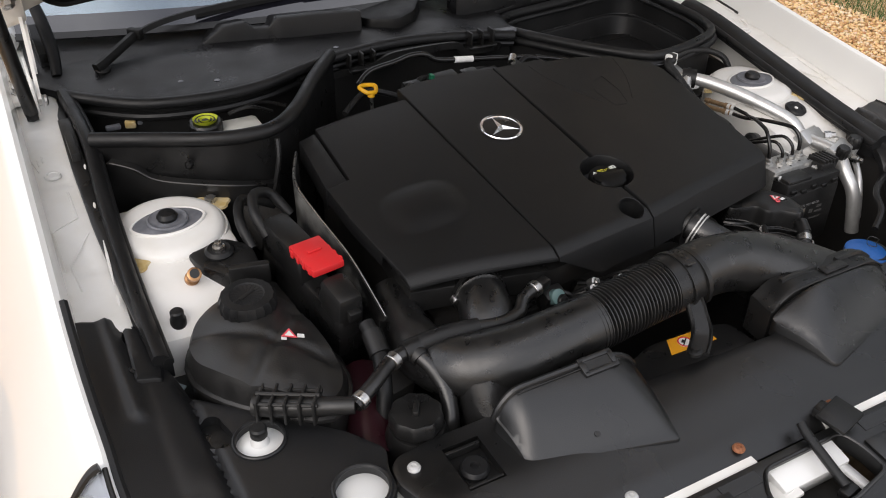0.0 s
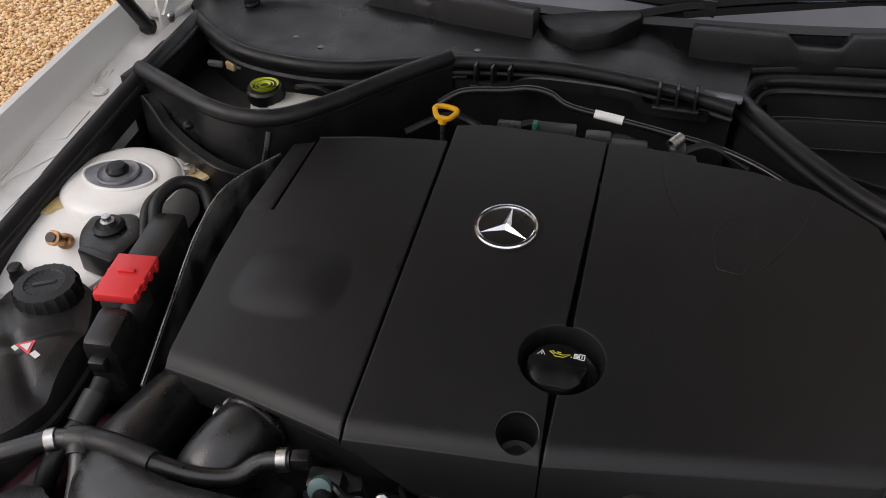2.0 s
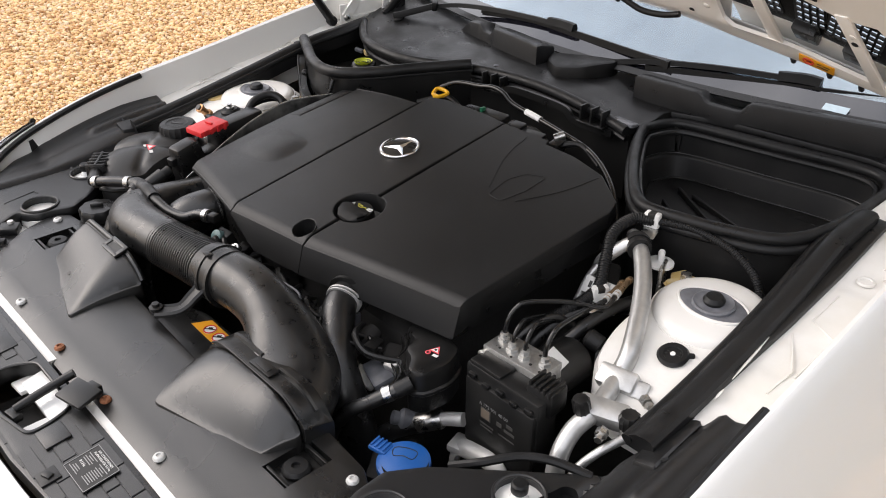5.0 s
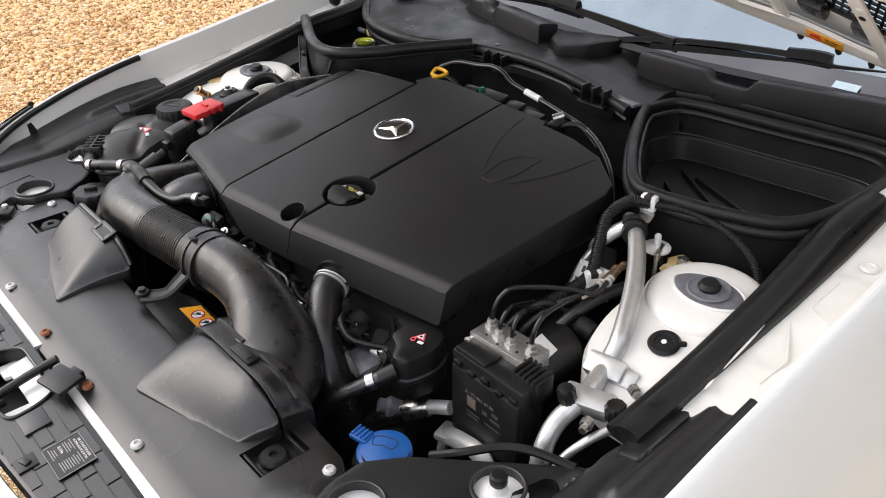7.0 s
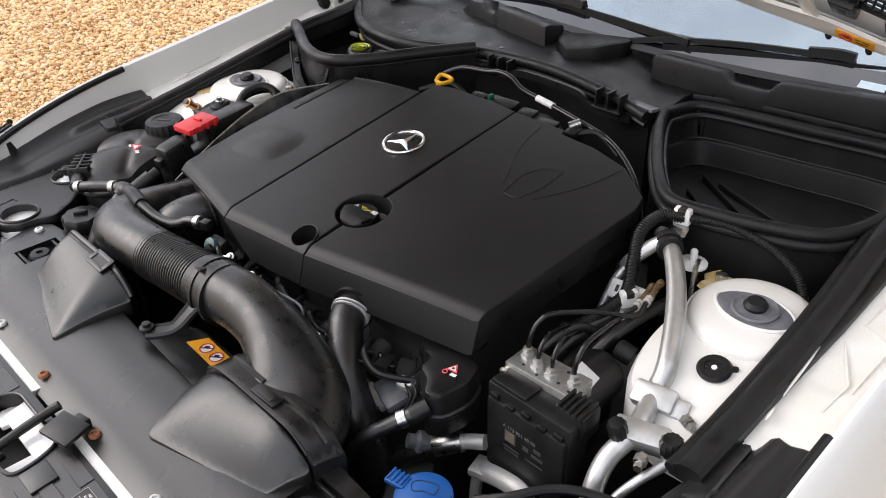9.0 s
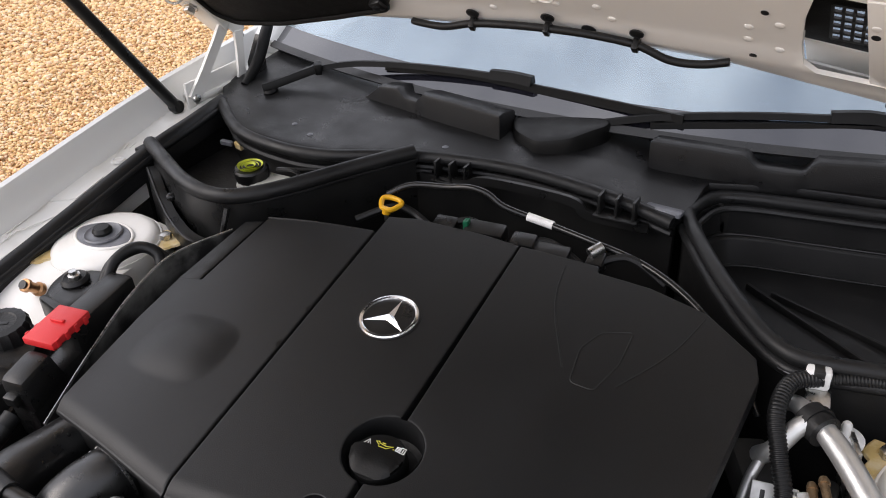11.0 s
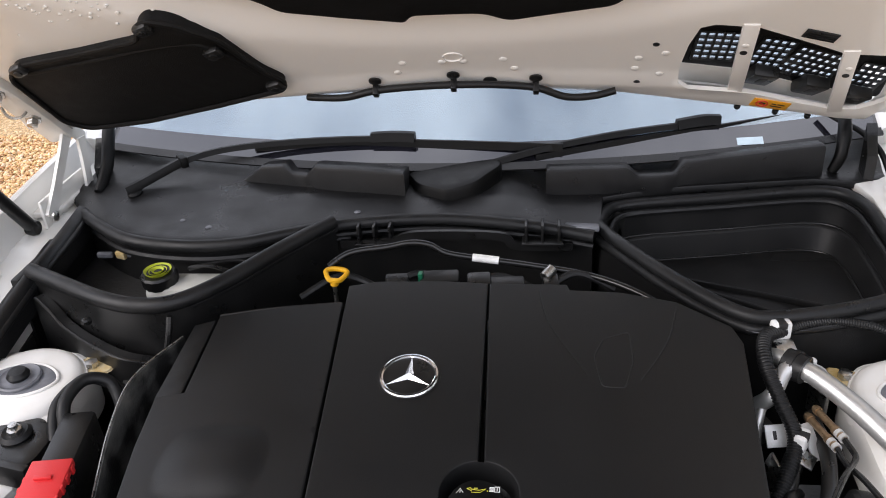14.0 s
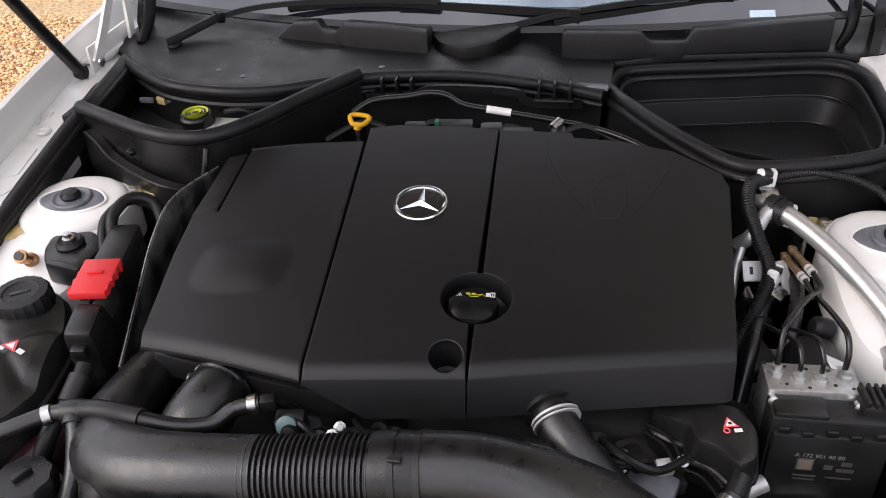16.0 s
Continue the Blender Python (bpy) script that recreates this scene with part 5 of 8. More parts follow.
part("lever", tube([(0.004, -0.664, 0.722), (0.006, -0.635, 0.730), (0.009, -0.604, 0.738), (0.012, -0.592, 0.742)], 0.0055, 10), BLACK, lock, "black lever bar")
part("lever_foot", box((0.022, 0.012, 0.010), (0.006, -0.667, 0.716), (0, 0, 10), 0.002), BLACK, lock)
part("hook_plate", box((0.045, 0.034, 0.006), (0.056, -0.604, 0.744), (6, 0, 14), 0.002), BLACK, lock, "black plastic hook plate")
part("hook_neck", box((0.020, 0.020, 0.012), (0.052, -0.589, 0.738), (0, 0, 14), 0.002), BLACK, lock)

fan = thing("fan_housing", (0.01, -0.42, 0.66), "black radiator fan housing with an orange warning label", "fan housing")
part("shroud", slab(rounded([(-0.09, -0.46), (0.10, -0.465), (0.095, -0.405), (0.055, -0.392), (-0.03, -0.392), (-0.08, -0.41)], 0.012), lambda x, y: 0.718, 0.05, 0.008, 0.015), BLACK, fan)
om = pose(0.0195, -0.4128, 0.7188, 0, 0, -2)
part("label", poly3([(-0.036, -0.0125), (0.034, -0.0125), (0.034, 0.0125), (-0.024, 0.0125)], om, thick=0.0006), ORANGE, fan, "orange warning label")
ol = om @ Matrix.Translation((0, 0, 0.0007))
for k, x in enumerate((-0.006, 0.018)):
    part("sign", poly3([(x + 0.0095 * math.cos(a), 0.0095 * math.sin(a)) for a in (2 * math.pi * i / 24 for i in range(24))], ol, thick=0.0003), PRINT, fan)
    part("sign_ring", tube([ol @ Vector((x + 0.0085 * math.cos(a), 0.0085 * math.sin(a), 0.0004)) for a in (2 * math.pi * i / 24 for i in range(24))], 0.0009, 6, 1, True), RED, fan)
    part("sign_bar", bars([(0, 0, 0.016, 0.0016), (0, 0.002, 0.006, 0.004)], ol @ Matrix.Translation((x, 0, 0.0004)) @ pose(0, 0, 0, 0, 0, 40)), INK_HOLLOW, fan)
for k in range(6):
    a = k * 1.047
    part("blade", box((0.10, 0.05, 0.004), (0.15 + 0.06 * math.cos(a), -0.43, 0.60 + 0.06 * math.sin(a)), (70, -math.degrees(a), 0), 0.001), BLACK, fan)

# ---- scuttle, windscreen and wipers ----


def cowl_z(x, y):
    z = 0.886 + 0.10 * (y - 0.28) - 0.03 * x * x
    k = min(1, max(0, (x - 0.05) / 0.09))
    z -= 0.014 * k * k * (3 - 2 * k)
    z += 0.004 * math.exp(-((y - 0.335 - 0.2 * x * x) / 0.012) ** 2)
    return z - 0.006 * math.exp(-((x + 0.42) / 0.06) ** 2 - ((y - 0.30) / 0.03) ** 2)


scuttle = thing("scuttle_panel", (0, 0.38, 0.80), "dusty black plastic scuttle panel below the windscreen", "panel")
FRONT = [(-0.575, 0.325), (-0.483, 0.257), (-0.385, 0.232), (-0.303, 0.235), (-0.235, 0.257), (-0.159, 0.279), (-0.031, 0.290), (0.10, 0.283), (0.178, 0.268)]
out = [(-0.615, 0.37)] + FRONT + [(0.190, 0.30), (0.196, 0.362), (0.28, 0.388), (0.50, 0.418), (0.56, 0.412), (0.615, 0.43), (0.615, 0.60), (-0.615, 0.60)]
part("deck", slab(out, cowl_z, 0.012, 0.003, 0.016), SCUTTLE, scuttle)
edge = [(x, y - 0.004, cowl_z(x, y) - 0.002) for x, y in FRONT]
part("front_lip", tube(edge, 0.009, 10, 6, flat=0.8), RUBBER, scuttle, "black rubber sealing lip")
part("lower_lip", tube([(x, y + 0.006, z - 0.024) for x, y, z in edge[:6]], 0.006, 8, 6), RUBBER, scuttle)
part("mid_lip", tube([(x, y + 0.001, z - 0.016) for x, y, z in edge[4:]], 0.0045, 8, 6), RUBBER, scuttle)
part("end_pad", box((0.046, 0.018, 0.006), (0.163, 0.2775, 0.8745), (-6, 0, -5), 0.0015), POT, scuttle, "grey felt pad")
part("front_wall", strip([(x, y + 0.014, z - 0.004) for x, y, z in edge], 0.74, 0.006), DUSTY, scuttle)


def deflector(ridge, deep):
    """A raised tray: its height follows the ridge points along x."""
    xs = [p[0] for p in ridge]

    def at(x, k):
        for p, q in zip(ridge, ridge[1:]):
            if x <= q[0]:
                return p[k] + (q[k] - p[k]) * (x - p[0]) / (q[0] - p[0])
        return ridge[-1][k]

    def top(x, y):
        return max(at(min(max(x, xs[0]), xs[-1]), 2) - 0.25 * max(0, y - at(x, 1) - 0.012), cowl_z(x, y) - 0.004)
    front = [(x, at(x, 1)) for x in (xs[0] + (xs[-1] - xs[0]) * k / 12 for k in range(13))]
    return slab(front + [(x, y + deep) for x, y in front[::-1]], top, 0.03, 0.005, 0.006, bottom=0.862)


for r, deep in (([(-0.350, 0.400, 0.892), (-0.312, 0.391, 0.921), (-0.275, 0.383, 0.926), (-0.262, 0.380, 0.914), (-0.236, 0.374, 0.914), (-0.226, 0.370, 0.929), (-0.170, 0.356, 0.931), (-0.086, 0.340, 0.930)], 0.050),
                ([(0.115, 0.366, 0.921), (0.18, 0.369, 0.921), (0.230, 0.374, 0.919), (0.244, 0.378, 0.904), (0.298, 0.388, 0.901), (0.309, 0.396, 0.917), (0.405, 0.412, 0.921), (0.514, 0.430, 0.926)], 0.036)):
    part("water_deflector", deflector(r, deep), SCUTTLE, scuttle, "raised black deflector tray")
random.seed(12)
for x, y in ((-0.41, 0.30), (-0.36, 0.272), (-0.15, 0.302)):
    part("drain_spot", lathe([(random.uniform(0.003, 0.006), 0), (0.003, 0.0012), (0.0005, 0.0014)], (x, y, cowl_z(x, y) + 0.0005), (0, 0, 1), 10), POT, scuttle)
part("corner_seal", tube([(-0.578, 0.385, 0.885), (-0.574, 0.42, 0.915), (-0.578, 0.455, 0.955), (-0.585, 0.49, 0.985)], [0.008, 0.010, 0.010, 0.008], 10), WIPER, scuttle, "black corner seal")
for s, a in ((-1, 0.588), (1, 0.575)):
    part("corner_trim", strip([(s * a, 0.418, 0.912), (s * (a + 0.003), 0.45, 0.950)], 0.85, 0.014), GLOSSY, scuttle, "glossy black corner trim beside the hinge")
part("corner_seal", tube([(0.530, 0.440, 0.880), (0.540, 0.442, 0.905), (0.545, 0.456, 0.935), (0.548, 0.485, 0.965)], [0.007, 0.009, 0.010, 0.008], 10), WIPER, scuttle, "black corner seal")


def screen_point(x, s, lift=0.0):
    """A point on the windscreen, s metres up the slope."""
    y = 0.415 + 0.30 * x * x
    return Vector((x, y + 0.872 * s - 0.49 * lift, 0.910 + 0.49 * s + 0.872 * lift))


def sheet(point, nu, nv, thick, normal):
    bm = bmesh.new()
    rows = [[[bm.verts.new(point(i / nu, j / nv) + normal * t) for i in range(nu + 1)] for j in range(nv + 1)] for t in (0, thick)]
    for k, g in enumerate(rows):
        for j in range(nv):
            for i in range(nu):
                f = (g[j][i], g[j][i + 1], g[j + 1][i + 1], g[j + 1][i])
                bm.faces.new(f if k else f[::-1])
    a, b = rows
    for i in range(nu):
        bm.faces.new((a[0][i], a[0][i + 1], b[0][i + 1], b[0][i]))
        bm.faces.new((a[nv][i + 1], a[nv][i], b[nv][i], b[nv][i + 1]))
    for j in range(nv):
        bm.faces.new((a[j + 1][0], a[j][0], b[j][0], b[j + 1][0]))
        bm.faces.new((a[j][nu], a[j + 1][nu], b[j + 1][nu], b[j][nu]))
    return bm


screen = thing("windscreen", (0, 0.45, 0.90), "curved windscreen with a black lower edge, reflecting pale sky", "windscreen")
SLOPE_N = Vector((0, -0.49, 0.872))
part("glass", sheet(lambda u, v: screen_point(-0.64 + 1.28 * u, 0.80 * v), 24, 10, 0.005, SLOPE_N), GLASS, screen)
part("frit_band", sheet(lambda u, v: screen_point(-0.635 + 1.27 * u, -0.005 + 0.040 * v, 0.0065), 24, 3, 0.001, SLOPE_N), FRIT, screen, "glossy black band along the glass edge")
part("bottom_trim", sheet(lambda u, v: screen_point(-0.62 + 1.24 * u, -0.020 + 0.014 * v, 0.0085), 24, 2, 0.003, SLOPE_N), BLACK, screen, "black trim along the glass")
for s in (-1, 1):
    part("pillar", tube([screen_point(s * 0.645, -0.02, 0.004), screen_point(s * 0.64, 0.4, 0.01), screen_point(s * 0.62, 0.82, 0.01)], 0.03, 12), WHITE, screen, "white painted pillar")
part("sticker", poly3([(-0.022, -0.008), (0.022, -0.006), (0.022, 0.008), (-0.022, 0.006)], surface_frame(screen_point(0.413, 0.004, 0.0088), SLOPE_N, (0, 0.87, 0.49))), PALE, screen, "small pale blue sticker")
cabin = thing("dashboard", (0, 0.9, 0.75), "dark dashboard seen through the windscreen", "dashboard")
part("top", slab([(-0.60, 0.52), (0.60, 0.52), (0.62, 1.25), (-0.62, 1.25)], lambda x, y: 0.88 + 0.05 * (y - 0.5), 0.1, 0.01, 0.1), DASH, cabin, "dark dashboard top")
# black wall added behind the glass to keep the cabin dark
part("rear", box((1.3, 0.02, 0.7), (0, 1.35, 1.05), bevel=0.005), FOAM, cabin)
part("roof", box((1.26, 0.5, 0.03), (0, 1.36, 1.33), bevel=0.01), WHITE, car)


wl = thing("wiper", (-0.51, 0.37, 0.885), "black windscreen wiper parked low on the glass", "wiper", "wipers")
part("pivot", lathe([(0.012, -0.01), (0.012, 0.004), (0.009, 0.007), (0.001, 0.008)], (-0.512, 0.372, 0.888), (0, -0.3, 1), 20), WIPER, wl)
part("arm_head", sweep(smooth_path([(-0.522, 0.366, 0.896), (-0.508, 0.375, 0.900), (-0.475, 0.398, 0.912), (-0.445, 0.419, 0.923)], 5), lambda i, n: [(a * (0.0068 - 0.001 * i / (n - 1)), b * 0.0062) for a, b in ((-1, -1), (1, -1), (1, 0.4), (0.6, 1), (-0.6, 1), (-1, 0.4))], up=(0, 0, 1)), WIPER, wl)
part("arm", bar_path([(-0.515, 0.370, 0.900), (-0.462, 0.410, 0.917), (-0.40, 0.437, 0.929), (-0.31, 0.446, 0.937), (-0.20, 0.446, 0.942), (-0.085, 0.441, 0.944)], 0.010, 0.008), WIPER, wl)
part("blade", bar_path([(-0.34, 0.455, 0.928), (-0.20, 0.452, 0.934), (-0.05, 0.438, 0.935), (0.14, 0.424, 0.931)], 0.008, 0.012), WIPER, wl)
part("adapter", bar_path([(-0.15, 0.446, 0.945), (-0.115, 0.444, 0.947), (-0.082, 0.441, 0.946)], 0.018, 0.013), WIPER, wl)
part("joint", box((0.012, 0.026, 0.018), (-0.447, 0.418, 0.922), (0, 0, 40), 0.003), WIPER, wl)
wr = thing("wiper", (0.0, 0.39, 0.89), "black windscreen wiper with a broad cranked arm", "wiper", "wipers")
part("arm_cover", slab(rounded([(-0.092, 0.394), (-0.070, 0.350), (-0.025, 0.322), (0.016, 0.338), (0.052, 0.388), (0.048, 0.414), (0.0, 0.412)], 0.014), lambda x, y: 0.915 + 0.10 * (x + 0.03) - 0.10 * max(0, 0.37 - y), 0.026, 0.007, 0.009), WIPER, wr, "broad black arm cover")
part("arm", bar_path([(0.040, 0.404, 0.918), (0.12, 0.425, 0.932), (0.24, 0.460, 0.940), (0.37, 0.490, 0.943)], 0.010, 0.008), WIPER, wr)
part("blade", bar_path([(0.10, 0.415, 0.918), (0.24, 0.45, 0.928), (0.40, 0.498, 0.932), (0.56, 0.56, 0.934)], 0.008, 0.012), WIPER, wr)
part("adapter", bar_path([(0.31, 0.478, 0.944), (0.35, 0.488, 0.947), (0.375, 0.492, 0.945)], 0.018, 0.013), WIPER, wr)

# ---- bonnet ----
OPEN_D, OPEN_N = Vector((0, -0.7071, 0.7071)), Vector((0, -0.7071, -0.7071))


def bonnet_map(x, v, h):
    p = Vector((x, 0.338, 1.052)) + OPEN_D * v + OPEN_N * h
    return p - Vector((0, 0.0, 0.15 * x * x)) + Vector((0, 0.03 * x * x * 3, 0))


def mapped(bm):
    for v in bm.verts:
        v.co = bonnet_map(*v.co)
    return bm


bonnet = thing("bonnet", (0, 0.33, 1.05), "raised white bonnet with black insulation pads, its underside tinted for warm bounced light", "bonnet")
VENT = [(0.467, 0.118), (0.514, 0.123), (0.530, 0.10), (0.546, 0.049), (0.547, 0.023), (0.540, -0.002), (0.525, -0.018), (0.493, -0.024), (0.436, -0.012), (0.356, 0.011), (0.296, 0.018), (0.282, 0.029), (0.279, 0.062), (0.282, 0.118), (0.289, 0.156), (0.305, 0.164), (0.354, 0.162)]
OUTLET = [(0.275, 0.165), (0.275, 0.0), (0.36, -0.012), (0.44, -0.030), (0.50, -0.042), (0.545, -0.034), (0.56, 0.03), (0.54, 0.12), (0.46, 0.13), (0.36, 0.165)]
bout = [(-0.20, 0.008), (0.0, 0.0), (0.10, -0.004), (0.201, -0.010), (0.287, -0.025), (0.339, -0.032), (0.446, -0.044), (0.512, -0.052), (0.548, -0.047), (0.566, 0.005), (0.600, 0.18), (0.598, 0.60), (0.50, 0.98), (0.0, 1.04), (-0.50, 0.98), (-0.598, 0.60), (-0.600, 0.18), (-0.572, 0.014), (-0.45, 0.012)]


def inner_h(x, v):
    h = 0.0
    k = min(1, max(0, (v - 0.118 - 0.8 * x * x) / 0.055))
    h -= 0.017 * k * k * (3 - 2 * k)
    return h + 0.006 * math.exp(-((v - 0.02) / 0.012) ** 2)


part("inner_panel", mapped(slab(bout, inner_h, 0.006, 0.004, 0.018, holes=[VENT])), HOODIN, bonnet, "white painted inner panel tinted for warm bounced light")
big = [(x * 1.02 if abs(x) < 0.55 else (0.674 if x > 0 else -0.674), (v - 0.006 if abs(x) < 0.55 else v - 0.03) if v < 0.1 else v * 1.01) for x, v in bout]
part("outer_skin", mapped(slab(big, lambda x, v: -0.045 + 0.03 * math.exp(-(max(0, min(v, 0.2)) / 0.03) ** 2), 0.003, 0.002, 0.03, holes=[OUTLET])), WHITE, bonnet, "white outer skin")


for s in (-1, 1):
    fo = [(0.560, -0.012), (0.640, -0.045), (0.668, -0.03), (0.668, 0.90), (0.56, 0.90)]
    sf = part("side_flange", mapped(sided(slab(fo, lambda x, v: -0.010 - 0.10 * max(0, x - 0.60), 0.012, 0.004, 0.014), s)), INNER, bonnet, "grey-white side flange of the bonnet")
    part("hinge_arm", mapped(sided(slab(rounded([(0.598, -0.03), (0.640, -0.035), (0.640, 0.13), (0.625, 0.165), (0.606, 0.165), (0.600, 0.09)], 0.008), lambda x, v: 0.004, 0.012, 0.002, 0.02), s)), INNER, sf, "bolted hinge arm")
    for x, v in ((0.618, 0.045), (0.622, 0.125)):
        part("arm_bolt", mapped(lathe([(0.013, 0), (0.013, 0.003), (0.009, 0.004), (0.009, 0.011), (0.006, 0.012), (0.0005, 0.0125)], (s * x, v, 0.004), (0, 0, 1), 6)), STEEL, sf)
    part("lock_spring", mapped(tube([(s * 0.612, 0.07, 0.006), (s * 0.618, 0.075, 0.016), (s * 0.632, 0.083, 0.016), (s * 0.638, 0.095, 0.006)], 0.0022, 8, 5)), STEEL, sf)
random.seed(77)
drops = bmesh.new()
for k in range(90):
    x, v, r = random.gauss(-0.40, 0.045), random.gauss(0.275, 0.02), random.uniform(0.0012, 0.0030)
    lathe([(r, 0), (r * 0.85, r * 0.35), (r * 0.4, r * 0.55), (0.0002, r * 0.6)], (x, v, inner_h(x, v)), (0, 0, 1), 8, bm=drops)
tagged(part("water_drops", mapped(drops), WETPAINT, bonnet, "water drops hanging on the paint"), kind="stuff")


LATTICES = ((0.327, 0.060, 5, 5, 0), (0.398, 0.051, 4, 5, -8), (0.457, 0.030, 7, 5, -17), (0.535, 0.010, 4, 5, -8))


def turned(x, v, a, dx, dv):
    c, n = math.cos(math.radians(a)), math.sin(math.radians(a))
    return x + dx * c - dv * n, v + dx * n + dv * c


def lattice(x, v, columns, rows, a):
    bm = bmesh.new()
    w, h = columns * 0.0105, rows * 0.0135
    for k in range(columns + 1):
        q = turned(x, v, a, -w / 2 + 0.0105 * k, 0)
        box((0.0034, h, 0.0025), (q[0], q[1], -0.034), (0, 0, a), bevel=0, bm=bm)
    for k in range(rows + 1):
        q = turned(x, v, a, 0, -h / 2 + 0.0135 * k)
        box((w, 0.0042, 0.0028), (q[0], q[1], -0.034), (0, 0, a), bevel=0, bm=bm)
    return mapped(bm)


for q in LATTICES:
    part("vent_lattice", lattice(*q), BLACK, bonnet, "black plastic vent lattice")
frames = [[turned(x, v, a, i * columns * 0.00525, j * rows * 0.00675) for i, j in ((-1, -1), (1, -1), (1, 1), (-1, 1))] for x, v, columns, rows, a in LATTICES]
part("vent_tray", mapped(slab([(0.268, 0.17), (0.268, 0.012), (0.36, 0.004), (0.44, -0.022), (0.53, -0.045), (0.572, -0.04), (0.572, 0.13), (0.46, 0.14), (0.37, 0.17)], lambda x, v: -0.0345, 0.002, 0.0005, 0.012, holes=frames)), FOAM, bonnet, "black vent tray")
for x, v, w, deep, turn in ((0.351, 0.087, 0.019, 0.165, 5.0), (0.484, 0.050, 0.019, 0.158, 10.5)):
    part("vent_brace", mapped(box((w, deep, 0.006), (x, v, -0.001), (0, 0, turn), 0.001)), HOODIN, bonnet, "white brace across the vent, tinted for warm bounced light")
    part("brace_hole", mapped(lathe([(0.0045, 0), (0.0045, 0.0006), (0.0005, 0.0008)], (x - 0.004, v + 0.022, 0.0022), (0, 0, 1), 14)), INK_HOLLOW, bonnet)
    part("brace_weld", mapped(lathe([(0.0045, 0), (0.0043, 0.0008), (0.003, 0.0016), (0.0005, 0.0017)], (x - 0.005, v + 0.038, 0.002), (0, 0, 1), 12)), HOODIN, bonnet)
part("vent_shelf", mapped(slab([(0.275, 0.020), (0.36, 0.010), (0.44, -0.014), (0.55, -0.036), (0.56, -0.10), (0.28, -0.05)], lambda x, v: -0.030, 0.002, 0.0005, 0.02)), INNER, bonnet, "white sheet metal below the vent")
part("mesh_plate", mapped(box((0.040, 0.017, 0.002), (0.424, 0.1555, 0.0012), (0, 0, -12), 0.0008)), INK_HOLLOW, bonnet, "small black mesh plate")
for k in range(4):
    part("mesh_rib", mapped(box((0.037, 0.0012, 0.0012), turned(0.424, 0.1555, -12, 0, -0.006 + 0.004 * k) + (0.0026,), (0, 0, -12), 0)), BLACK, bonnet)
for x, v, turn in ((0.392, 0.014, -9), (0.461, -0.003, -12), (0.523, -0.020, -10)):
    part("vent_clip", mapped(box((0.034, 0.046, 0.016), (x, v, -0.022), (14, 0, turn), 0.003)), BLACK, bonnet, "black clip box")
    part("clip_slot", mapped(box((0.010, 0.022, 0.004), (x, v, -0.0145), (14, 0, turn), 0.001)), INK_HOLLOW, bonnet)
pad_l = [(-0.548, 0.186), (-0.451, 0.188), (-0.366, 0.197), (-0.354, 0.226), (-0.340, 0.234), (-0.313, 0.221), (-0.271, 0.178), (-0.243, 0.098), (-0.222, 0.066), (-0.229, 0.044), (-0.335, 0.016), (-0.449, -0.004), (-0.546, 0.000), (-0.572, 0.030), (-0.572, 0.16)]


def pad_h(x, v):
    edge = min(abs(v - 0.192 - 0.03 * (x + 0.5)), 0.03) / 0.03
    return 0.012 - 0.003 * (1 if 0.25 < edge else edge * 4) * (1 if v < 0.18 else 0)


part("side_pad", mapped(slab(rounded(pad_l, 0.012), pad_h, 0.034, 0.005, 0.009)), FOAM, bonnet, "black moulded side cover")
part("side_pad_rim", mapped(tube([(x, v, 0.010) for x, v in rounded(pad_l, 0.012, 3)], 0.0036, 8, 1, True)), FOAM, bonnet)
part("side_pad_step", mapped(tube([(-0.540, 0.165, 0.009), (-0.45, 0.168, 0.009), (-0.35, 0.178, 0.009), (-0.30, 0.172, 0.009), (-0.268, 0.13, 0.009), (-0.25, 0.09, 0.009)], 0.0034, 8, 4)), FOAM, bonnet)
for x, v in ((-0.544, 0.180), (-0.346, 0.222), (-0.236, 0.060), (-0.285, 0.155)):
    part("pad_tab", mapped(box((0.024, 0.020, 0.012), (x, v, 0.012), (0, 0, 20), 0.005)), BLACK, bonnet)
    part("pad_stud", mapped(lathe([(0.006, 0), (0.006, 0.003), (0.001, 0.004)], (x, v, 0.017), (0, 0, 1), 12)), BLACK, bonnet)
pad_c = [(-0.195, 0.24), (-0.18, 0.221), (-0.116, 0.201), (-0.043, 0.183), (-0.034, 0.197), (0.045, 0.197), (0.073, 0.181), (0.135, 0.197), (0.189, 0.211), (0.21, 0.24), (0.42, 0.45), (0.40, 0.86), (-0.40, 0.86), (-0.42, 0.45)]
part("centre_pad", mapped(slab(rounded(pad_c, 0.012), lambda x, v: 0.012, 0.034, 0.006, 0.022)), FOAM, bonnet, "black insulation pad")
for x, v in ((-0.065, 0.075), (-0.015, 0.075), (0.012, 0.075), (0.062, 0.078), (-0.075, 0.052), (0.075, 0.055), (0.227, 0.083), (0.225, 0.057), (0.257, 0.045), (0.258, 0.096)):
    part("spot_weld", mapped(lathe([(0.0052, 0), (0.0050, 0.0008), (0.0036, 0.0018), (0.0005, 0.0019)], (x, v, inner_h(x, v)), (0, 0, 1), 12)), HOODIN, bonnet)
part("pressed_ring", mapped(tube([(0.0 + 0.012 * math.cos(a), 0.086 + 0.010 * math.sin(a), inner_h(0, 0.086)) for a in (2 * math.pi * k / 24 for k in range(24))], 0.0016, 6, 1, True)), HOODIN, bonnet)
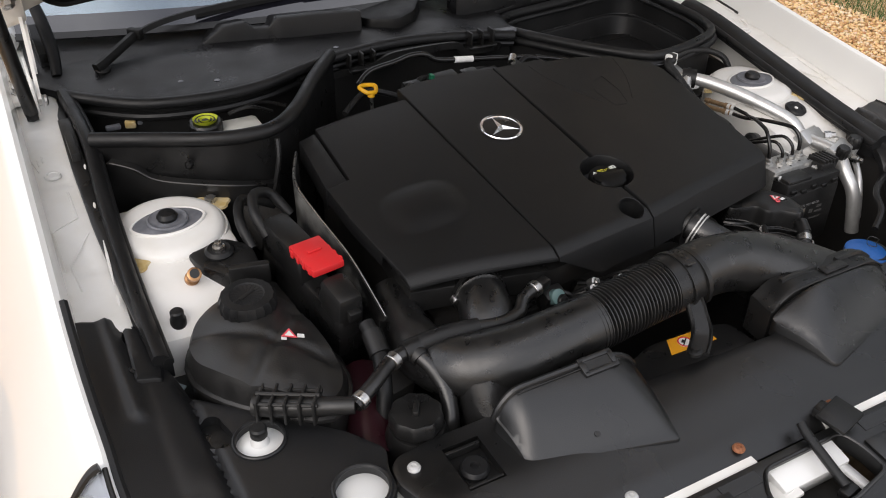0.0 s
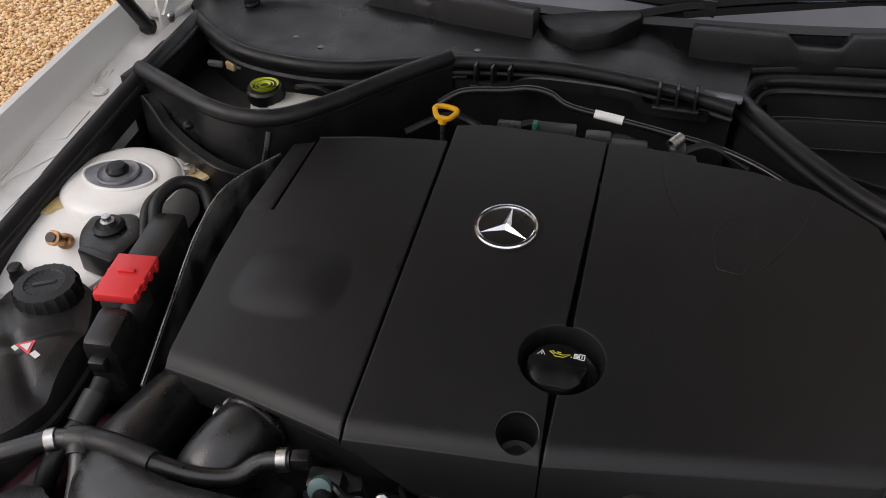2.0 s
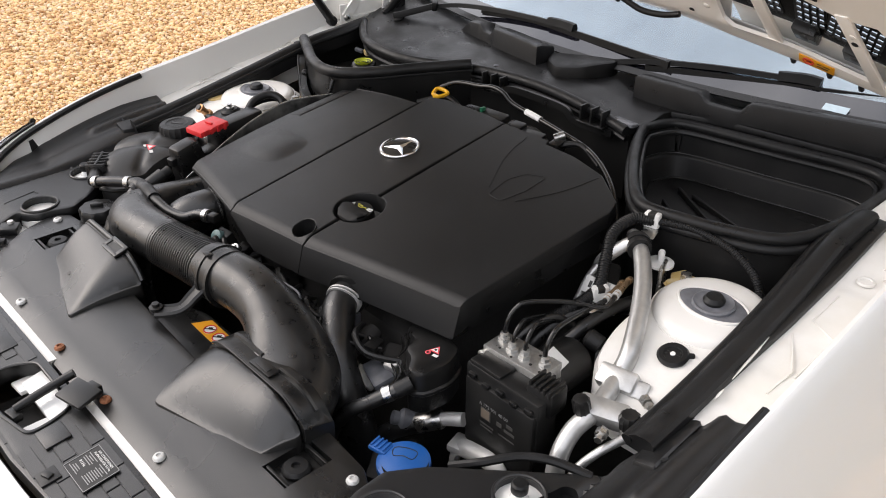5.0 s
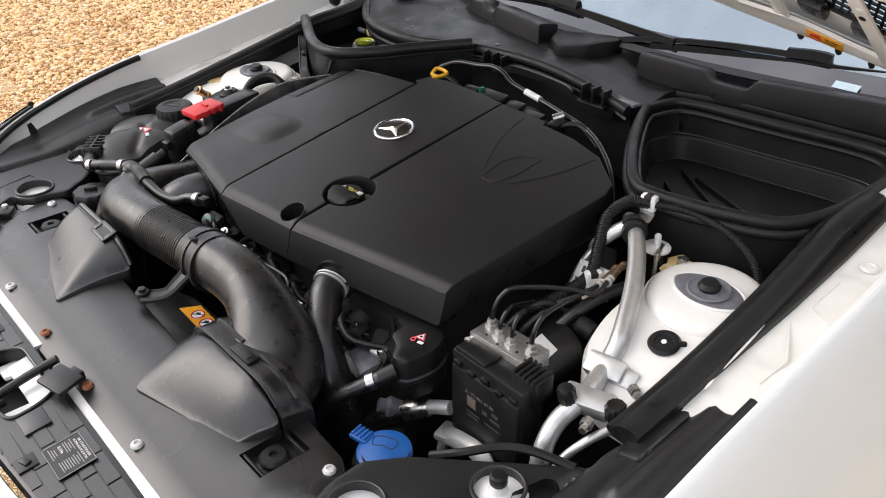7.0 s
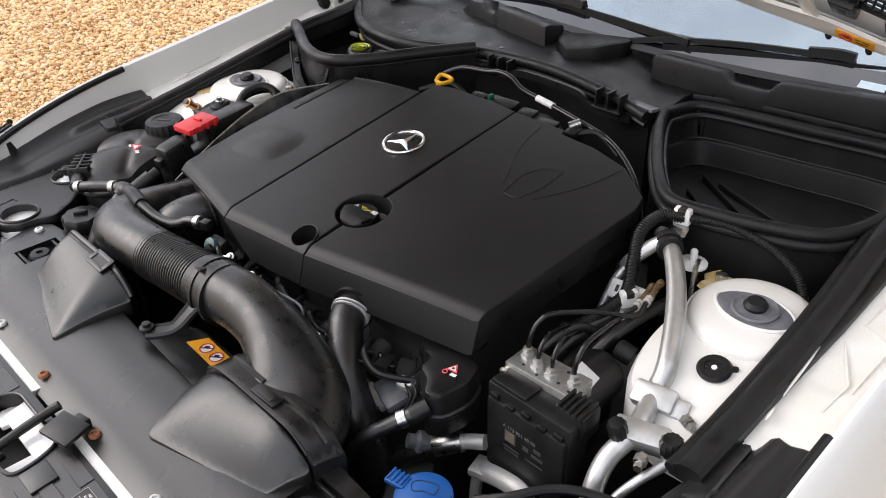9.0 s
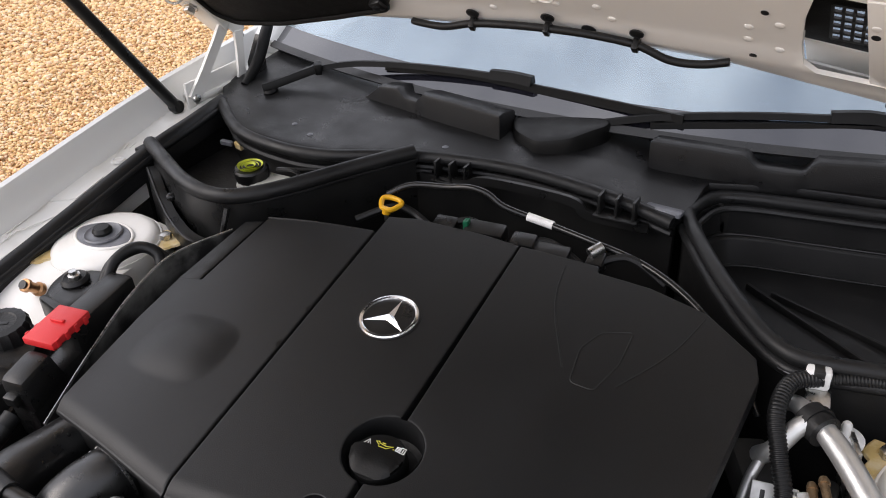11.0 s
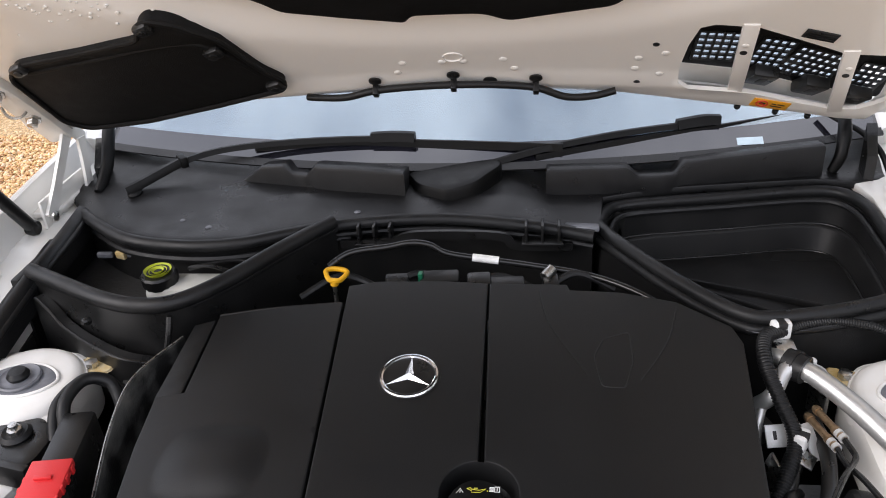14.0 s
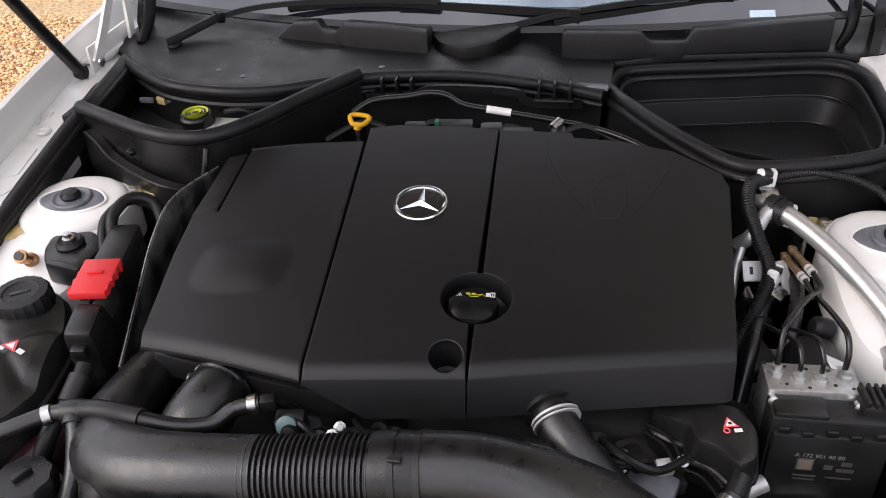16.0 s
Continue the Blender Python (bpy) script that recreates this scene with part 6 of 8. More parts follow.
for x, v, r in ((0.043, 0.03, 0.009), (0.230, 0.029, 0.004), (0.244, 0.117, 0.004), (0.30, 0.225, 0.005)):
    part("hole", mapped(lathe([(r, 0), (r, 0.0008), (0.0005, 0.001)], (x, v, inner_h(x, v) + 0.0003), (0, 0, 1), 16)), INK_HOLLOW, bonnet)
hose_pts = [(-0.205, 0.326, 1.050), (-0.19, 0.322, 1.050), (-0.15, 0.314, 1.052), (-0.107, 0.309, 1.062), (-0.05, 0.303, 1.068), (-0.003, 0.300, 1.070), (0.05, 0.303, 1.068), (0.102, 0.311, 1.060), (0.14, 0.320, 1.044), (0.175, 0.326, 1.042), (0.205, 0.328, 1.048)]
part("washer_hose", tube(hose_pts, 0.0048, 10, 6), RUBBER, bonnet, "black rubber washer hose")
for x, y, z in ((-0.107, 0.312, 1.068), (-0.003, 0.303, 1.076), (0.102, 0.314, 1.066)):
    part("hose_clip", box((0.008, 0.012, 0.016), (x, y - 0.003, z - 0.006), (-45, 0, 0), 0.002), BLACK, bonnet, "black hose clip")
    part("clip_head", lathe([(0.0085, 0), (0.0085, 0.002), (0.005, 0.004), (0.0005, 0.0045)], (x, y - 0.004, z + 0.008), OPEN_N, 16), BLACK, bonnet)
part("warning_sticker", mapped(box((0.051, 0.0215, 0.0012), (0.4115, -0.022, 0.0008), (0, 0, -11), 0.0003)), ORANGE, bonnet, "orange warning sticker")
part("sticker_sign", mapped(tube([(0.400 + 0.0075 * math.cos(a), -0.0200 + 0.0075 * math.sin(a), 0.0016) for a in (2 * math.pi * k / 20 for k in range(20))], 0.0010, 6, 1, True)), RED, bonnet, "red prohibition ring")
part("sticker_bar", mapped(tube([(0.3950, -0.0150, 0.0017), (0.4050, -0.0250, 0.0017)], 0.0009, 6, 1)), RED, bonnet)
for dx, dv, w, h in ((-0.011, 0.0, 0.0075, 0.0055), (0.004, 0.003, 0.006, 0.0022), (0.014, 0.003, 0.010, 0.0022), (0.009, -0.003, 0.016, 0.0022)):
    part("sticker_mark", mapped(box((w, h, 0.0006), turned(0.4115, -0.022, -11, dx, dv) + (0.0015,), (0, 0, -11), 0)), INK_HOLLOW, bonnet)
for x, v in ((0.372, -0.036), (0.425, -0.044), (0.470, -0.049)):
    part("edge_stop", mapped(lathe([(0.0042, 0), (0.0042, 0.006), (0.003, 0.008), (0.0005, 0.0085)], (x, v, -0.002), (0, -1, 0), 12)), RUBBER, bonnet, "small black rubber stop")
part("corner_cable", tube([(0.530, 0.520, 0.945), (0.549, 0.500, 0.937), (0.573, 0.470, 0.929), (0.591, 0.440, 0.913), (0.601, 0.420, 0.889), (0.606, 0.400, 0.863)], 0.0042, 10, 6), WIPER, bonnet, "black washer cable running down to the hinge")


def hinge(s):
    e = part("hinge", box((0.005, 0.13, 0.05), (s * 0.618, 0.355, 0.888), (0, 0, 0), 0.002), INNER, car, "white painted steel hinge with two links")

    def link_bar(a, b, w):
        return sweep([Vector(a), Vector(a).lerp(Vector(b), 0.35), Vector(a).lerp(Vector(b), 0.7), Vector(b)], lambda i, n: [(-0.0025, -w * (1 - 0.2 * (i in (1, 2)))), (0.0025, -w * (1 - 0.2 * (i in (1, 2)))), (0.0025, w * (1 - 0.2 * (i in (1, 2)))), (-0.0025, w * (1 - 0.2 * (i in (1, 2))))], up=(0, -0.74, 0.67))
    part("front_link", link_bar((s * 0.612, 0.300, 0.884), (s * 0.606, 0.396, 0.992), 0.012), INNER, e)
    part("rear_link", link_bar((s * 0.606, 0.408, 0.874), (s * 0.602, 0.414, 0.966), 0.010), INNER, e)
    part("foot", box((0.04, 0.12, 0.008), (s * 0.630, 0.37, 0.882), bevel=0.002), INNER, e)
    part("head_plate", box((0.005, 0.07, 0.022), (s * 0.604, 0.40, 0.985), (-45, 0, 0), 0.002), INNER, e)
    for y, z in ((0.300, 0.886), (0.415, 0.878), (0.398, 0.990), (0.420, 0.956)):
        part("rivet", lathe([(0.008, 0), (0.008, 0.003), (0.005, 0.005), (0.0005, 0.0055)], (s * 0.606, y, z), (-s, 0, 0), 14), STEEL, e)
    for y, x in ((0.345, 0.638), (0.395, 0.636)):
        part("bolt", lathe([(0.010, 0), (0.010, 0.002), (0.0065, 0.003), (0.0065, 0.009), (0.0005, 0.0095)], (s * x, y, 0.886), (0, 0, 1), 6), STEEL, e)


for s in (-1, 1):
    hinge(s)
    st = thing("gas_strut", (s * 0.628, 0.274, 0.887), "black gas strut holding up the bonnet", "strut", "gas struts")
    a, b = Vector((s * 0.628, 0.274, 0.880)), Vector((s * 0.664, -0.15, 1.528))
    part("cylinder", tube([a.lerp(b, 0.0), a.lerp(b, 0.62)], 0.0095, 14, 2), BLACK, st)
    part("rod", tube([a.lerp(b, 0.60), b], 0.0045, 10, 2), STEEL, st)
    part("ball_joint", lathe([(0.010, -0.008), (0.012, 0), (0.010, 0.008)], a, (1, 0, 0), 14), RUBBER, st)

# ---- seals and boxes at the bulkhead ----


def seal_rail(s):
    e = thing("wing_seal", (s * 0.575, 0, 0.78), "black rubber weather seal along the wing", "seal", "wing seals")
    pts = [(0.575, -0.232, 0.791), (0.577, -0.12, 0.808), (0.576, 0.03, 0.838), (0.570, 0.165, 0.868), (0.572, 0.25, 0.876), (0.578, 0.33, 0.882)]
    pts = [(s * x, y, z) for x, y, z in (pts if s < 0 else pts[:5])]
    part("carrier", sweep(smooth_path(pts, 8), lambda i, n: [(s * a * (1 if s > 0 else 0.6), b) for a, b in ((-0.020, -0.019 if s > 0 else -0.034), (0.014, -0.019 if s > 0 else -0.034), (0.014, 0.001), (0.010, 0.0055), (0.004, 0.0065), (-0.008, 0.004), (-0.017, -0.003), (-0.020, -0.010))], up=(0, 0, 1)), RUBBER, e)
    part("bulb", tube([(x - s * (0.018 if s > 0 else 0.008), y, z - 0.008) for x, y, z in pts], 0.006, 10, 8), RUBBER, e)
    fs = [(0.584, -0.20), (0.592, -0.10), (0.598, 0.02), (0.600, 0.14), (0.598, 0.26), (0.580, 0.26), (0.580, -0.20)]
    part("channel", sided(slab(fs, lambda x, y: flange_z(y) + 0.006 - 0.1 * (x - 0.58), 0.012, 0.002, 0.02), s), BLACK, e)
    for k in range(9):
        y = -0.17 + 0.045 * k
        part("clip", box((0.006, 0.010, 0.012), (s * 0.592, y, 0.812 + 0.19 * y), (0, 0, 0), 0.002), BLACK, e)


for s in (-1, 1):
    seal_rail(s)
    for y0, y1 in ((0.225, 0.262), (0.128, 0.140), (0.044, 0.056), (-0.100, -0.020), (-0.136, -0.118)):
        x0, x1 = 0.586 - 0.05 * y0, 0.586 - 0.05 * y1
        strips = tube([(s * (x0 + (x1 - x0) * k / 3 + 0.004), y0 + (y1 - y0) * k / 3, flange_z(y0 + (y1 - y0) * k / 3) + 0.0055) for k in range(4)], [0.0006, 0.0022, 0.0022, 0.0006], 8, 4, flat=0.6)
        part("flange_glimpse", strips, INNER, car, "white flange showing through a gap in the seal")

part("inner_wing_ledge", slab(rounded([(0.562, 0.262), (0.612, 0.262), (0.622, 0.450), (0.548, 0.450), (0.556, 0.41), (0.566, 0.37)], 0.006), lambda x, y: 0.866 + 0.05 * (y - 0.26), 0.012, 0.003, 0.02), INNER, car, "white painted ledge of the inner wing")
SEAL = [(-0.566, 0.157, 0.876), (-0.50, 0.120, 0.878), (-0.43, 0.083, 0.879), (-0.375, 0.068, 0.879), (-0.330, 0.076, 0.880), (-0.285, 0.118, 0.883), (-0.23, 0.195, 0.888), (-0.176, 0.262, 0.893)]
brake_box = thing("brake_compartment", (-0.38, 0.15, 0.72), "black plastic compartment wall with a rubber seal round the brake reservoir", "compartment")
part("seal", tube(SEAL, 0.0105, 12, 8), RUBBER, brake_box, "thick black rubber seal")
part("seal_foot", tube([(x, y + 0.004, z - 0.011) for x, y, z in SEAL], 0.0075, 10, 8), RUBBER, brake_box)
part("side_wall", box((0.012, 0.24, 0.15), (-0.590, 0.27, 0.79), bevel=0.002), DUSTY, brake_box)
part("wall", strip([(x, y, z - 0.008) for x, y, z in SEAL], 0.66, 0.008), BLACK, brake_box)
part("floor", slab([(-0.58, 0.16), (-0.375, 0.075), (-0.33, 0.08), (-0.18, 0.27), (-0.30, 0.27), (-0.58, 0.36)], lambda x, y: 0.80, 0.01, 0.002, 0.03), DARK, brake_box)
CREASE = [(-0.552, 0.137, 0.850), (-0.525, 0.118, 0.843), (-0.500, 0.102, 0.828), (-0.45, 0.070, 0.824), (-0.395, 0.046, 0.820), (-0.345, 0.056, 0.806)]
part("wall_ledge", strip(CREASE, 0.66, 0.016), BLACK, brake_box)
part("ledge_edge", tube([(x, y - 0.007, z) for x, y, z in CREASE], 0.0022, 8, 6), BLACK, brake_box)
part("wall_pin", lathe([(0.006, 0), (0.006, 0.006), (0.003, 0.010), (0.001, 0.010)], (-0.455, 0.083, 0.848), (-0.4, -0.9, 0.1), 12), BLACK, brake_box)
part("wall_fold", tube([(-0.336, 0.062, 0.868), (-0.340, 0.052, 0.84), (-0.352, 0.046, 0.80)], 0.004, 8), BLACK, brake_box)
res = thing("brake_reservoir", (-0.39, 0.19, 0.80), "milky brake fluid reservoir with a black and lime cap", "reservoir")
part("tank", box((0.10, 0.05, 0.035), (-0.372, 0.19, 0.824), (0, 0, 0), 0.008), MILKY, res)
part("cap", lathe([(0.0235, 0), (0.0245, 0.003), (0.0245, 0.015), (0.022, 0.018), (0.001, 0.0185)], (-0.405, 0.188, 0.840), (0, -0.1, 1), 32, wobble=lambda a: 1 + 0.02 * math.cos(16 * a)), BLACK, res, "black screw cap")
for r0, w in ((0.0165, 0.0034), (0.0115, 0.0016), (0.0065, 0.003)):
    part("cap_print", tube([(-0.405 + r0 * math.cos(a), 0.186 + r0 * math.sin(a), 0.8588) for a in (2 * math.pi * k / 28 for k in range(28))], w, 6, 1, True, flat=0.15), LIME, res, "lime printed ring")
single("coiled_line", tube([(-0.30, 0.20, 0.845), (-0.335, 0.195, 0.862), (-0.365, 0.20, 0.855), (-0.31, 0.23, 0.85), (-0.27, 0.22, 0.84)], 0.003, 8, 8), BLACK, "thin black line beside the brake reservoir", "line")
grime = thing("grimy_bracket", (-0.49, 0.268, 0.83), "corroded pale metal bracket behind the brake reservoir", "bracket")
for x, w, h, t in ((-0.525, 0.022, 0.008, 8), (-0.500, 0.016, 0.012, -14), (-0.478, 0.024, 0.006, 5), (-0.455, 0.012, 0.010, 20)):
    part("piece", box((w, 0.008, h), (x, 0.268, 0.838), (8, 4, t), 0.002), OCHRE if w < 0.02 else POT, grime)

BASIN = [(0.193, 0.285), (0.190, 0.315), (0.205, 0.352), (0.24, 0.367), (0.29, 0.375), (0.38, 0.388), (0.48, 0.404), (0.53, 0.398), (0.553, 0.36), (0.555, 0.28), (0.548, 0.19), (0.520, 0.125), (0.45, 0.092), (0.372, 0.075), (0.338, 0.080), (0.30, 0.118), (0.245, 0.195)]


def basin_z(y):
    return 0.859 + 0.004 * (y - 0.085)


tub = thing("filter_box", (0.38, 0.25, 0.75), "open black plastic filter box with a thick rubber rim", "filter box")
ring = smooth_path([(x, y, basin_z(y)) for x, y in BASIN], 4, True)
mid = Vector((0.39, 0.24, 0))
walls = bmesh.new()
rows = []
for k, dz in ((1.0, 0.0), (0.965, -0.002), (0.95, -0.036), (0.945, -0.040), (0.905, -0.043), (0.895, -0.046), (0.86, -0.076), (0.85, -0.079), (0.45, -0.080), (0.0, -0.080)):
    rows.append([walls.verts.new((mid.x + (p.x - mid.x) * k, mid.y + (p.y - mid.y) * k, p.z + dz if k > 0 else 0.784)) for p in ring])
for a, b in zip(rows, rows[1:]):
    for i in range(len(ring)):
        walls.faces.new((a[i], a[(i + 1) % len(ring)], b[(i + 1) % len(ring)], b[i]))
bmesh.ops.remove_doubles(walls, verts=walls.verts, dist=1e-6)
part("bowl", walls, BOXY, tub)
part("rim", tube([tuple(p + Vector((0, 0, 0.005))) for p in ring], 0.0085, 12, 1, True), RUBBER, tub, "thick black rubber rim")
part("rim_foot", tube([(mid.x + (p.x - mid.x) * 1.035, mid.y + (p.y - mid.y) * 1.035, p.z - 0.008) for p in ring], 0.0070, 10, 1, True), RUBBER, tub)
part("inner_lip", tube([(mid.x + (p.x - mid.x) * 0.93, mid.y + (p.y - mid.y) * 0.93, p.z - 0.005) for p in ring], 0.0042, 8, 1, True), RUBBER, tub)
for k, dz in ((0.925, -0.0405), (0.845, -0.078)):
    part("ledge", tube([(mid.x + (p.x - mid.x) * k, mid.y + (p.y - mid.y) * k, p.z + dz) for p in ring], 0.0018, 8, 1, True), BLACK, tub)
outer_wall = [(p.x, p.y, p.z - 0.004) for p in ring]
part("outer_wall", sweep([Vector(p) for p in outer_wall], lambda i, n: [(-0.004, -0.14), (0.004, -0.14), (0.004, 0.0), (-0.004, 0.0)], closed=True, up=(0, 0, 1)), BOXY, tub)
for x, y, w, t in ((0.36, 0.235, 0.22, -34), (0.41, 0.245, 0.24, -22), (0.33, 0.20, 0.14, -38)):
    part("floor_rib", box((w, 0.005, 0.010), (x, y, 0.785), (0, 0, t), 0.002), BOXY, tub)
chalk = [(mid.x + (p.x - mid.x) * 1.062, mid.y + (p.y - mid.y) * 1.07, p.z - 0.007) for p in ring if p.y < 0.30 and p.x < 0.50]
chalk.sort(key=lambda q: math.atan2(q[1] - 0.24, q[0] - 0.39) % 6.283)
part("chalky_edge", tube(chalk, 0.0011, 6, 2), POT, tub, "chalky moulding edge")

# ---- behind the engine ----
fuel = thing("fuel_line", (0.0, 0.19, 0.85), "black fuel line with a white tag behind the engine cover", "pipe")
FL = [(-0.165, 0.175, 0.872), (-0.138, 0.190, 0.884), (-0.09, 0.198, 0.888), (-0.06, 0.200, 0.893), (-0.035, 0.200, 0.890), (-0.012, 0.200, 0.877), (0.037, 0.199, 0.869), (0.10, 0.19, 0.864), (0.17, 0.178, 0.857), (0.23, 0.145, 0.850), (0.285, 0.100, 0.835), (0.33, 0.05, 0.80)]
part("line", tube(FL, 0.0044, 10, 6), GLOSSY, fuel)
part("tag", tube([(0.020, 0.1995, 0.8715), (0.054, 0.1975, 0.868)], 0.0054, 12, 2), PRINT, fuel, "white tag")
harness = thing("wiring_loom", (0.0, 0.17, 0.83), "black connectors and wiring behind the engine", "wiring")
for x, w, z in ((-0.02, 0.05, 0.855), (0.03, 0.03, 0.852), (0.065, 0.045, 0.846), (-0.075, 0.03, 0.85), (0.12, 0.02, 0.85)):
    part("connector", box((w, 0.025, 0.022), (x, 0.165, z), (10, 0, 5), 0.003), BLACK, harness)
part("green_clip", box((0.006, 0.01, 0.012), (-0.043, 0.160, 0.866), (0, 0, 0), 0.001), material("green_plastic", (0.01, 0.12, 0.06), 0.4), harness, "green clip")
for k in range(4):
    part("cable", tube([(-0.20 + 0.1 * k, 0.15, 0.84), (-0.15 + 0.1 * k, 0.178, 0.856 + 0.004 * (k % 2)), (-0.10 + 0.1 * k, 0.17, 0.842)], 0.005, 8), RUBBER, harness)
part("pressure_sensor", tube([(0.112, 0.165, 0.862), (0.122, 0.178, 0.867)], 0.007, 10, 2), STEEL, harness, "steel sensor")
for x in (-0.120, 0.110):
    c = thing("bulkhead_clip", (x, 0.262, 0.86), "black plastic clip on the bulkhead", "clip", "bulkhead clips")
    for dx in (-0.022, 0.0, 0.022):
        part("tooth", box((0.004, 0.022, 0.030), (x + dx, 0.268, 0.872), (0, 0, 0), 0.0015), BLACK, c)
    part("shelf", box((0.056, 0.026, 0.004), (x, 0.266, 0.860), bevel=0.0015), BLACK, c)
part("bulkhead_rail", sweep(smooth_path([(-0.17, 0.268, 0.855), (-0.10, 0.26, 0.862), (-0.06, 0.258, 0.874), (0.05, 0.258, 0.872), (0.075, 0.26, 0.856), (0.15, 0.266, 0.852)], 6), lambda i, n: [(-0.003, -0.006), (0.003, -0.006), (0.003, 0.006), (-0.003, 0.006)], up=(0, 0, 1)), BLACK, scuttle)

# ---- things beside the engine, brake side ----
tank = thing("coolant_tank", (-0.47, -0.26, 0.66), "black moulded coolant expansion tank with a ribbed cap", "tank")
TK = [(-0.548, -0.215), (-0.530, -0.172), (-0.485, -0.148), (-0.435, -0.160), (-0.408, -0.20), (-0.400, -0.25), (-0.392, -0.308), (-0.405, -0.345), (-0.432, -0.366), (-0.478, -0.336), (-0.524, -0.288), (-0.546, -0.250)]


def tank_z(x, y):
    d = math.hypot((x + 0.468) / 0.085, (y + 0.235) / 0.125)
    z = 0.800 - 0.030 * d * d
    along = (x + 0.468) * 0.75 + (y + 0.25) * -0.66
    across = (x + 0.468) * 0.66 + (y + 0.25) * 0.75
    z += 0.005 * (1 - math.exp(-(across / 0.03) ** 2)) * (1 - math.exp(-((along - 0.015) / 0.03) ** 2))
    return z - 0.0045 * math.exp(-(across / 0.0075) ** 2) - 0.0045 * math.exp(-((along - 0.015) / 0.0075) ** 2)


part("body", slab(rounded(TK, 0.02), tank_z, 0.10, 0.018, 0.0038), TANK, tank)
part("seam", tube([(x * 1.0, y, 0.752) for x, y in rounded(TK, 0.02, 2)], 0.005, 8, 1, True), TANK, tank)
part("neck", lathe([(0.032, -0.015), (0.030, 0.0), (0.029, 0.008)], (-0.465, -0.194, 0.782), (0, -0.05, 1), 32), TANK, tank)
part("cap", lathe([(0.0300, 0), (0.0315, 0.002), (0.0320, 0.022), (0.0295, 0.028), (0.020, 0.0290), (0.018, 0.0275), (0.001, 0.0275)], (-0.465, -0.194, 0.787), (0, -0.04, 1), 80, wobble=lambda a: 1 + 0.035 * (1 if math.cos(20 * a) > 0.3 else 0)), RUBBER, tank, "ribbed black screw cap")
part("cap_print", box((0.022, 0.005, 0.0006), (-0.465, -0.195, 0.8150), (3, 0, 30), 0.0002), BLACK, tank)
tm = surface_frame((-0.437, -0.262, tank_z(-0.437, -0.262) + 0.0008), (0.25, -0.1, 1), (0.3, 1, 0))
part("warning_triangle", poly3([(-0.012, -0.006), (0.006, -0.006), (-0.003, 0.009)], tm), PINK, tank, "pink warning triangle")
part("triangle_inner", poly3([(-0.008, -0.004), (0.002, -0.004), (-0.003, 0.0045)], tm @ Matrix.Translation((0, 0, 0.0005))), PRINT, tank)
part("label_marks", bars([(0.010, -0.002, 0.008, 0.006), (-0.009, -0.009, 0.006, 0.004)], tm), PRINT, tank)
part("outlet", tube([(-0.502, -0.322, 0.768), (-0.47, -0.345, 0.772), (-0.438, -0.366, 0.776), (-0.412, -0.380, 0.777)], [0.012, 0.012, 0.010, 0.009], 14), TANK, tank)
for k in range(5):
    p = Vector((-0.496, -0.326, 0.771)).lerp(Vector((-0.446, -0.360, 0.776)), k / 4)
    part("outlet_rib", box((0.0032, 0.032, 0.030), p, (0, 0, -35), 0.001), TANK, tank)
for dy in (-0.011, 0.0, 0.011):
    a, b = Vector((-0.499, -0.324, 0.7745)), Vector((-0.443, -0.362, 0.7795))
    side = Vector((0.56, 0.83, 0)) * dy
    part("outlet_bar", tube([a + side + Vector((0, 0, 0.0105 - abs(dy) * 0.4)), b + side + Vector((0, 0, 0.0105 - abs(dy) * 0.4))], 0.0022, 8, 2), TANK, tank)

single("strap", box((0.012, 0.028, 0.003), (-0.565, -0.206, 0.715), (0, 8, -45), 0.001), PALE, "pale plastic strap beside the coolant tank", "strap")
terminal = thing("jump_start_terminal", (-0.38, -0.17, 0.76), "black terminal box with a red hinged lid", "terminal box")
part("body", box((0.036, 0.105, 0.045), (-0.384, -0.124, 0.809), (3, 0, 8.5), 0.005), BLACK, terminal)
part("red_lid", box((0.042, 0.060, 0.010), (-0.3745, -0.182, 0.831), (4, 0, 8.5), 0.0020), RED, terminal, "red plastic lid")
part("lid_rib", box((0.018, 0.005, 0.003), (-0.3755, -0.178, 0.8378), (4, 0, 8.5), 0.001), RED, terminal)
for s in (-1, 1):
    for k in range(4):
        part("lid_tooth", box((0.003, 0.006, 0.010), (-0.3745 + s * 0.0205 - 0.0021 * (k - 1.5), -0.182 + 0.014 * (k - 1.5) + s * 0.003, 0.830), (4, 0, 8.5), 0.001), RED, terminal)
part("lower_body", box((0.038, 0.056, 0.046), (-0.366, -0.232, 0.797), (10, 0, 8), 0.008, taper=0.85), BLACK, terminal)
part("catch", box((0.016, 0.010, 0.014), (-0.362, -0.261, 0.793), (10, 0, 8), 0.002), BLACK, terminal)
part("under_box", box((0.034, 0.16, 0.06), (-0.376, -0.175, 0.765), (5, 0, 8.5), 0.006), BLACK, terminal)
part("rear_cable", tube([(-0.405, -0.090, 0.815), (-0.412, -0.065, 0.838), (-0.402, -0.035, 0.846), (-0.378, -0.025, 0.835), (-0.360, -0.045, 0.81)], 0.0072, 12), RUBBER, terminal, "black sleeved cable")
part("rear_cable", tube([(-0.425, -0.085, 0.80), (-0.430, -0.055, 0.826), (-0.412, -0.012, 0.830), (-0.37, -0.01, 0.81)], 0.0066, 12), RUBBER, terminal)
part("front_cable", tube([(-0.352, -0.272, 0.785), (-0.352, -0.305, 0.772), (-0.364, -0.345, 0.752), (-0.378, -0.37, 0.70)], 0.0095, 12), RUBBER, terminal, "black cable")
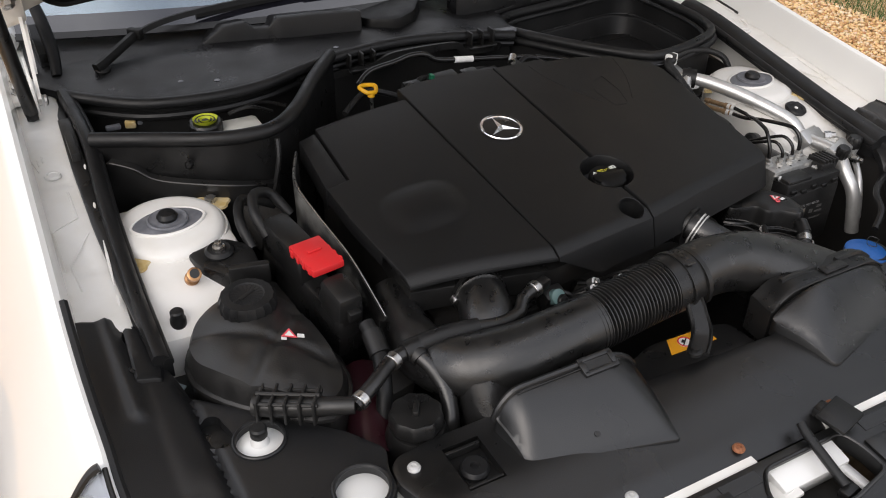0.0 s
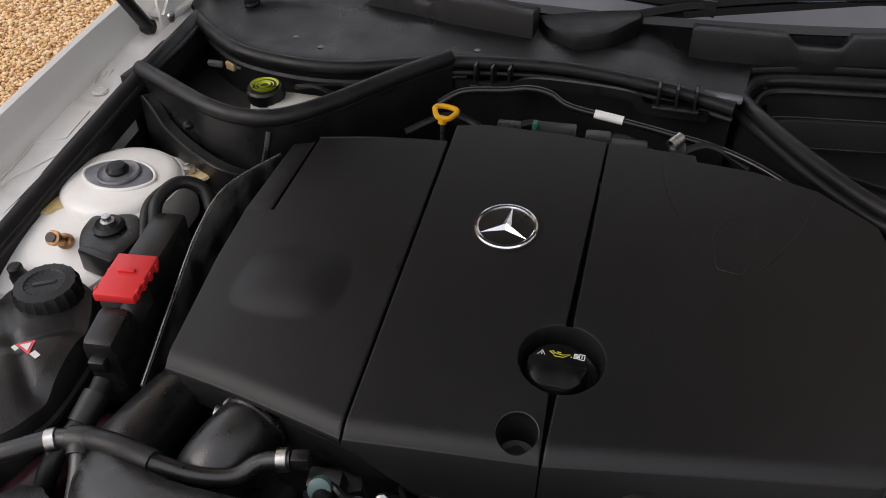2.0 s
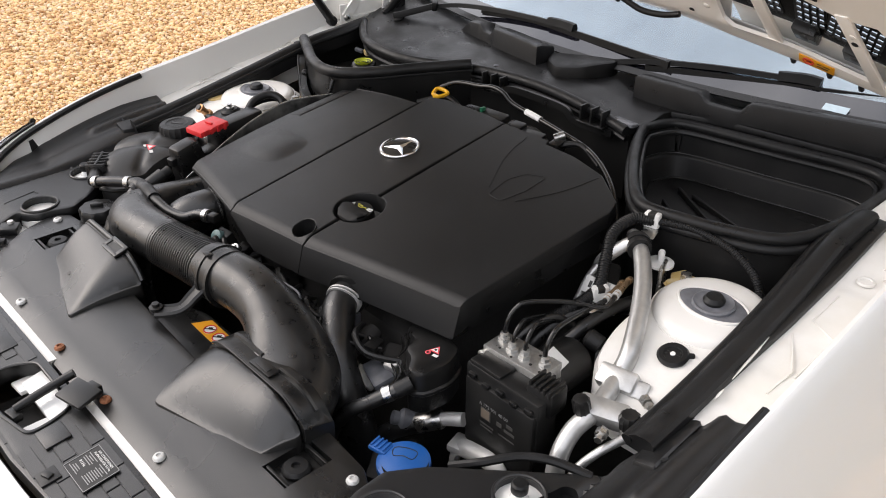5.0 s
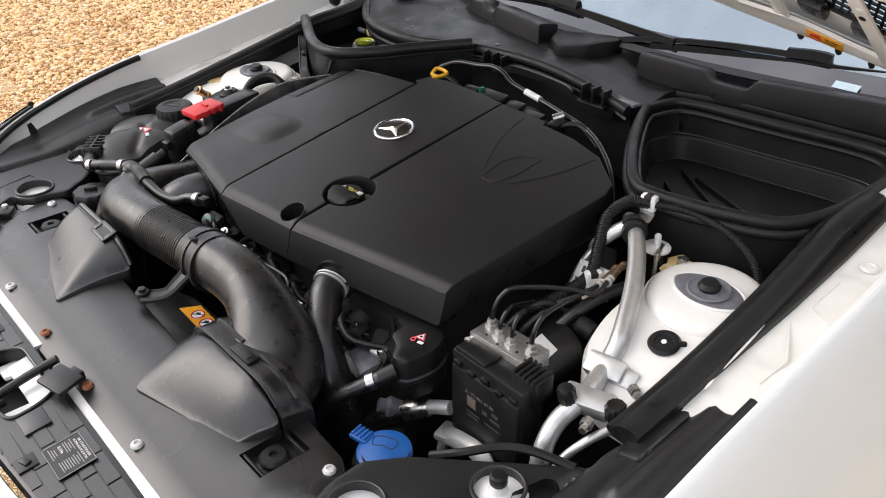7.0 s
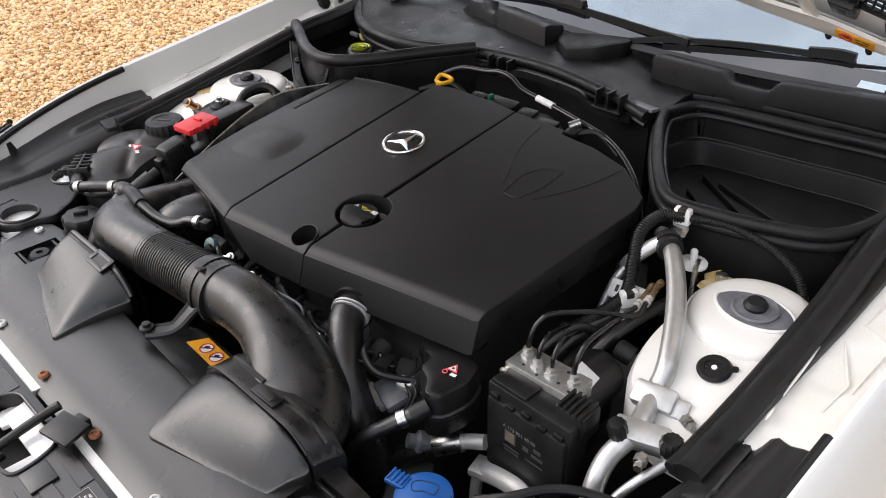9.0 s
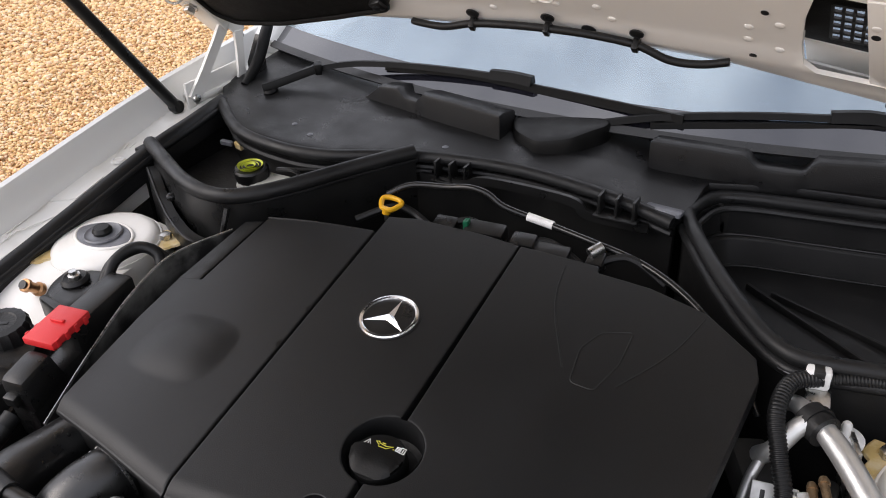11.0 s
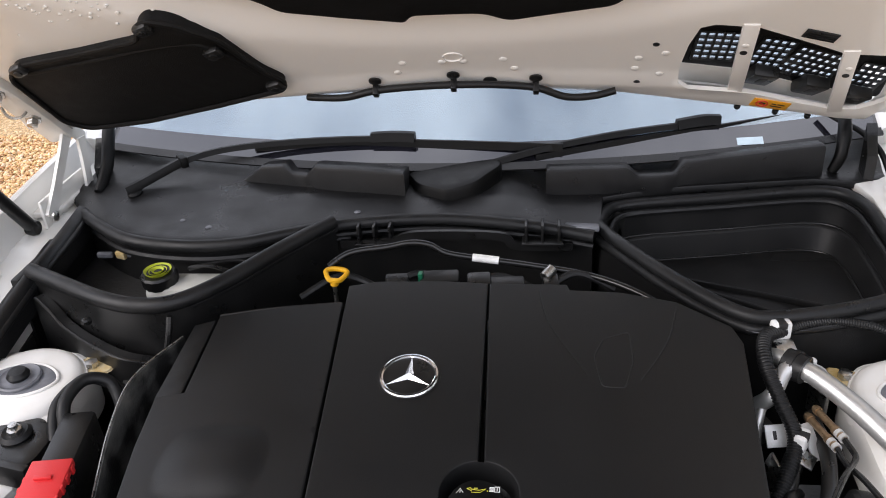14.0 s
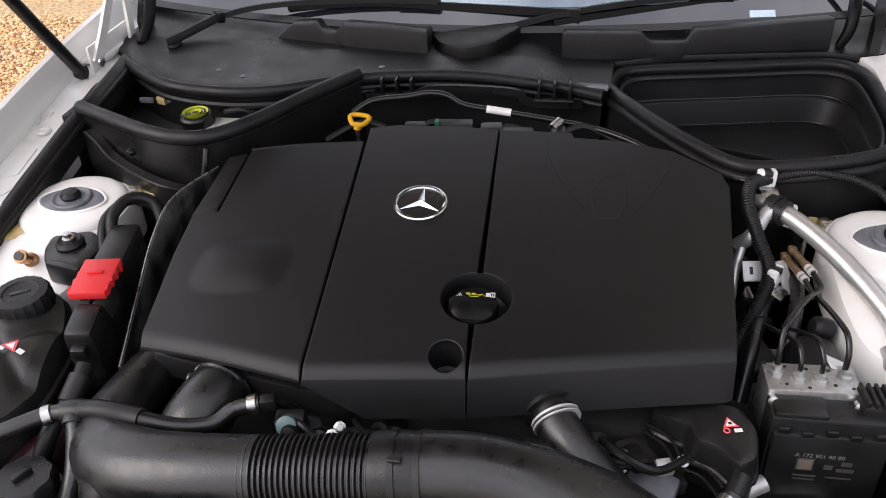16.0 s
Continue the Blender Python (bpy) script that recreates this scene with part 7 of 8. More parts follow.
part("cable_sleeve", tube([(-0.351, -0.285, 0.781), (-0.353, -0.312, 0.769)], 0.0125, 12, 3), BLACK, terminal)
mount = thing("tower_bracket", (-0.465, -0.085, 0.78), "black bracket plate with a steel bolt beside the strut housing", "bracket")
part("plate", slab(rounded([(-0.505, -0.062), (-0.455, -0.048), (-0.425, -0.08), (-0.428, -0.13), (-0.47, -0.138), (-0.498, -0.10)], 0.014), lambda x, y: 0.806, 0.05, 0.006, 0.012), BLACK, mount)
part("grommet", lathe([(0.017, 0), (0.018, 0.004), (0.014, 0.008), (0.010, 0.006), (0.001, 0.006)], (-0.467, -0.085, 0.806), (0, -0.1, 1), 24), RUBBER, mount)
part("bolt", lathe([(0.008, 0), (0.008, 0.006), (0.005, 0.007), (0.005, 0.012), (0.001, 0.0125)], (-0.467, -0.085, 0.811), (0, -0.1, 1), 8), STEEL, mount, "bright steel bolt")
part("ear", box((0.05, 0.012, 0.03), (-0.445, -0.137, 0.80), (0, 0, -12), 0.004), BLACK, mount)
nip = thing("brass_nipple", (-0.509, -0.117, 0.785), "brass bleed nipple on the strut housing", "nipple")
part("stem", lathe([(0.009, 0), (0.009, 0.006), (0.0065, 0.008), (0.0065, 0.020), (0.0085, 0.022), (0.0085, 0.027), (0.006, 0.028)], (-0.509, -0.108, 0.795), (0.05, -0.75, 0.75), 18), BRASS, nip)
part("mouth", lathe([(0.0058, 0), (0.0058, 0.0006), (0.0005, 0.0007)], (-0.5076, -0.1292, 0.8162), (0.05, -0.75, 0.75), 16), INK_HOLLOW, nip)
single("rubber_cap", lathe([(0.0095, -0.012), (0.0095, 0.0), (0.008, 0.002), (0.008, 0.011), (0.006, 0.013), (0.001, 0.0135)], (-0.540, -0.157, 0.780), (0, -0.1, 1), 18), RUBBER, "small black rubber cap on the white shelf", "cap")
ps = thing("steering_reservoir", (-0.352, -0.402, 0.66), "black power steering reservoir with a lobed cap", "reservoir")
part("body", lathe([(0.034, 0), (0.036, 0.01), (0.036, 0.07), (0.030, 0.085)], (-0.352, -0.402, 0.655), (0, 0, 1), 32), BLACK, ps)
part("cap", lathe([(0.027, 0), (0.0285, 0.003), (0.0285, 0.016), (0.026, 0.020), (0.001, 0.021)], (-0.353, -0.402, 0.742), (0, 0, 1), 64, wobble=lambda a: 1 + 0.035 * math.cos(9 * a)), BLACK, ps, "lobed black cap")
part("cap_grip", box((0.020, 0.007, 0.007), (-0.353, -0.402, 0.765), (0, 0, 60), 0.002), BLACK, ps)
SHIELD = [(-0.316, 0.045, 0.850), (-0.345, -0.03, 0.848), (-0.343, -0.10, 0.836), (-0.330, -0.18, 0.812), (-0.322, -0.26, 0.775)]
shield = thing("heat_shield", (-0.33, -0.1, 0.75), "thin foil-faced heat shield beside the engine", "heat shield")
part("bright_edge", tube([(x, y, z + 0.0012) for x, y, z in SHIELD], 0.0008, 8, 6), STEEL, shield, "bright folded edge")
part("sheet", strip(SHIELD, lambda p: p.z - 0.10, 0.004), FELT, shield)
for x, y, z, w in ((-0.36, -0.05, 0.74, 0.06), (-0.42, -0.12, 0.72, 0.05), (-0.34, -0.30, 0.70, 0.04), (-0.38, 0.03, 0.76, 0.05)):
    single("dark_bracket", box((w, w * 1.3, 0.05), (x, y, z), (8, 6, 20), 0.008), DARK, "grimy dark bracket low in the engine bay", "bracket", "bay brackets")
fog = material("red_coolant_pipe", (0.022, 0.004, 0.007), 0.35)
single("washer_bottle_neck", tube([(-0.40, -0.40, 0.70), (-0.38, -0.33, 0.71), (-0.36, -0.27, 0.70)], 0.028, 16), fog, "dark red plastic duct below the hoses", "duct")

# ---- things beside the engine, hydraulic side ----
abs_unit = thing("brake_control_unit", (0.40, -0.21, 0.65), "black brake control unit with an aluminium valve block", "control unit")
part("ecu", box((0.114, 0.034, 0.118), (0.401, -0.237, 0.714), (0, 0, 0), 0.004), DUSTY, abs_unit)
part("ecu_lid", box((0.108, 0.008, 0.100), (0.401, -0.2545, 0.706), (0, 0, 0), 0.004), DUSTY, abs_unit)
for k in range(5):
    part("lid_tab", box((0.012, 0.006, 0.007), (0.357 + 0.022 * k, -0.2555, 0.760 - (0.004 if k in (1, 3) else 0)), (0, 0, 0), 0.002), BLACK, abs_unit)
part("step", box((0.050, 0.028, 0.010), (0.372, -0.238, 0.772), bevel=0.003), BLACK, abs_unit)
part("valve_block", box((0.088, 0.040, 0.058), (0.387, -0.204, 0.753), (0, 0, 2), 0.0012), MACHINED, abs_unit, "machined aluminium valve block")
part("motor", lathe([(0.030, 0), (0.030, 0.06), (0.026, 0.066), (0.001, 0.067)], (0.405, -0.19, 0.745), (0, 1, 0), 28), BLACK, abs_unit)
part("motor_label", box((0.026, 0.020, 0.002), (0.418, -0.178, 0.778), (0, 30, 10), 0.0005), PRINT, abs_unit, "white label")
part("plug", box((0.038, 0.032, 0.034), (0.445, -0.226, 0.767), (0, 0, 4), 0.005), BLACK, abs_unit)
for k in range(5):
    part("plug_rib", box((0.0035, 0.030, 0.010), (0.431 + 0.007 * k, -0.2265, 0.783), (0, 0, 4), 0.001), BLACK, abs_unit)
em = pose(0.395, -0.2587, 0.712, 90, 0, 0)
words("part_number", "A 172 901 40 00", 0.0068, em @ Matrix.Translation((0.0, 0.018, 0)), material("faint_print", (0.14, 0.14, 0.14), 0.5), abs_unit, "grey printed part number")
part("print_rows", bars([(-0.012, 0.006, 0.016, 0.016), (0.026, 0.010, 0.010, 0.005), (0.026, 0.001, 0.016, 0.004), (-0.010, -0.010, 0.022, 0.0025), (0.022, -0.010, 0.024, 0.002), (-0.010, -0.015, 0.020, 0.002), (0.010, 0.004, 0.008, 0.006)], em), material("dim_print", (0.06, 0.058, 0.055), 0.5), abs_unit, "dim printed rows")
part("print_square", bars([(-0.012, 0.006, 0.013, 0.013)], em @ Matrix.Translation((0, 0, 0.0003))), material("tan_print", (0.16, 0.13, 0.10), 0.5), abs_unit)
PORTS = [(0.354, -0.200), (0.374, -0.207), (0.394, -0.208), (0.419, -0.200)]
for k, (x, y) in enumerate(PORTS):
    part("union", lathe([(0.008, 0), (0.008, 0.006), (0.0055, 0.007), (0.0055, 0.012), (0.003, 0.013)], (x, y, 0.780), (0, 0, 1), 6), MACHINED, abs_unit, "aluminium union nut")
for x, y in ((0.348, -0.224), (0.428, -0.224)):
    part("block_screw", lathe([(0.005, 0), (0.005, 0.008), (0.001, 0.009)], (x, y - 0.002, 0.772), (0, -1, 0.3), 10), STEEL, abs_unit, "steel screw")
lines = thing("brake_lines", (0.40, -0.12, 0.80), "thin black brake lines with bronze sleeves", "pipe")
LINES = [[(0.354, -0.200, 0.786), (0.3545, -0.196, 0.808), (0.357, -0.186, 0.822), (0.364, -0.172, 0.828), (0.388, -0.130, 0.821), (0.408, -0.098, 0.809), (0.4145, -0.086, 0.807), (0.4145, -0.078, 0.807), (0.4105, -0.063, 0.809)],
         [(0.374, -0.207, 0.786), (0.374, -0.204, 0.803), (0.372, -0.19, 0.812), (0.366, -0.172, 0.806), (0.355, -0.13, 0.785)],
         [(0.394, -0.208, 0.786), (0.394, -0.205, 0.806), (0.391, -0.19, 0.816), (0.386, -0.172, 0.810), (0.372, -0.13, 0.785)],
         [(0.417, -0.200, 0.786), (0.418, -0.197, 0.808), (0.4175, -0.186, 0.820), (0.4155, -0.170, 0.822), (0.409, -0.125, 0.814), (0.4035, -0.095, 0.806), (0.4025, -0.070, 0.803)]]
for p in LINES:
    part("line", tube(p, 0.0030 if len(p) > 5 else 0.0025, 10, 6), GLOSSY, lines)
bronze = material("bronze_sleeve", (0.36, 0.25, 0.15), 0.36, 0.75, second=(0.18, 0.12, 0.07), scale=150, mix=0.6)
for a, b in (((0.4105, -0.063, 0.809), (0.3965, -0.010, 0.806)), ((0.4025, -0.070, 0.803), (0.3885, -0.014, 0.799))):
    a, b = Vector(a), Vector(b)
    part("sleeve", tube([a, b], 0.0039, 12, 2), bronze, lines, "bronze sleeve")
    for k in (0.0, 0.14, 0.24, 0.86):
        c = a.lerp(b, k)
        part("sleeve_ring", tube([c, c + (b - a).normalized() * 0.0045], 0.0050, 14, 2), ZINC if k < 0.2 else bronze, lines, "crimped ring")

ac = thing("aircon_pipe", (0.48, -0.15, 0.70), "dull aluminium air conditioning pipe with clamped blocks", "pipe")
part("pipe", tube([(0.354, 0.046, 0.832), (0.366, 0.036, 0.838), (0.400, 0.004, 0.834), (0.442, -0.052, 0.819), (0.479, -0.12, 0.797), (0.486, -0.150, 0.778), (0.500, -0.205, 0.772), (0.493, -0.238, 0.752), (0.495, -0.262, 0.722), (0.50, -0.275, 0.66)], [0.0075, 0.0088, 0.0108, 0.0114, 0.0114, 0.0112, 0.0108, 0.0108, 0.0108, 0.0108], 18), PIPE, ac)
part("crimp", tube([(0.372, 0.030, 0.837), (0.389, 0.014, 0.8365)], 0.0158, 22, 2), RUBBER, ac, "black crimped collar")
part("crimp_ring", tube([(0.378, 0.025, 0.837), (0.382, 0.021, 0.837)], 0.0172, 22, 2), RUBBER, ac)
part("upper_block", box((0.046, 0.026, 0.024), (0.490, -0.156, 0.777), (35, 0, 12), 0.004), PIPE, ac)
part("upper_block_ear", box((0.022, 0.022, 0.020), (0.516, -0.150, 0.772), (35, 0, 12), 0.003), PIPE, ac)
part("lower_block", box((0.056, 0.026, 0.024), (0.508, -0.205, 0.770), (20, 0, 20), 0.004), PIPE, ac)
part("bolt", lathe([(0.007, 0), (0.007, 0.010), (0.0045, 0.011), (0.0045, 0.018)], (0.528, -0.158, 0.774), (0.8, -0.5, 0.1), 6), STEEL, ac)
part("bolt", lathe([(0.007, 0), (0.007, 0.010), (0.0045, 0.011), (0.0045, 0.018)], (0.522, -0.222, 0.764), (0.3, -0.9, 0.0), 6), STEEL, ac)
part("service_cap", lathe([(0.0085, 0), (0.010, 0.003), (0.010, 0.016), (0.008, 0.020), (0.001, 0.021)], (0.493, -0.222, 0.772), (-0.1, -0.2, 1), 24, wobble=lambda a: 1 + 0.05 * math.cos(12 * a)), BLACK, ac, "black knurled service cap")
thin = thing("aircon_thin_pipe", (0.54, -0.2, 0.72), "thin aluminium air conditioning pipe with a black cap", "pipe")
part("pipe", tube([(0.520, -0.152, 0.770), (0.540, -0.155, 0.768), (0.549, -0.172, 0.766), (0.546, -0.200, 0.762), (0.528, -0.235, 0.745), (0.515, -0.258, 0.720), (0.512, -0.27, 0.68)], 0.0052, 12), PIPE, thin)
part("fitting", lathe([(0.0085, -0.008), (0.0085, 0.010)], (0.542, -0.205, 0.762), (0.1, -0.2, 1), 14), PIPE, thin)
part("service_cap", lathe([(0.010, 0), (0.0115, 0.003), (0.0115, 0.016), (0.009, 0.020), (0.001, 0.021)], (0.542, -0.204, 0.770), (0, -0.1, 1), 24, wobble=lambda a: 1 + 0.05 * math.cos(12 * a)), BLACK, thin, "black knurled service cap")

conduit = thing("wiring_conduit", (0.37, 0.03, 0.78), "black ribbed wiring conduit held by steel clips", "conduit")
part("conduit", corrugated([(0.325, -0.13, 0.745), (0.352, -0.085, 0.768), (0.370, -0.045, 0.792), (0.358, -0.015, 0.820), (0.347, 0.012, 0.845), (0.352, 0.045, 0.856), (0.374, 0.062, 0.856)], 0.0082, 0.0034, 0.0008, 16), RUBBER, conduit)
part("thin_conduit", corrugated([(0.370, 0.060, 0.856), (0.405, 0.072, 0.858), (0.435, 0.080, 0.856), (0.478, 0.082, 0.848), (0.515, 0.078, 0.830), (0.535, 0.074, 0.80)], 0.0055, 0.0030, 0.0007, 12), RUBBER, conduit)
for x, y, z, r in ((0.372, 0.062, 0.857, 10), (0.376, -0.045, 0.790, 60)):
    part("clip", box((0.022, 0.013, 0.0215), (x, y, z), (0, 0, r), 0.003), PRINT, conduit, "white plastic clip")
    part("clip_window", box((0.010, 0.0134, 0.0075), (x, y - 0.0006, z + 0.0072), (0, 0, r), 0.001), INK_HOLLOW, conduit)
    part("clip_foot", box((0.022, 0.018, 0.002), (x + 0.004, y - 0.012, z - 0.014), (20, 0, r), 0.001), STEEL, conduit)
stud = thing("earth_stud", (0.405, 0.042, 0.79), "white stud on a grey metal bracket", "stud")
part("bracket", box((0.006, 0.030, 0.060), (0.415, 0.034, 0.789), (0, 0, 20), 0.002), STEEL, stud)
part("washer", lathe([(0.018, 0), (0.018, 0.003), (0.010, 0.006)], (0.405, 0.042, 0.811), (0, 0, 1), 20), PRINT, stud)
part("pin", lathe([(0.0045, 0), (0.0045, 0.014), (0.003, 0.016), (0.001, 0.0165)], (0.405, 0.042, 0.816), (0, 0, 1), 12), PRINT, stud)
grom = thing("grommet", (0.520, -0.098, 0.785), "black rubber grommet on the white strut housing", "grommet")
part("disc", lathe([(0.0175, 0), (0.0185, 0.003), (0.016, 0.006), (0.011, 0.0055), (0.010, 0.004), (0.001, 0.004)], (0.520, -0.096, 0.7965), (0, -0.25, 1), 28), RUBBER, grom)
part("centre", lathe([(0.003, 0), (0.003, 0.0012), (0.0005, 0.0015)], (0.520, -0.0975, 0.8005), (0, -0.25, 1), 12), PRINT, grom)
part("tab", box((0.009, 0.006, 0.006), (0.536, -0.085, 0.800), (0, 0, 35), 0.002), RUBBER, grom)
for x, y, r in ((0.345, -0.187, 0.0022), (0.364, -0.190, 0.002), (0.384, -0.192, 0.0022), (0.405, -0.192, 0.002), (0.362, -0.216, 0.0018), (0.383, -0.219, 0.0018), (0.408, -0.213, 0.002), (0.424, -0.216, 0.0018)):
    part("drilling", lathe([(r, 0), (r, 0.0004), (0.0003, 0.0005)], (x, y, 0.7821), (0, 0, 1), 10), INK_HOLLOW, abs_unit)
for x, y in ((0.514, -0.1025), (0.526, -0.0905)):
    part("pip", lathe([(0.0014, 0), (0.0014, 0.0008), (0.0003, 0.001)], (x, y, 0.8012), (0, -0.25, 1), 8), INK_HOLLOW, grom)
part("slit", box((0.018, 0.0008, 0.0008), (0.520, -0.0965, 0.8010), (-14, 0, 0), 0.0002), INK_HOLLOW, grom)
wash = thing("washer_filler", (0.385, -0.385, 0.66), "blue washer bottle cap with a printed screen symbol", "cap")
part("neck", lathe([(0.026, 0), (0.026, 0.07)], (0.384, -0.384, 0.655), (0, 0, 1), 28), BLACK, wash)
part("cap", lathe([(0.029, 0), (0.0305, 0.003), (0.030, 0.009), (0.024, 0.0125), (0.001, 0.0140)], (0.379, -0.382, 0.714), (0.0, -0.05, 1), 36), BLUE, wash, "blue plastic cap")
part("tab", box((0.024, 0.018, 0.006), (0.347, -0.388, 0.725), (0, 0, 12), 0.002), BLUE, wash)
for k in range(4):
    part("tab_rib", box((0.0025, 0.016, 0.003), (0.338 + 0.0055 * k, -0.3885 + 0.001 * k, 0.7285), (0, 0, 12), 0.0008), BLUE, wash)
wm = pose(0.384, -0.385, 0.7388, 3, 0, 30)
part("symbol", tube([wm @ Vector(p) for p in ((-0.011, -0.005, 0), (-0.013, 0.006, 0), (0, 0.009, 0), (0.013, 0.006, 0), (0.011, -0.005, 0), (0, -0.003, 0))], 0.0006, 6, 3, True), INK_HOLLOW, wash, "dark printed symbol")
small = thing("filter_housing", (0.30, -0.28, 0.70), "black plastic housing with a pink warning triangle", "housing")
SB = [(0.228, -0.246), (0.252, -0.262), (0.266, -0.266), (0.270, -0.288), (0.290, -0.294), (0.306, -0.316), (0.326, -0.306), (0.332, -0.268), (0.318, -0.236), (0.26, -0.228)]
part("body", slab(rounded(SB, 0.012), lambda x, y: 0.770 - 0.15 * max(0, 0.275 - x), 0.06, 0.008, 0.01), BLACK, small)
part("flange", tube([(x, y, 0.738) for x, y in rounded(SB, 0.012, 2)], 0.004, 8, 1, True), BLACK, small)
sm = surface_frame((0.304, -0.266, 0.7712), (0, 0, 1), (-0.2, 1, 0))
part("warning_triangle", poly3([(-0.0075, -0.004), (0.0075, -0.004), (0, 0.009)], sm), PINK, small, "pink warning triangle")
part("triangle_inner", poly3([(-0.0048, -0.0025), (0.0048, -0.0025), (0, 0.0058)], sm @ Matrix.Translation((0, 0, 0.0005))), PRINT, small)
part("triangle_mark", bars([(0, 0.0002, 0.003, 0.003)], sm @ Matrix.Translation((0, 0, 0.0009))), INK_HOLLOW, small)
part("label_marks", bars([(0.0055, -0.0085, 0.0075, 0.0045)], sm), PRINT, small)
part("ring_mark", tube([sm @ Vector((-0.0055 + 0.0028 * math.cos(a), -0.0082 + 0.0028 * math.sin(a), 0.0004)) for a in (2 * math.pi * k / 16 for k in range(16))], 0.0008, 6, 1, True), PINK, small)
for d in (0.010, 0.017):
    part("moulded_rib", tube([(x - d * 0.7, y - d * 0.55, 0.756 - 0.9 * d) for x, y in ((0.236, -0.244), (0.258, -0.262), (0.268, -0.286), (0.290, -0.298), (0.302, -0.318))], 0.0016, 8, 5), BLACK, small)
part("spigot", tube([(0.312, -0.312, 0.752), (0.304, -0.330, 0.745)], 0.010, 14, 2), BLACK, small)
part("hose", tube([(0.306, -0.326, 0.747), (0.285, -0.352, 0.730), (0.264, -0.376, 0.712), (0.24, -0.39, 0.66)], 0.009, 12), HOSE, small, "black rubber hose")
part("hose_clip", lathe([(0.0105, -0.005), (0.0105, 0.005)], (0.298, -0.336, 0.741), (0.6, 0.7, 0.4), 14), STEEL, small, "steel hose clip")
part("screw", lathe([(0.006, 0), (0.006, 0.004), (0.003, 0.005)], (0.262, -0.292, 0.742), (0, -0.5, 1), 12), ZINC, small)
cool = thing("coolant_joint", (0.31, -0.29, 0.66), "steel quick connector on a black coolant hose", "connector")
part("pipe", tube([(0.350, -0.262, 0.690), (0.325, -0.274, 0.682), (0.305, -0.290, 0.672)], 0.009, 12), ALU, cool)
part("sleeve", lathe([(0.0115, -0.018), (0.0125, -0.014), (0.0125, 0.014), (0.0115, 0.018)], (0.312, -0.284, 0.676), (0.75, 0.55, 0.35), 18), STEEL, cool, "perforated steel sleeve")
part("hose", tube([(0.300, -0.293, 0.670), (0.27, -0.32, 0.65), (0.24, -0.34, 0.60)], 0.012, 12), HOSE, cool)
cradle = thing("unit_cradle", (0.38, -0.265, 0.62), "cast aluminium cradle under the brake control unit", "bracket")
part("arch", tube([(0.345, -0.275, 0.600), (0.348, -0.270, 0.645), (0.375, -0.268, 0.658), (0.415, -0.268, 0.655), (0.425, -0.272, 0.60)], 0.007, 10, 6, flat=1.6), ALU, cradle)
part("lug", box((0.05, 0.03, 0.012), (0.36, -0.262, 0.650), (0, 0, 15), 0.004), ALU, cradle)
single("bonnet_cable", tube([(0.425, -0.356, 0.732), (0.453, -0.340, 0.746), (0.479, -0.308, 0.752), (0.509, -0.289, 0.755), (0.548, -0.272, 0.750)], 0.005, 8, 8), RUBBER, "black cable looped along the headlamp panel", "cable")
single("damper_plug", lathe([(0.011, 0), (0.012, 0.004), (0.012, 0.018), (0.008, 0.022), (0.001, 0.0225)], (0.428, -0.105, 0.765), (-0.9, -0.2, 0.3), 18), RUBBER, "black rubber plug on the strut housing's side", "plug")
for x, y, z, w in ((0.345, -0.10, 0.72, 0.05), (0.335, 0.02, 0.76, 0.04), (0.29, -0.33, 0.62, 0.05), (0.225, -0.265, 0.70, 0.04)):
    single("engine_bracket", box((w, w * 1.4, 0.03), (x, y, z), (15, 10, 35), 0.006), DARK, "dark cast bracket low beside the engine", "bracket", "engine brackets")
plate = thing("clip_plate", (0.365, -0.03, 0.75), "folded grey steel plate holding the conduit clip", "bracket")
part("plate", box((0.040, 0.0030, 0.024), (0.362, -0.032, 0.786), (-42, 4, 12), 0.0012), ZINC, plate)
part("ear", box((0.014, 0.0035, 0.040), (0.390, -0.036, 0.782), (-42, 4, 30), 0.0012), ZINC, plate)
part("slot", box((0.005, 0.004, 0.010), (0.352, -0.0335, 0.787), (-42, 4, 12), 0.001), INK_HOLLOW, plate)
part("leg", box((0.004, 0.03, 0.07), (0.350, -0.045, 0.735), (20, 0, 20), 0.0015), STEEL, plate)
for pts, r in (([(0.335, -0.16, 0.70), (0.345, -0.12, 0.745), (0.365, -0.06, 0.765), (0.40, 0.0, 0.76)], 0.011), ([(0.33, -0.18, 0.72), (0.34, -0.15, 0.757), (0.352, -0.11, 0.77), (0.37, -0.08, 0.75)], 0.006), ([(0.365, -0.17, 0.70), (0.385, -0.12, 0.755), (0.40, -0.06, 0.78), (0.405, 0.02, 0.77)], 0.008), ([(0.34, 0.0, 0.80), (0.352, -0.006, 0.818), (0.366, 0.012, 0.834), (0.378, 0.02, 0.842)], 0.0088), ([(0.345, -0.004, 0.806), (0.338, -0.02, 0.785), (0.335, -0.04, 0.75)], 0.0052)):
    single("bay_hose", tube(pts, r, 12, 8), PIPE if r in (0.0088, 0.0052) else HOSE, "pipe winding down beside the engine", "pipe", "bay pipes")
clutter = thing("injector_wiring", (0.0, -0.29, 0.74), "tangled wiring and clips at the engine's front", "wiring")
random.seed(8)
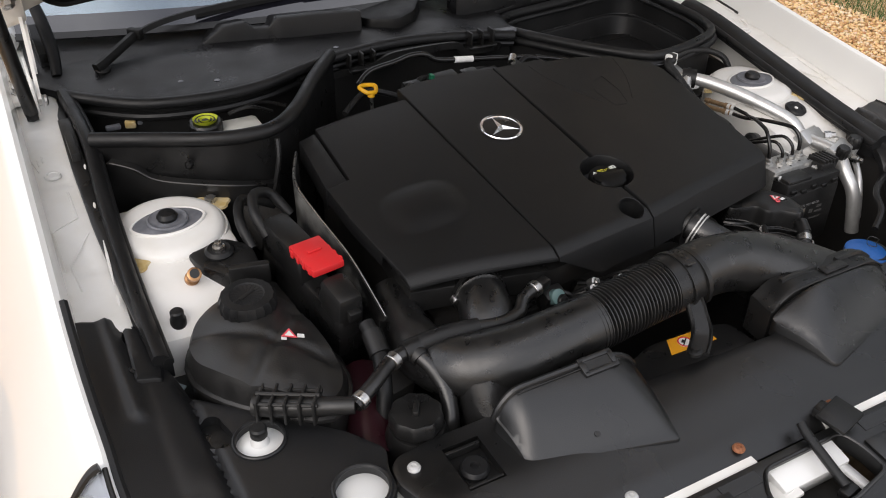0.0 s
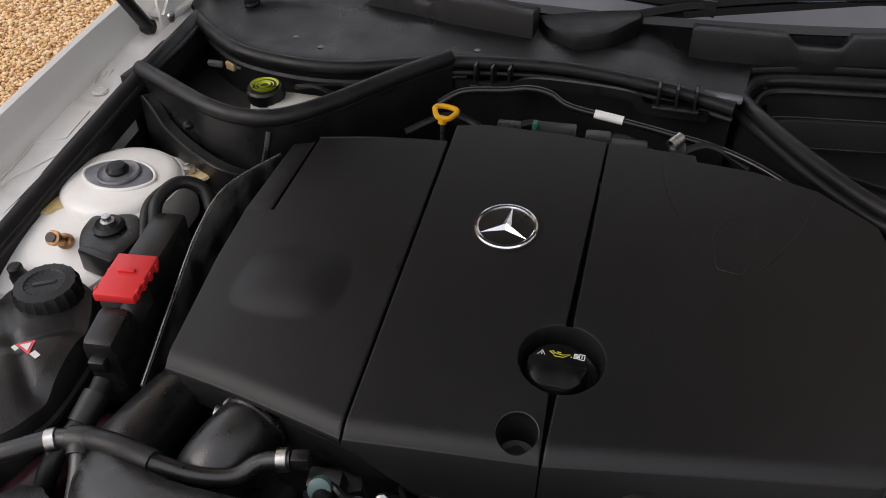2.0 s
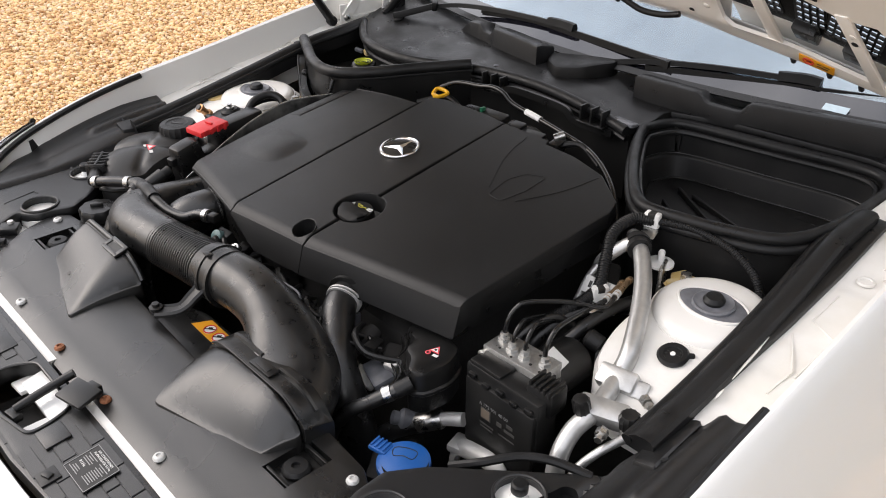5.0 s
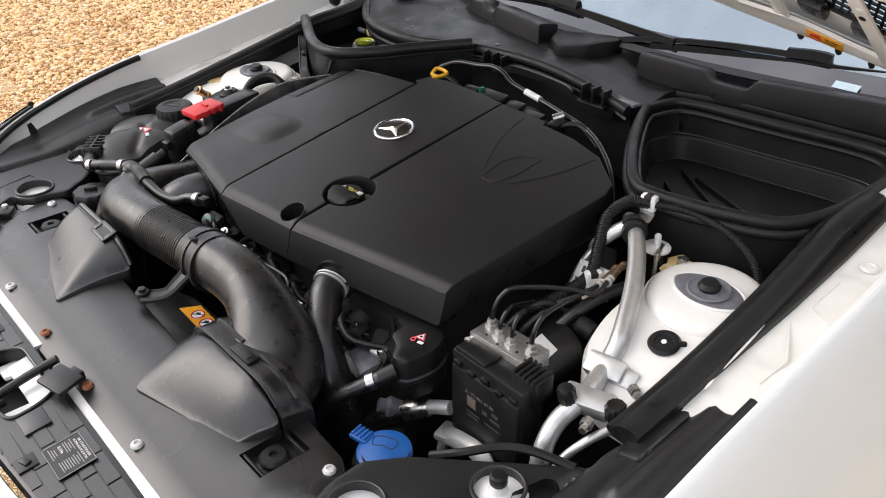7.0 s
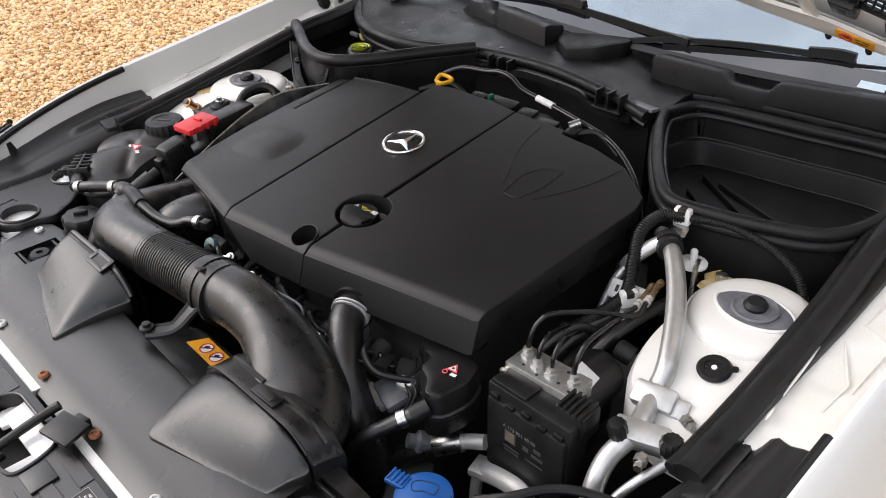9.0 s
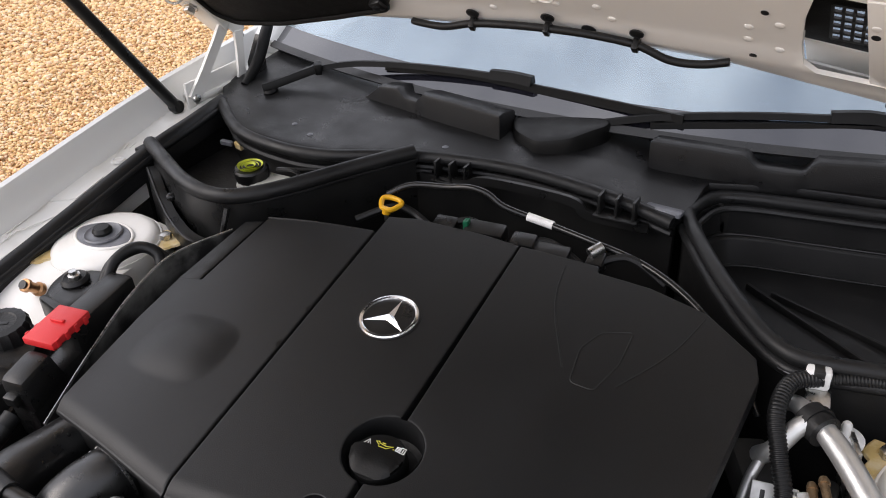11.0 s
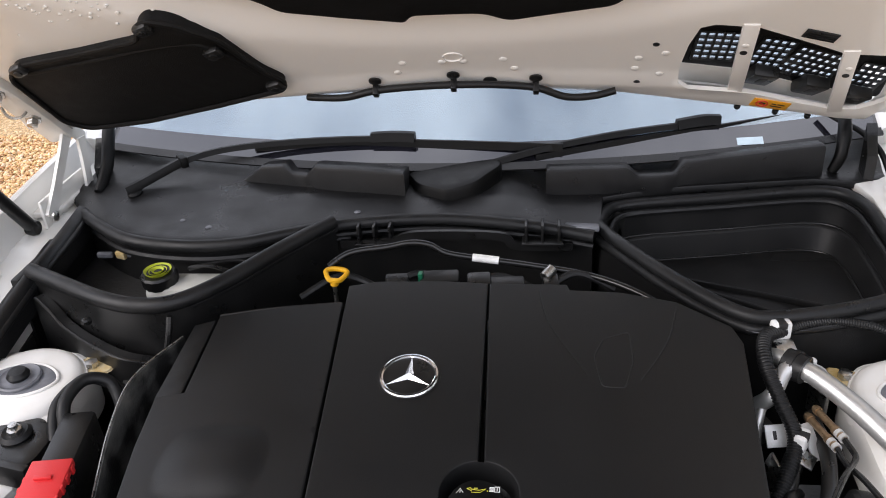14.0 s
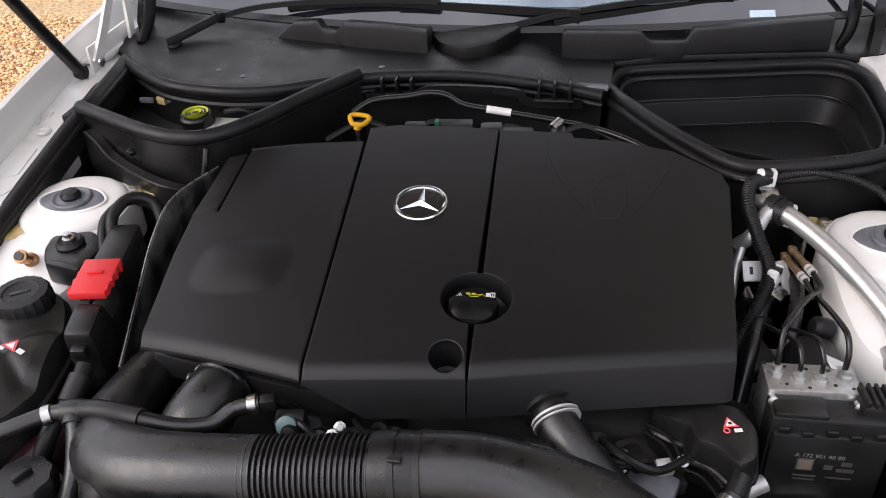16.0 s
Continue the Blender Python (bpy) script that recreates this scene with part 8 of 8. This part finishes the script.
for k in range(10):
    x = -0.13 + 0.035 * k
    part("wire", tube([(x, -0.285, 0.742 + random.uniform(0, 0.015)), (x + 0.02, -0.312, 0.765 + random.uniform(-0.01, 0.008)), (x + 0.05, -0.318, 0.762 + random.uniform(-0.01, 0.006)), (x + 0.08, -0.29, 0.745)], random.uniform(0.002, 0.0045), 8, 6), RUBBER if k % 3 else BLACK, clutter)
part("round_sensor", lathe([(0.010, -0.014), (0.010, 0.004), (0.008, 0.005), (0.001, 0.0055)], (-0.118, -0.318, 0.772), (0.1, -0.8, 0.55), 20), material("teal_plastic", (0.10, 0.17, 0.17), 0.4), clutter, "round teal sensor")
part("sensor_body", box((0.03, 0.02, 0.03), (-0.118, -0.305, 0.762), (20, 0, 5), 0.004), BLACK, clutter)
for x, y, z in ((-0.070, -0.325, 0.772), (-0.064, -0.318, 0.776), (-0.02, -0.316, 0.766), (0.10, -0.318, 0.752), (0.205, -0.30, 0.735)):
    part("bolt", lathe([(0.006, -0.006), (0.006, 0.004), (0.0035, 0.005), (0.0035, 0.009)], (x, y, z), (random.uniform(-0.5, 0.5), -0.7, 0.7), 8), STEEL, clutter, "bright steel bolt")
part("brown_clip", box((0.03, 0.008, 0.006), (0.005, -0.318, 0.768), (10, 0, 4), 0.002), OCHRE, clutter, "tan clip")
part("bent_wire", tube([(0.02, -0.318, 0.768), (0.07, -0.312, 0.768), (0.09, -0.315, 0.765), (0.095, -0.322, 0.75)], 0.0018, 8, 6), POT, clutter)
for at, size, turn in (((0.228, -0.292, 0.706), (0.034, 0.022, 0.020), (30, 10, -25)), ((0.246, -0.286, 0.722), (0.018, 0.016, 0.026), (20, 0, 15)), ((0.205, -0.300, 0.690), (0.050, 0.018, 0.012), (25, -8, -12)), ((0.176, -0.300, 0.682), (0.014, 0.024, 0.030), (15, 0, 20))):
    part("casting", box(size, at, turn, 0.0035), ALU, clutter, "rough aluminium casting")
for a in ((0.150, -0.30, 0.735), (0.172, -0.297, 0.728), (0.190, -0.292, 0.736)):
    x, y, z = a
    part("looped_wire", tube([(x, y + 0.02, z - 0.012), (x + 0.012, y + 0.004, z + 0.012), (x + 0.028, y, z + 0.008), (x + 0.040, y + 0.008, z - 0.012)], 0.0022, 8, 6), GLOSSY, clutter)
part("cast_flange", box((0.05, 0.03, 0.012), (0.235, -0.300, 0.715), (20, 0, -20), 0.004), POT, clutter, "grey cast flange")
part("side_cable", tube([(0.10, -0.33, 0.748), (0.125, -0.322, 0.752), (0.15, -0.312, 0.744), (0.19, -0.29, 0.74)], 0.0055, 10, 6), RUBBER, clutter)
part("cable_ferrule", lathe([(0.0065, -0.004), (0.0065, 0.004)], (0.128, -0.321, 0.752), (1, 0.35, -0.1), 12), STEEL, clutter)

for k in range(5):
    single("loom_cable", tube([(-0.15 + 0.07 * k, -0.275, 0.72), (-0.12 + 0.07 * k, -0.300, 0.748 + 0.006 * (k % 3)), (-0.07 + 0.07 * k, -0.305, 0.744), (-0.03 + 0.07 * k, -0.280, 0.72)], 0.004, 8, 8), RUBBER, "thin black loom cable at the engine's front", "cable", "loom cables")
for x, z in ((-0.115, 0.765), (-0.09, 0.752), (-0.02, 0.755)):
    single("sensor", lathe([(0.009, -0.012), (0.009, 0.008), (0.006, 0.012), (0.001, 0.013)], (x, -0.318, z), (0.1, -0.8, 0.5), 14), random.choice((POT, BLACK)), "small sensor plug at the engine's front", "sensor", "engine sensors")

# ---- nose badge and headlamps ----
nb = thing("nose_badge", (-0.012, -0.757, crest(-0.704) - 0.004), "round silver and white badge flat on the white nose", "badge")
nm = surface_frame((-0.012, -0.757, crest(-0.704) - 0.0012), (0, -0.03, 1), (0, 1, 0))
part("disc", lathe([(0.0265, 0), (0.0265, 0.0015), (0.025, 0.002), (0.001, 0.002)], nm.translation, (0, -0.03, 1), 36), POT, nb)
part("ring_band", lathe([(0.0248, 0.0019), (0.0248, 0.0024), (0.001, 0.0025)], nm.translation, (0, -0.03, 1), 36), ZINC, nb, "pale silver ring")
part("inner_disc", lathe([(0.0172, 0.0024), (0.0172, 0.0027), (0.001, 0.0028)], nm.translation, (0, -0.03, 1), 36), WHITE, nb, "white enamel centre")
for k in range(26):
    part("ring_mark", bars([(0, 0.0211, 0.0018, 0.0030)], nm @ Matrix.Translation((0, 0, 0.0028)) @ pose(0, 0, 0, 0, 0, 13.846 * k)), POT if k % 2 else GREYPRINT, nb)
part("inner_ring", tube([nm @ Vector((0.0172 * math.cos(a), 0.0172 * math.sin(a), 0.0026)) for a in (2 * math.pi * k / 30 for k in range(30))], 0.0009, 6, 1, True), STEEL, nb)
sp = nm @ Matrix.Translation((0, 0, 0.0030))
for k in range(3):
    part("spoke", poly3([(-0.0026, 0.0), (0.0026, 0.0), (0.0, 0.0165)], sp @ pose(0, 0, 0, 0, 0, 120 * k)), POT, nb)
for s in (-1, 1):
    hl = thing("headlamp", (s * 0.66, -0.43, 0.70), "clear headlamp with a black rim in the white wing", "headlamp", "headlamps")
    lamp_rows = [i for i in range(n_rim) if RIM[i].x * s > 0.50 and -0.56 < RIM[i].y < -0.365]
    lo, hi = lamp_rows[0], lamp_rows[-1] + 1
    part("bowl", shell(lo, hi, 3, 10, 0.0015), LAMP_IN, hl)
    part("lens", shell(lo, hi, 3, 10, 0.006), LENS, hl, "clear lens")
    edge_pts = []
    for i in range(lo, hi):
        p = RIM[i]
        t = RIM[i + 1] - RIM[i - 1]
        o = Vector((t.y, -t.x, 0)).normalized()
        o = o if o.dot(Vector((p.x, p.y - 0.2, 0))) > 0 else -o
        d, dz = profile_at(p)[3]
        edge_pts.append((p.x + o.x * d, p.y + o.y * d, p.z + dz + 0.002))
    part("rim", tube(edge_pts, 0.0026, 8, 3), BLACK, hl, "black rubber rim")
    i = lo if s > 0 else hi - 1
    t = (RIM[i + 1] - RIM[i - 1]).normalized()
    o = Vector((t.y, -t.x, 0)).normalized()
    o = o if o.dot(Vector((RIM[i].x, RIM[i].y - 0.2, 0))) > 0 else -o
    part("rim", tube([RIM[i] + o * (d + 0.004) + Vector((0, 0, dz + 0.005)) for d, dz in profile_at(RIM[i])[3:10]], 0.005, 8, 3), BLACK, hl, "black rubber rim")
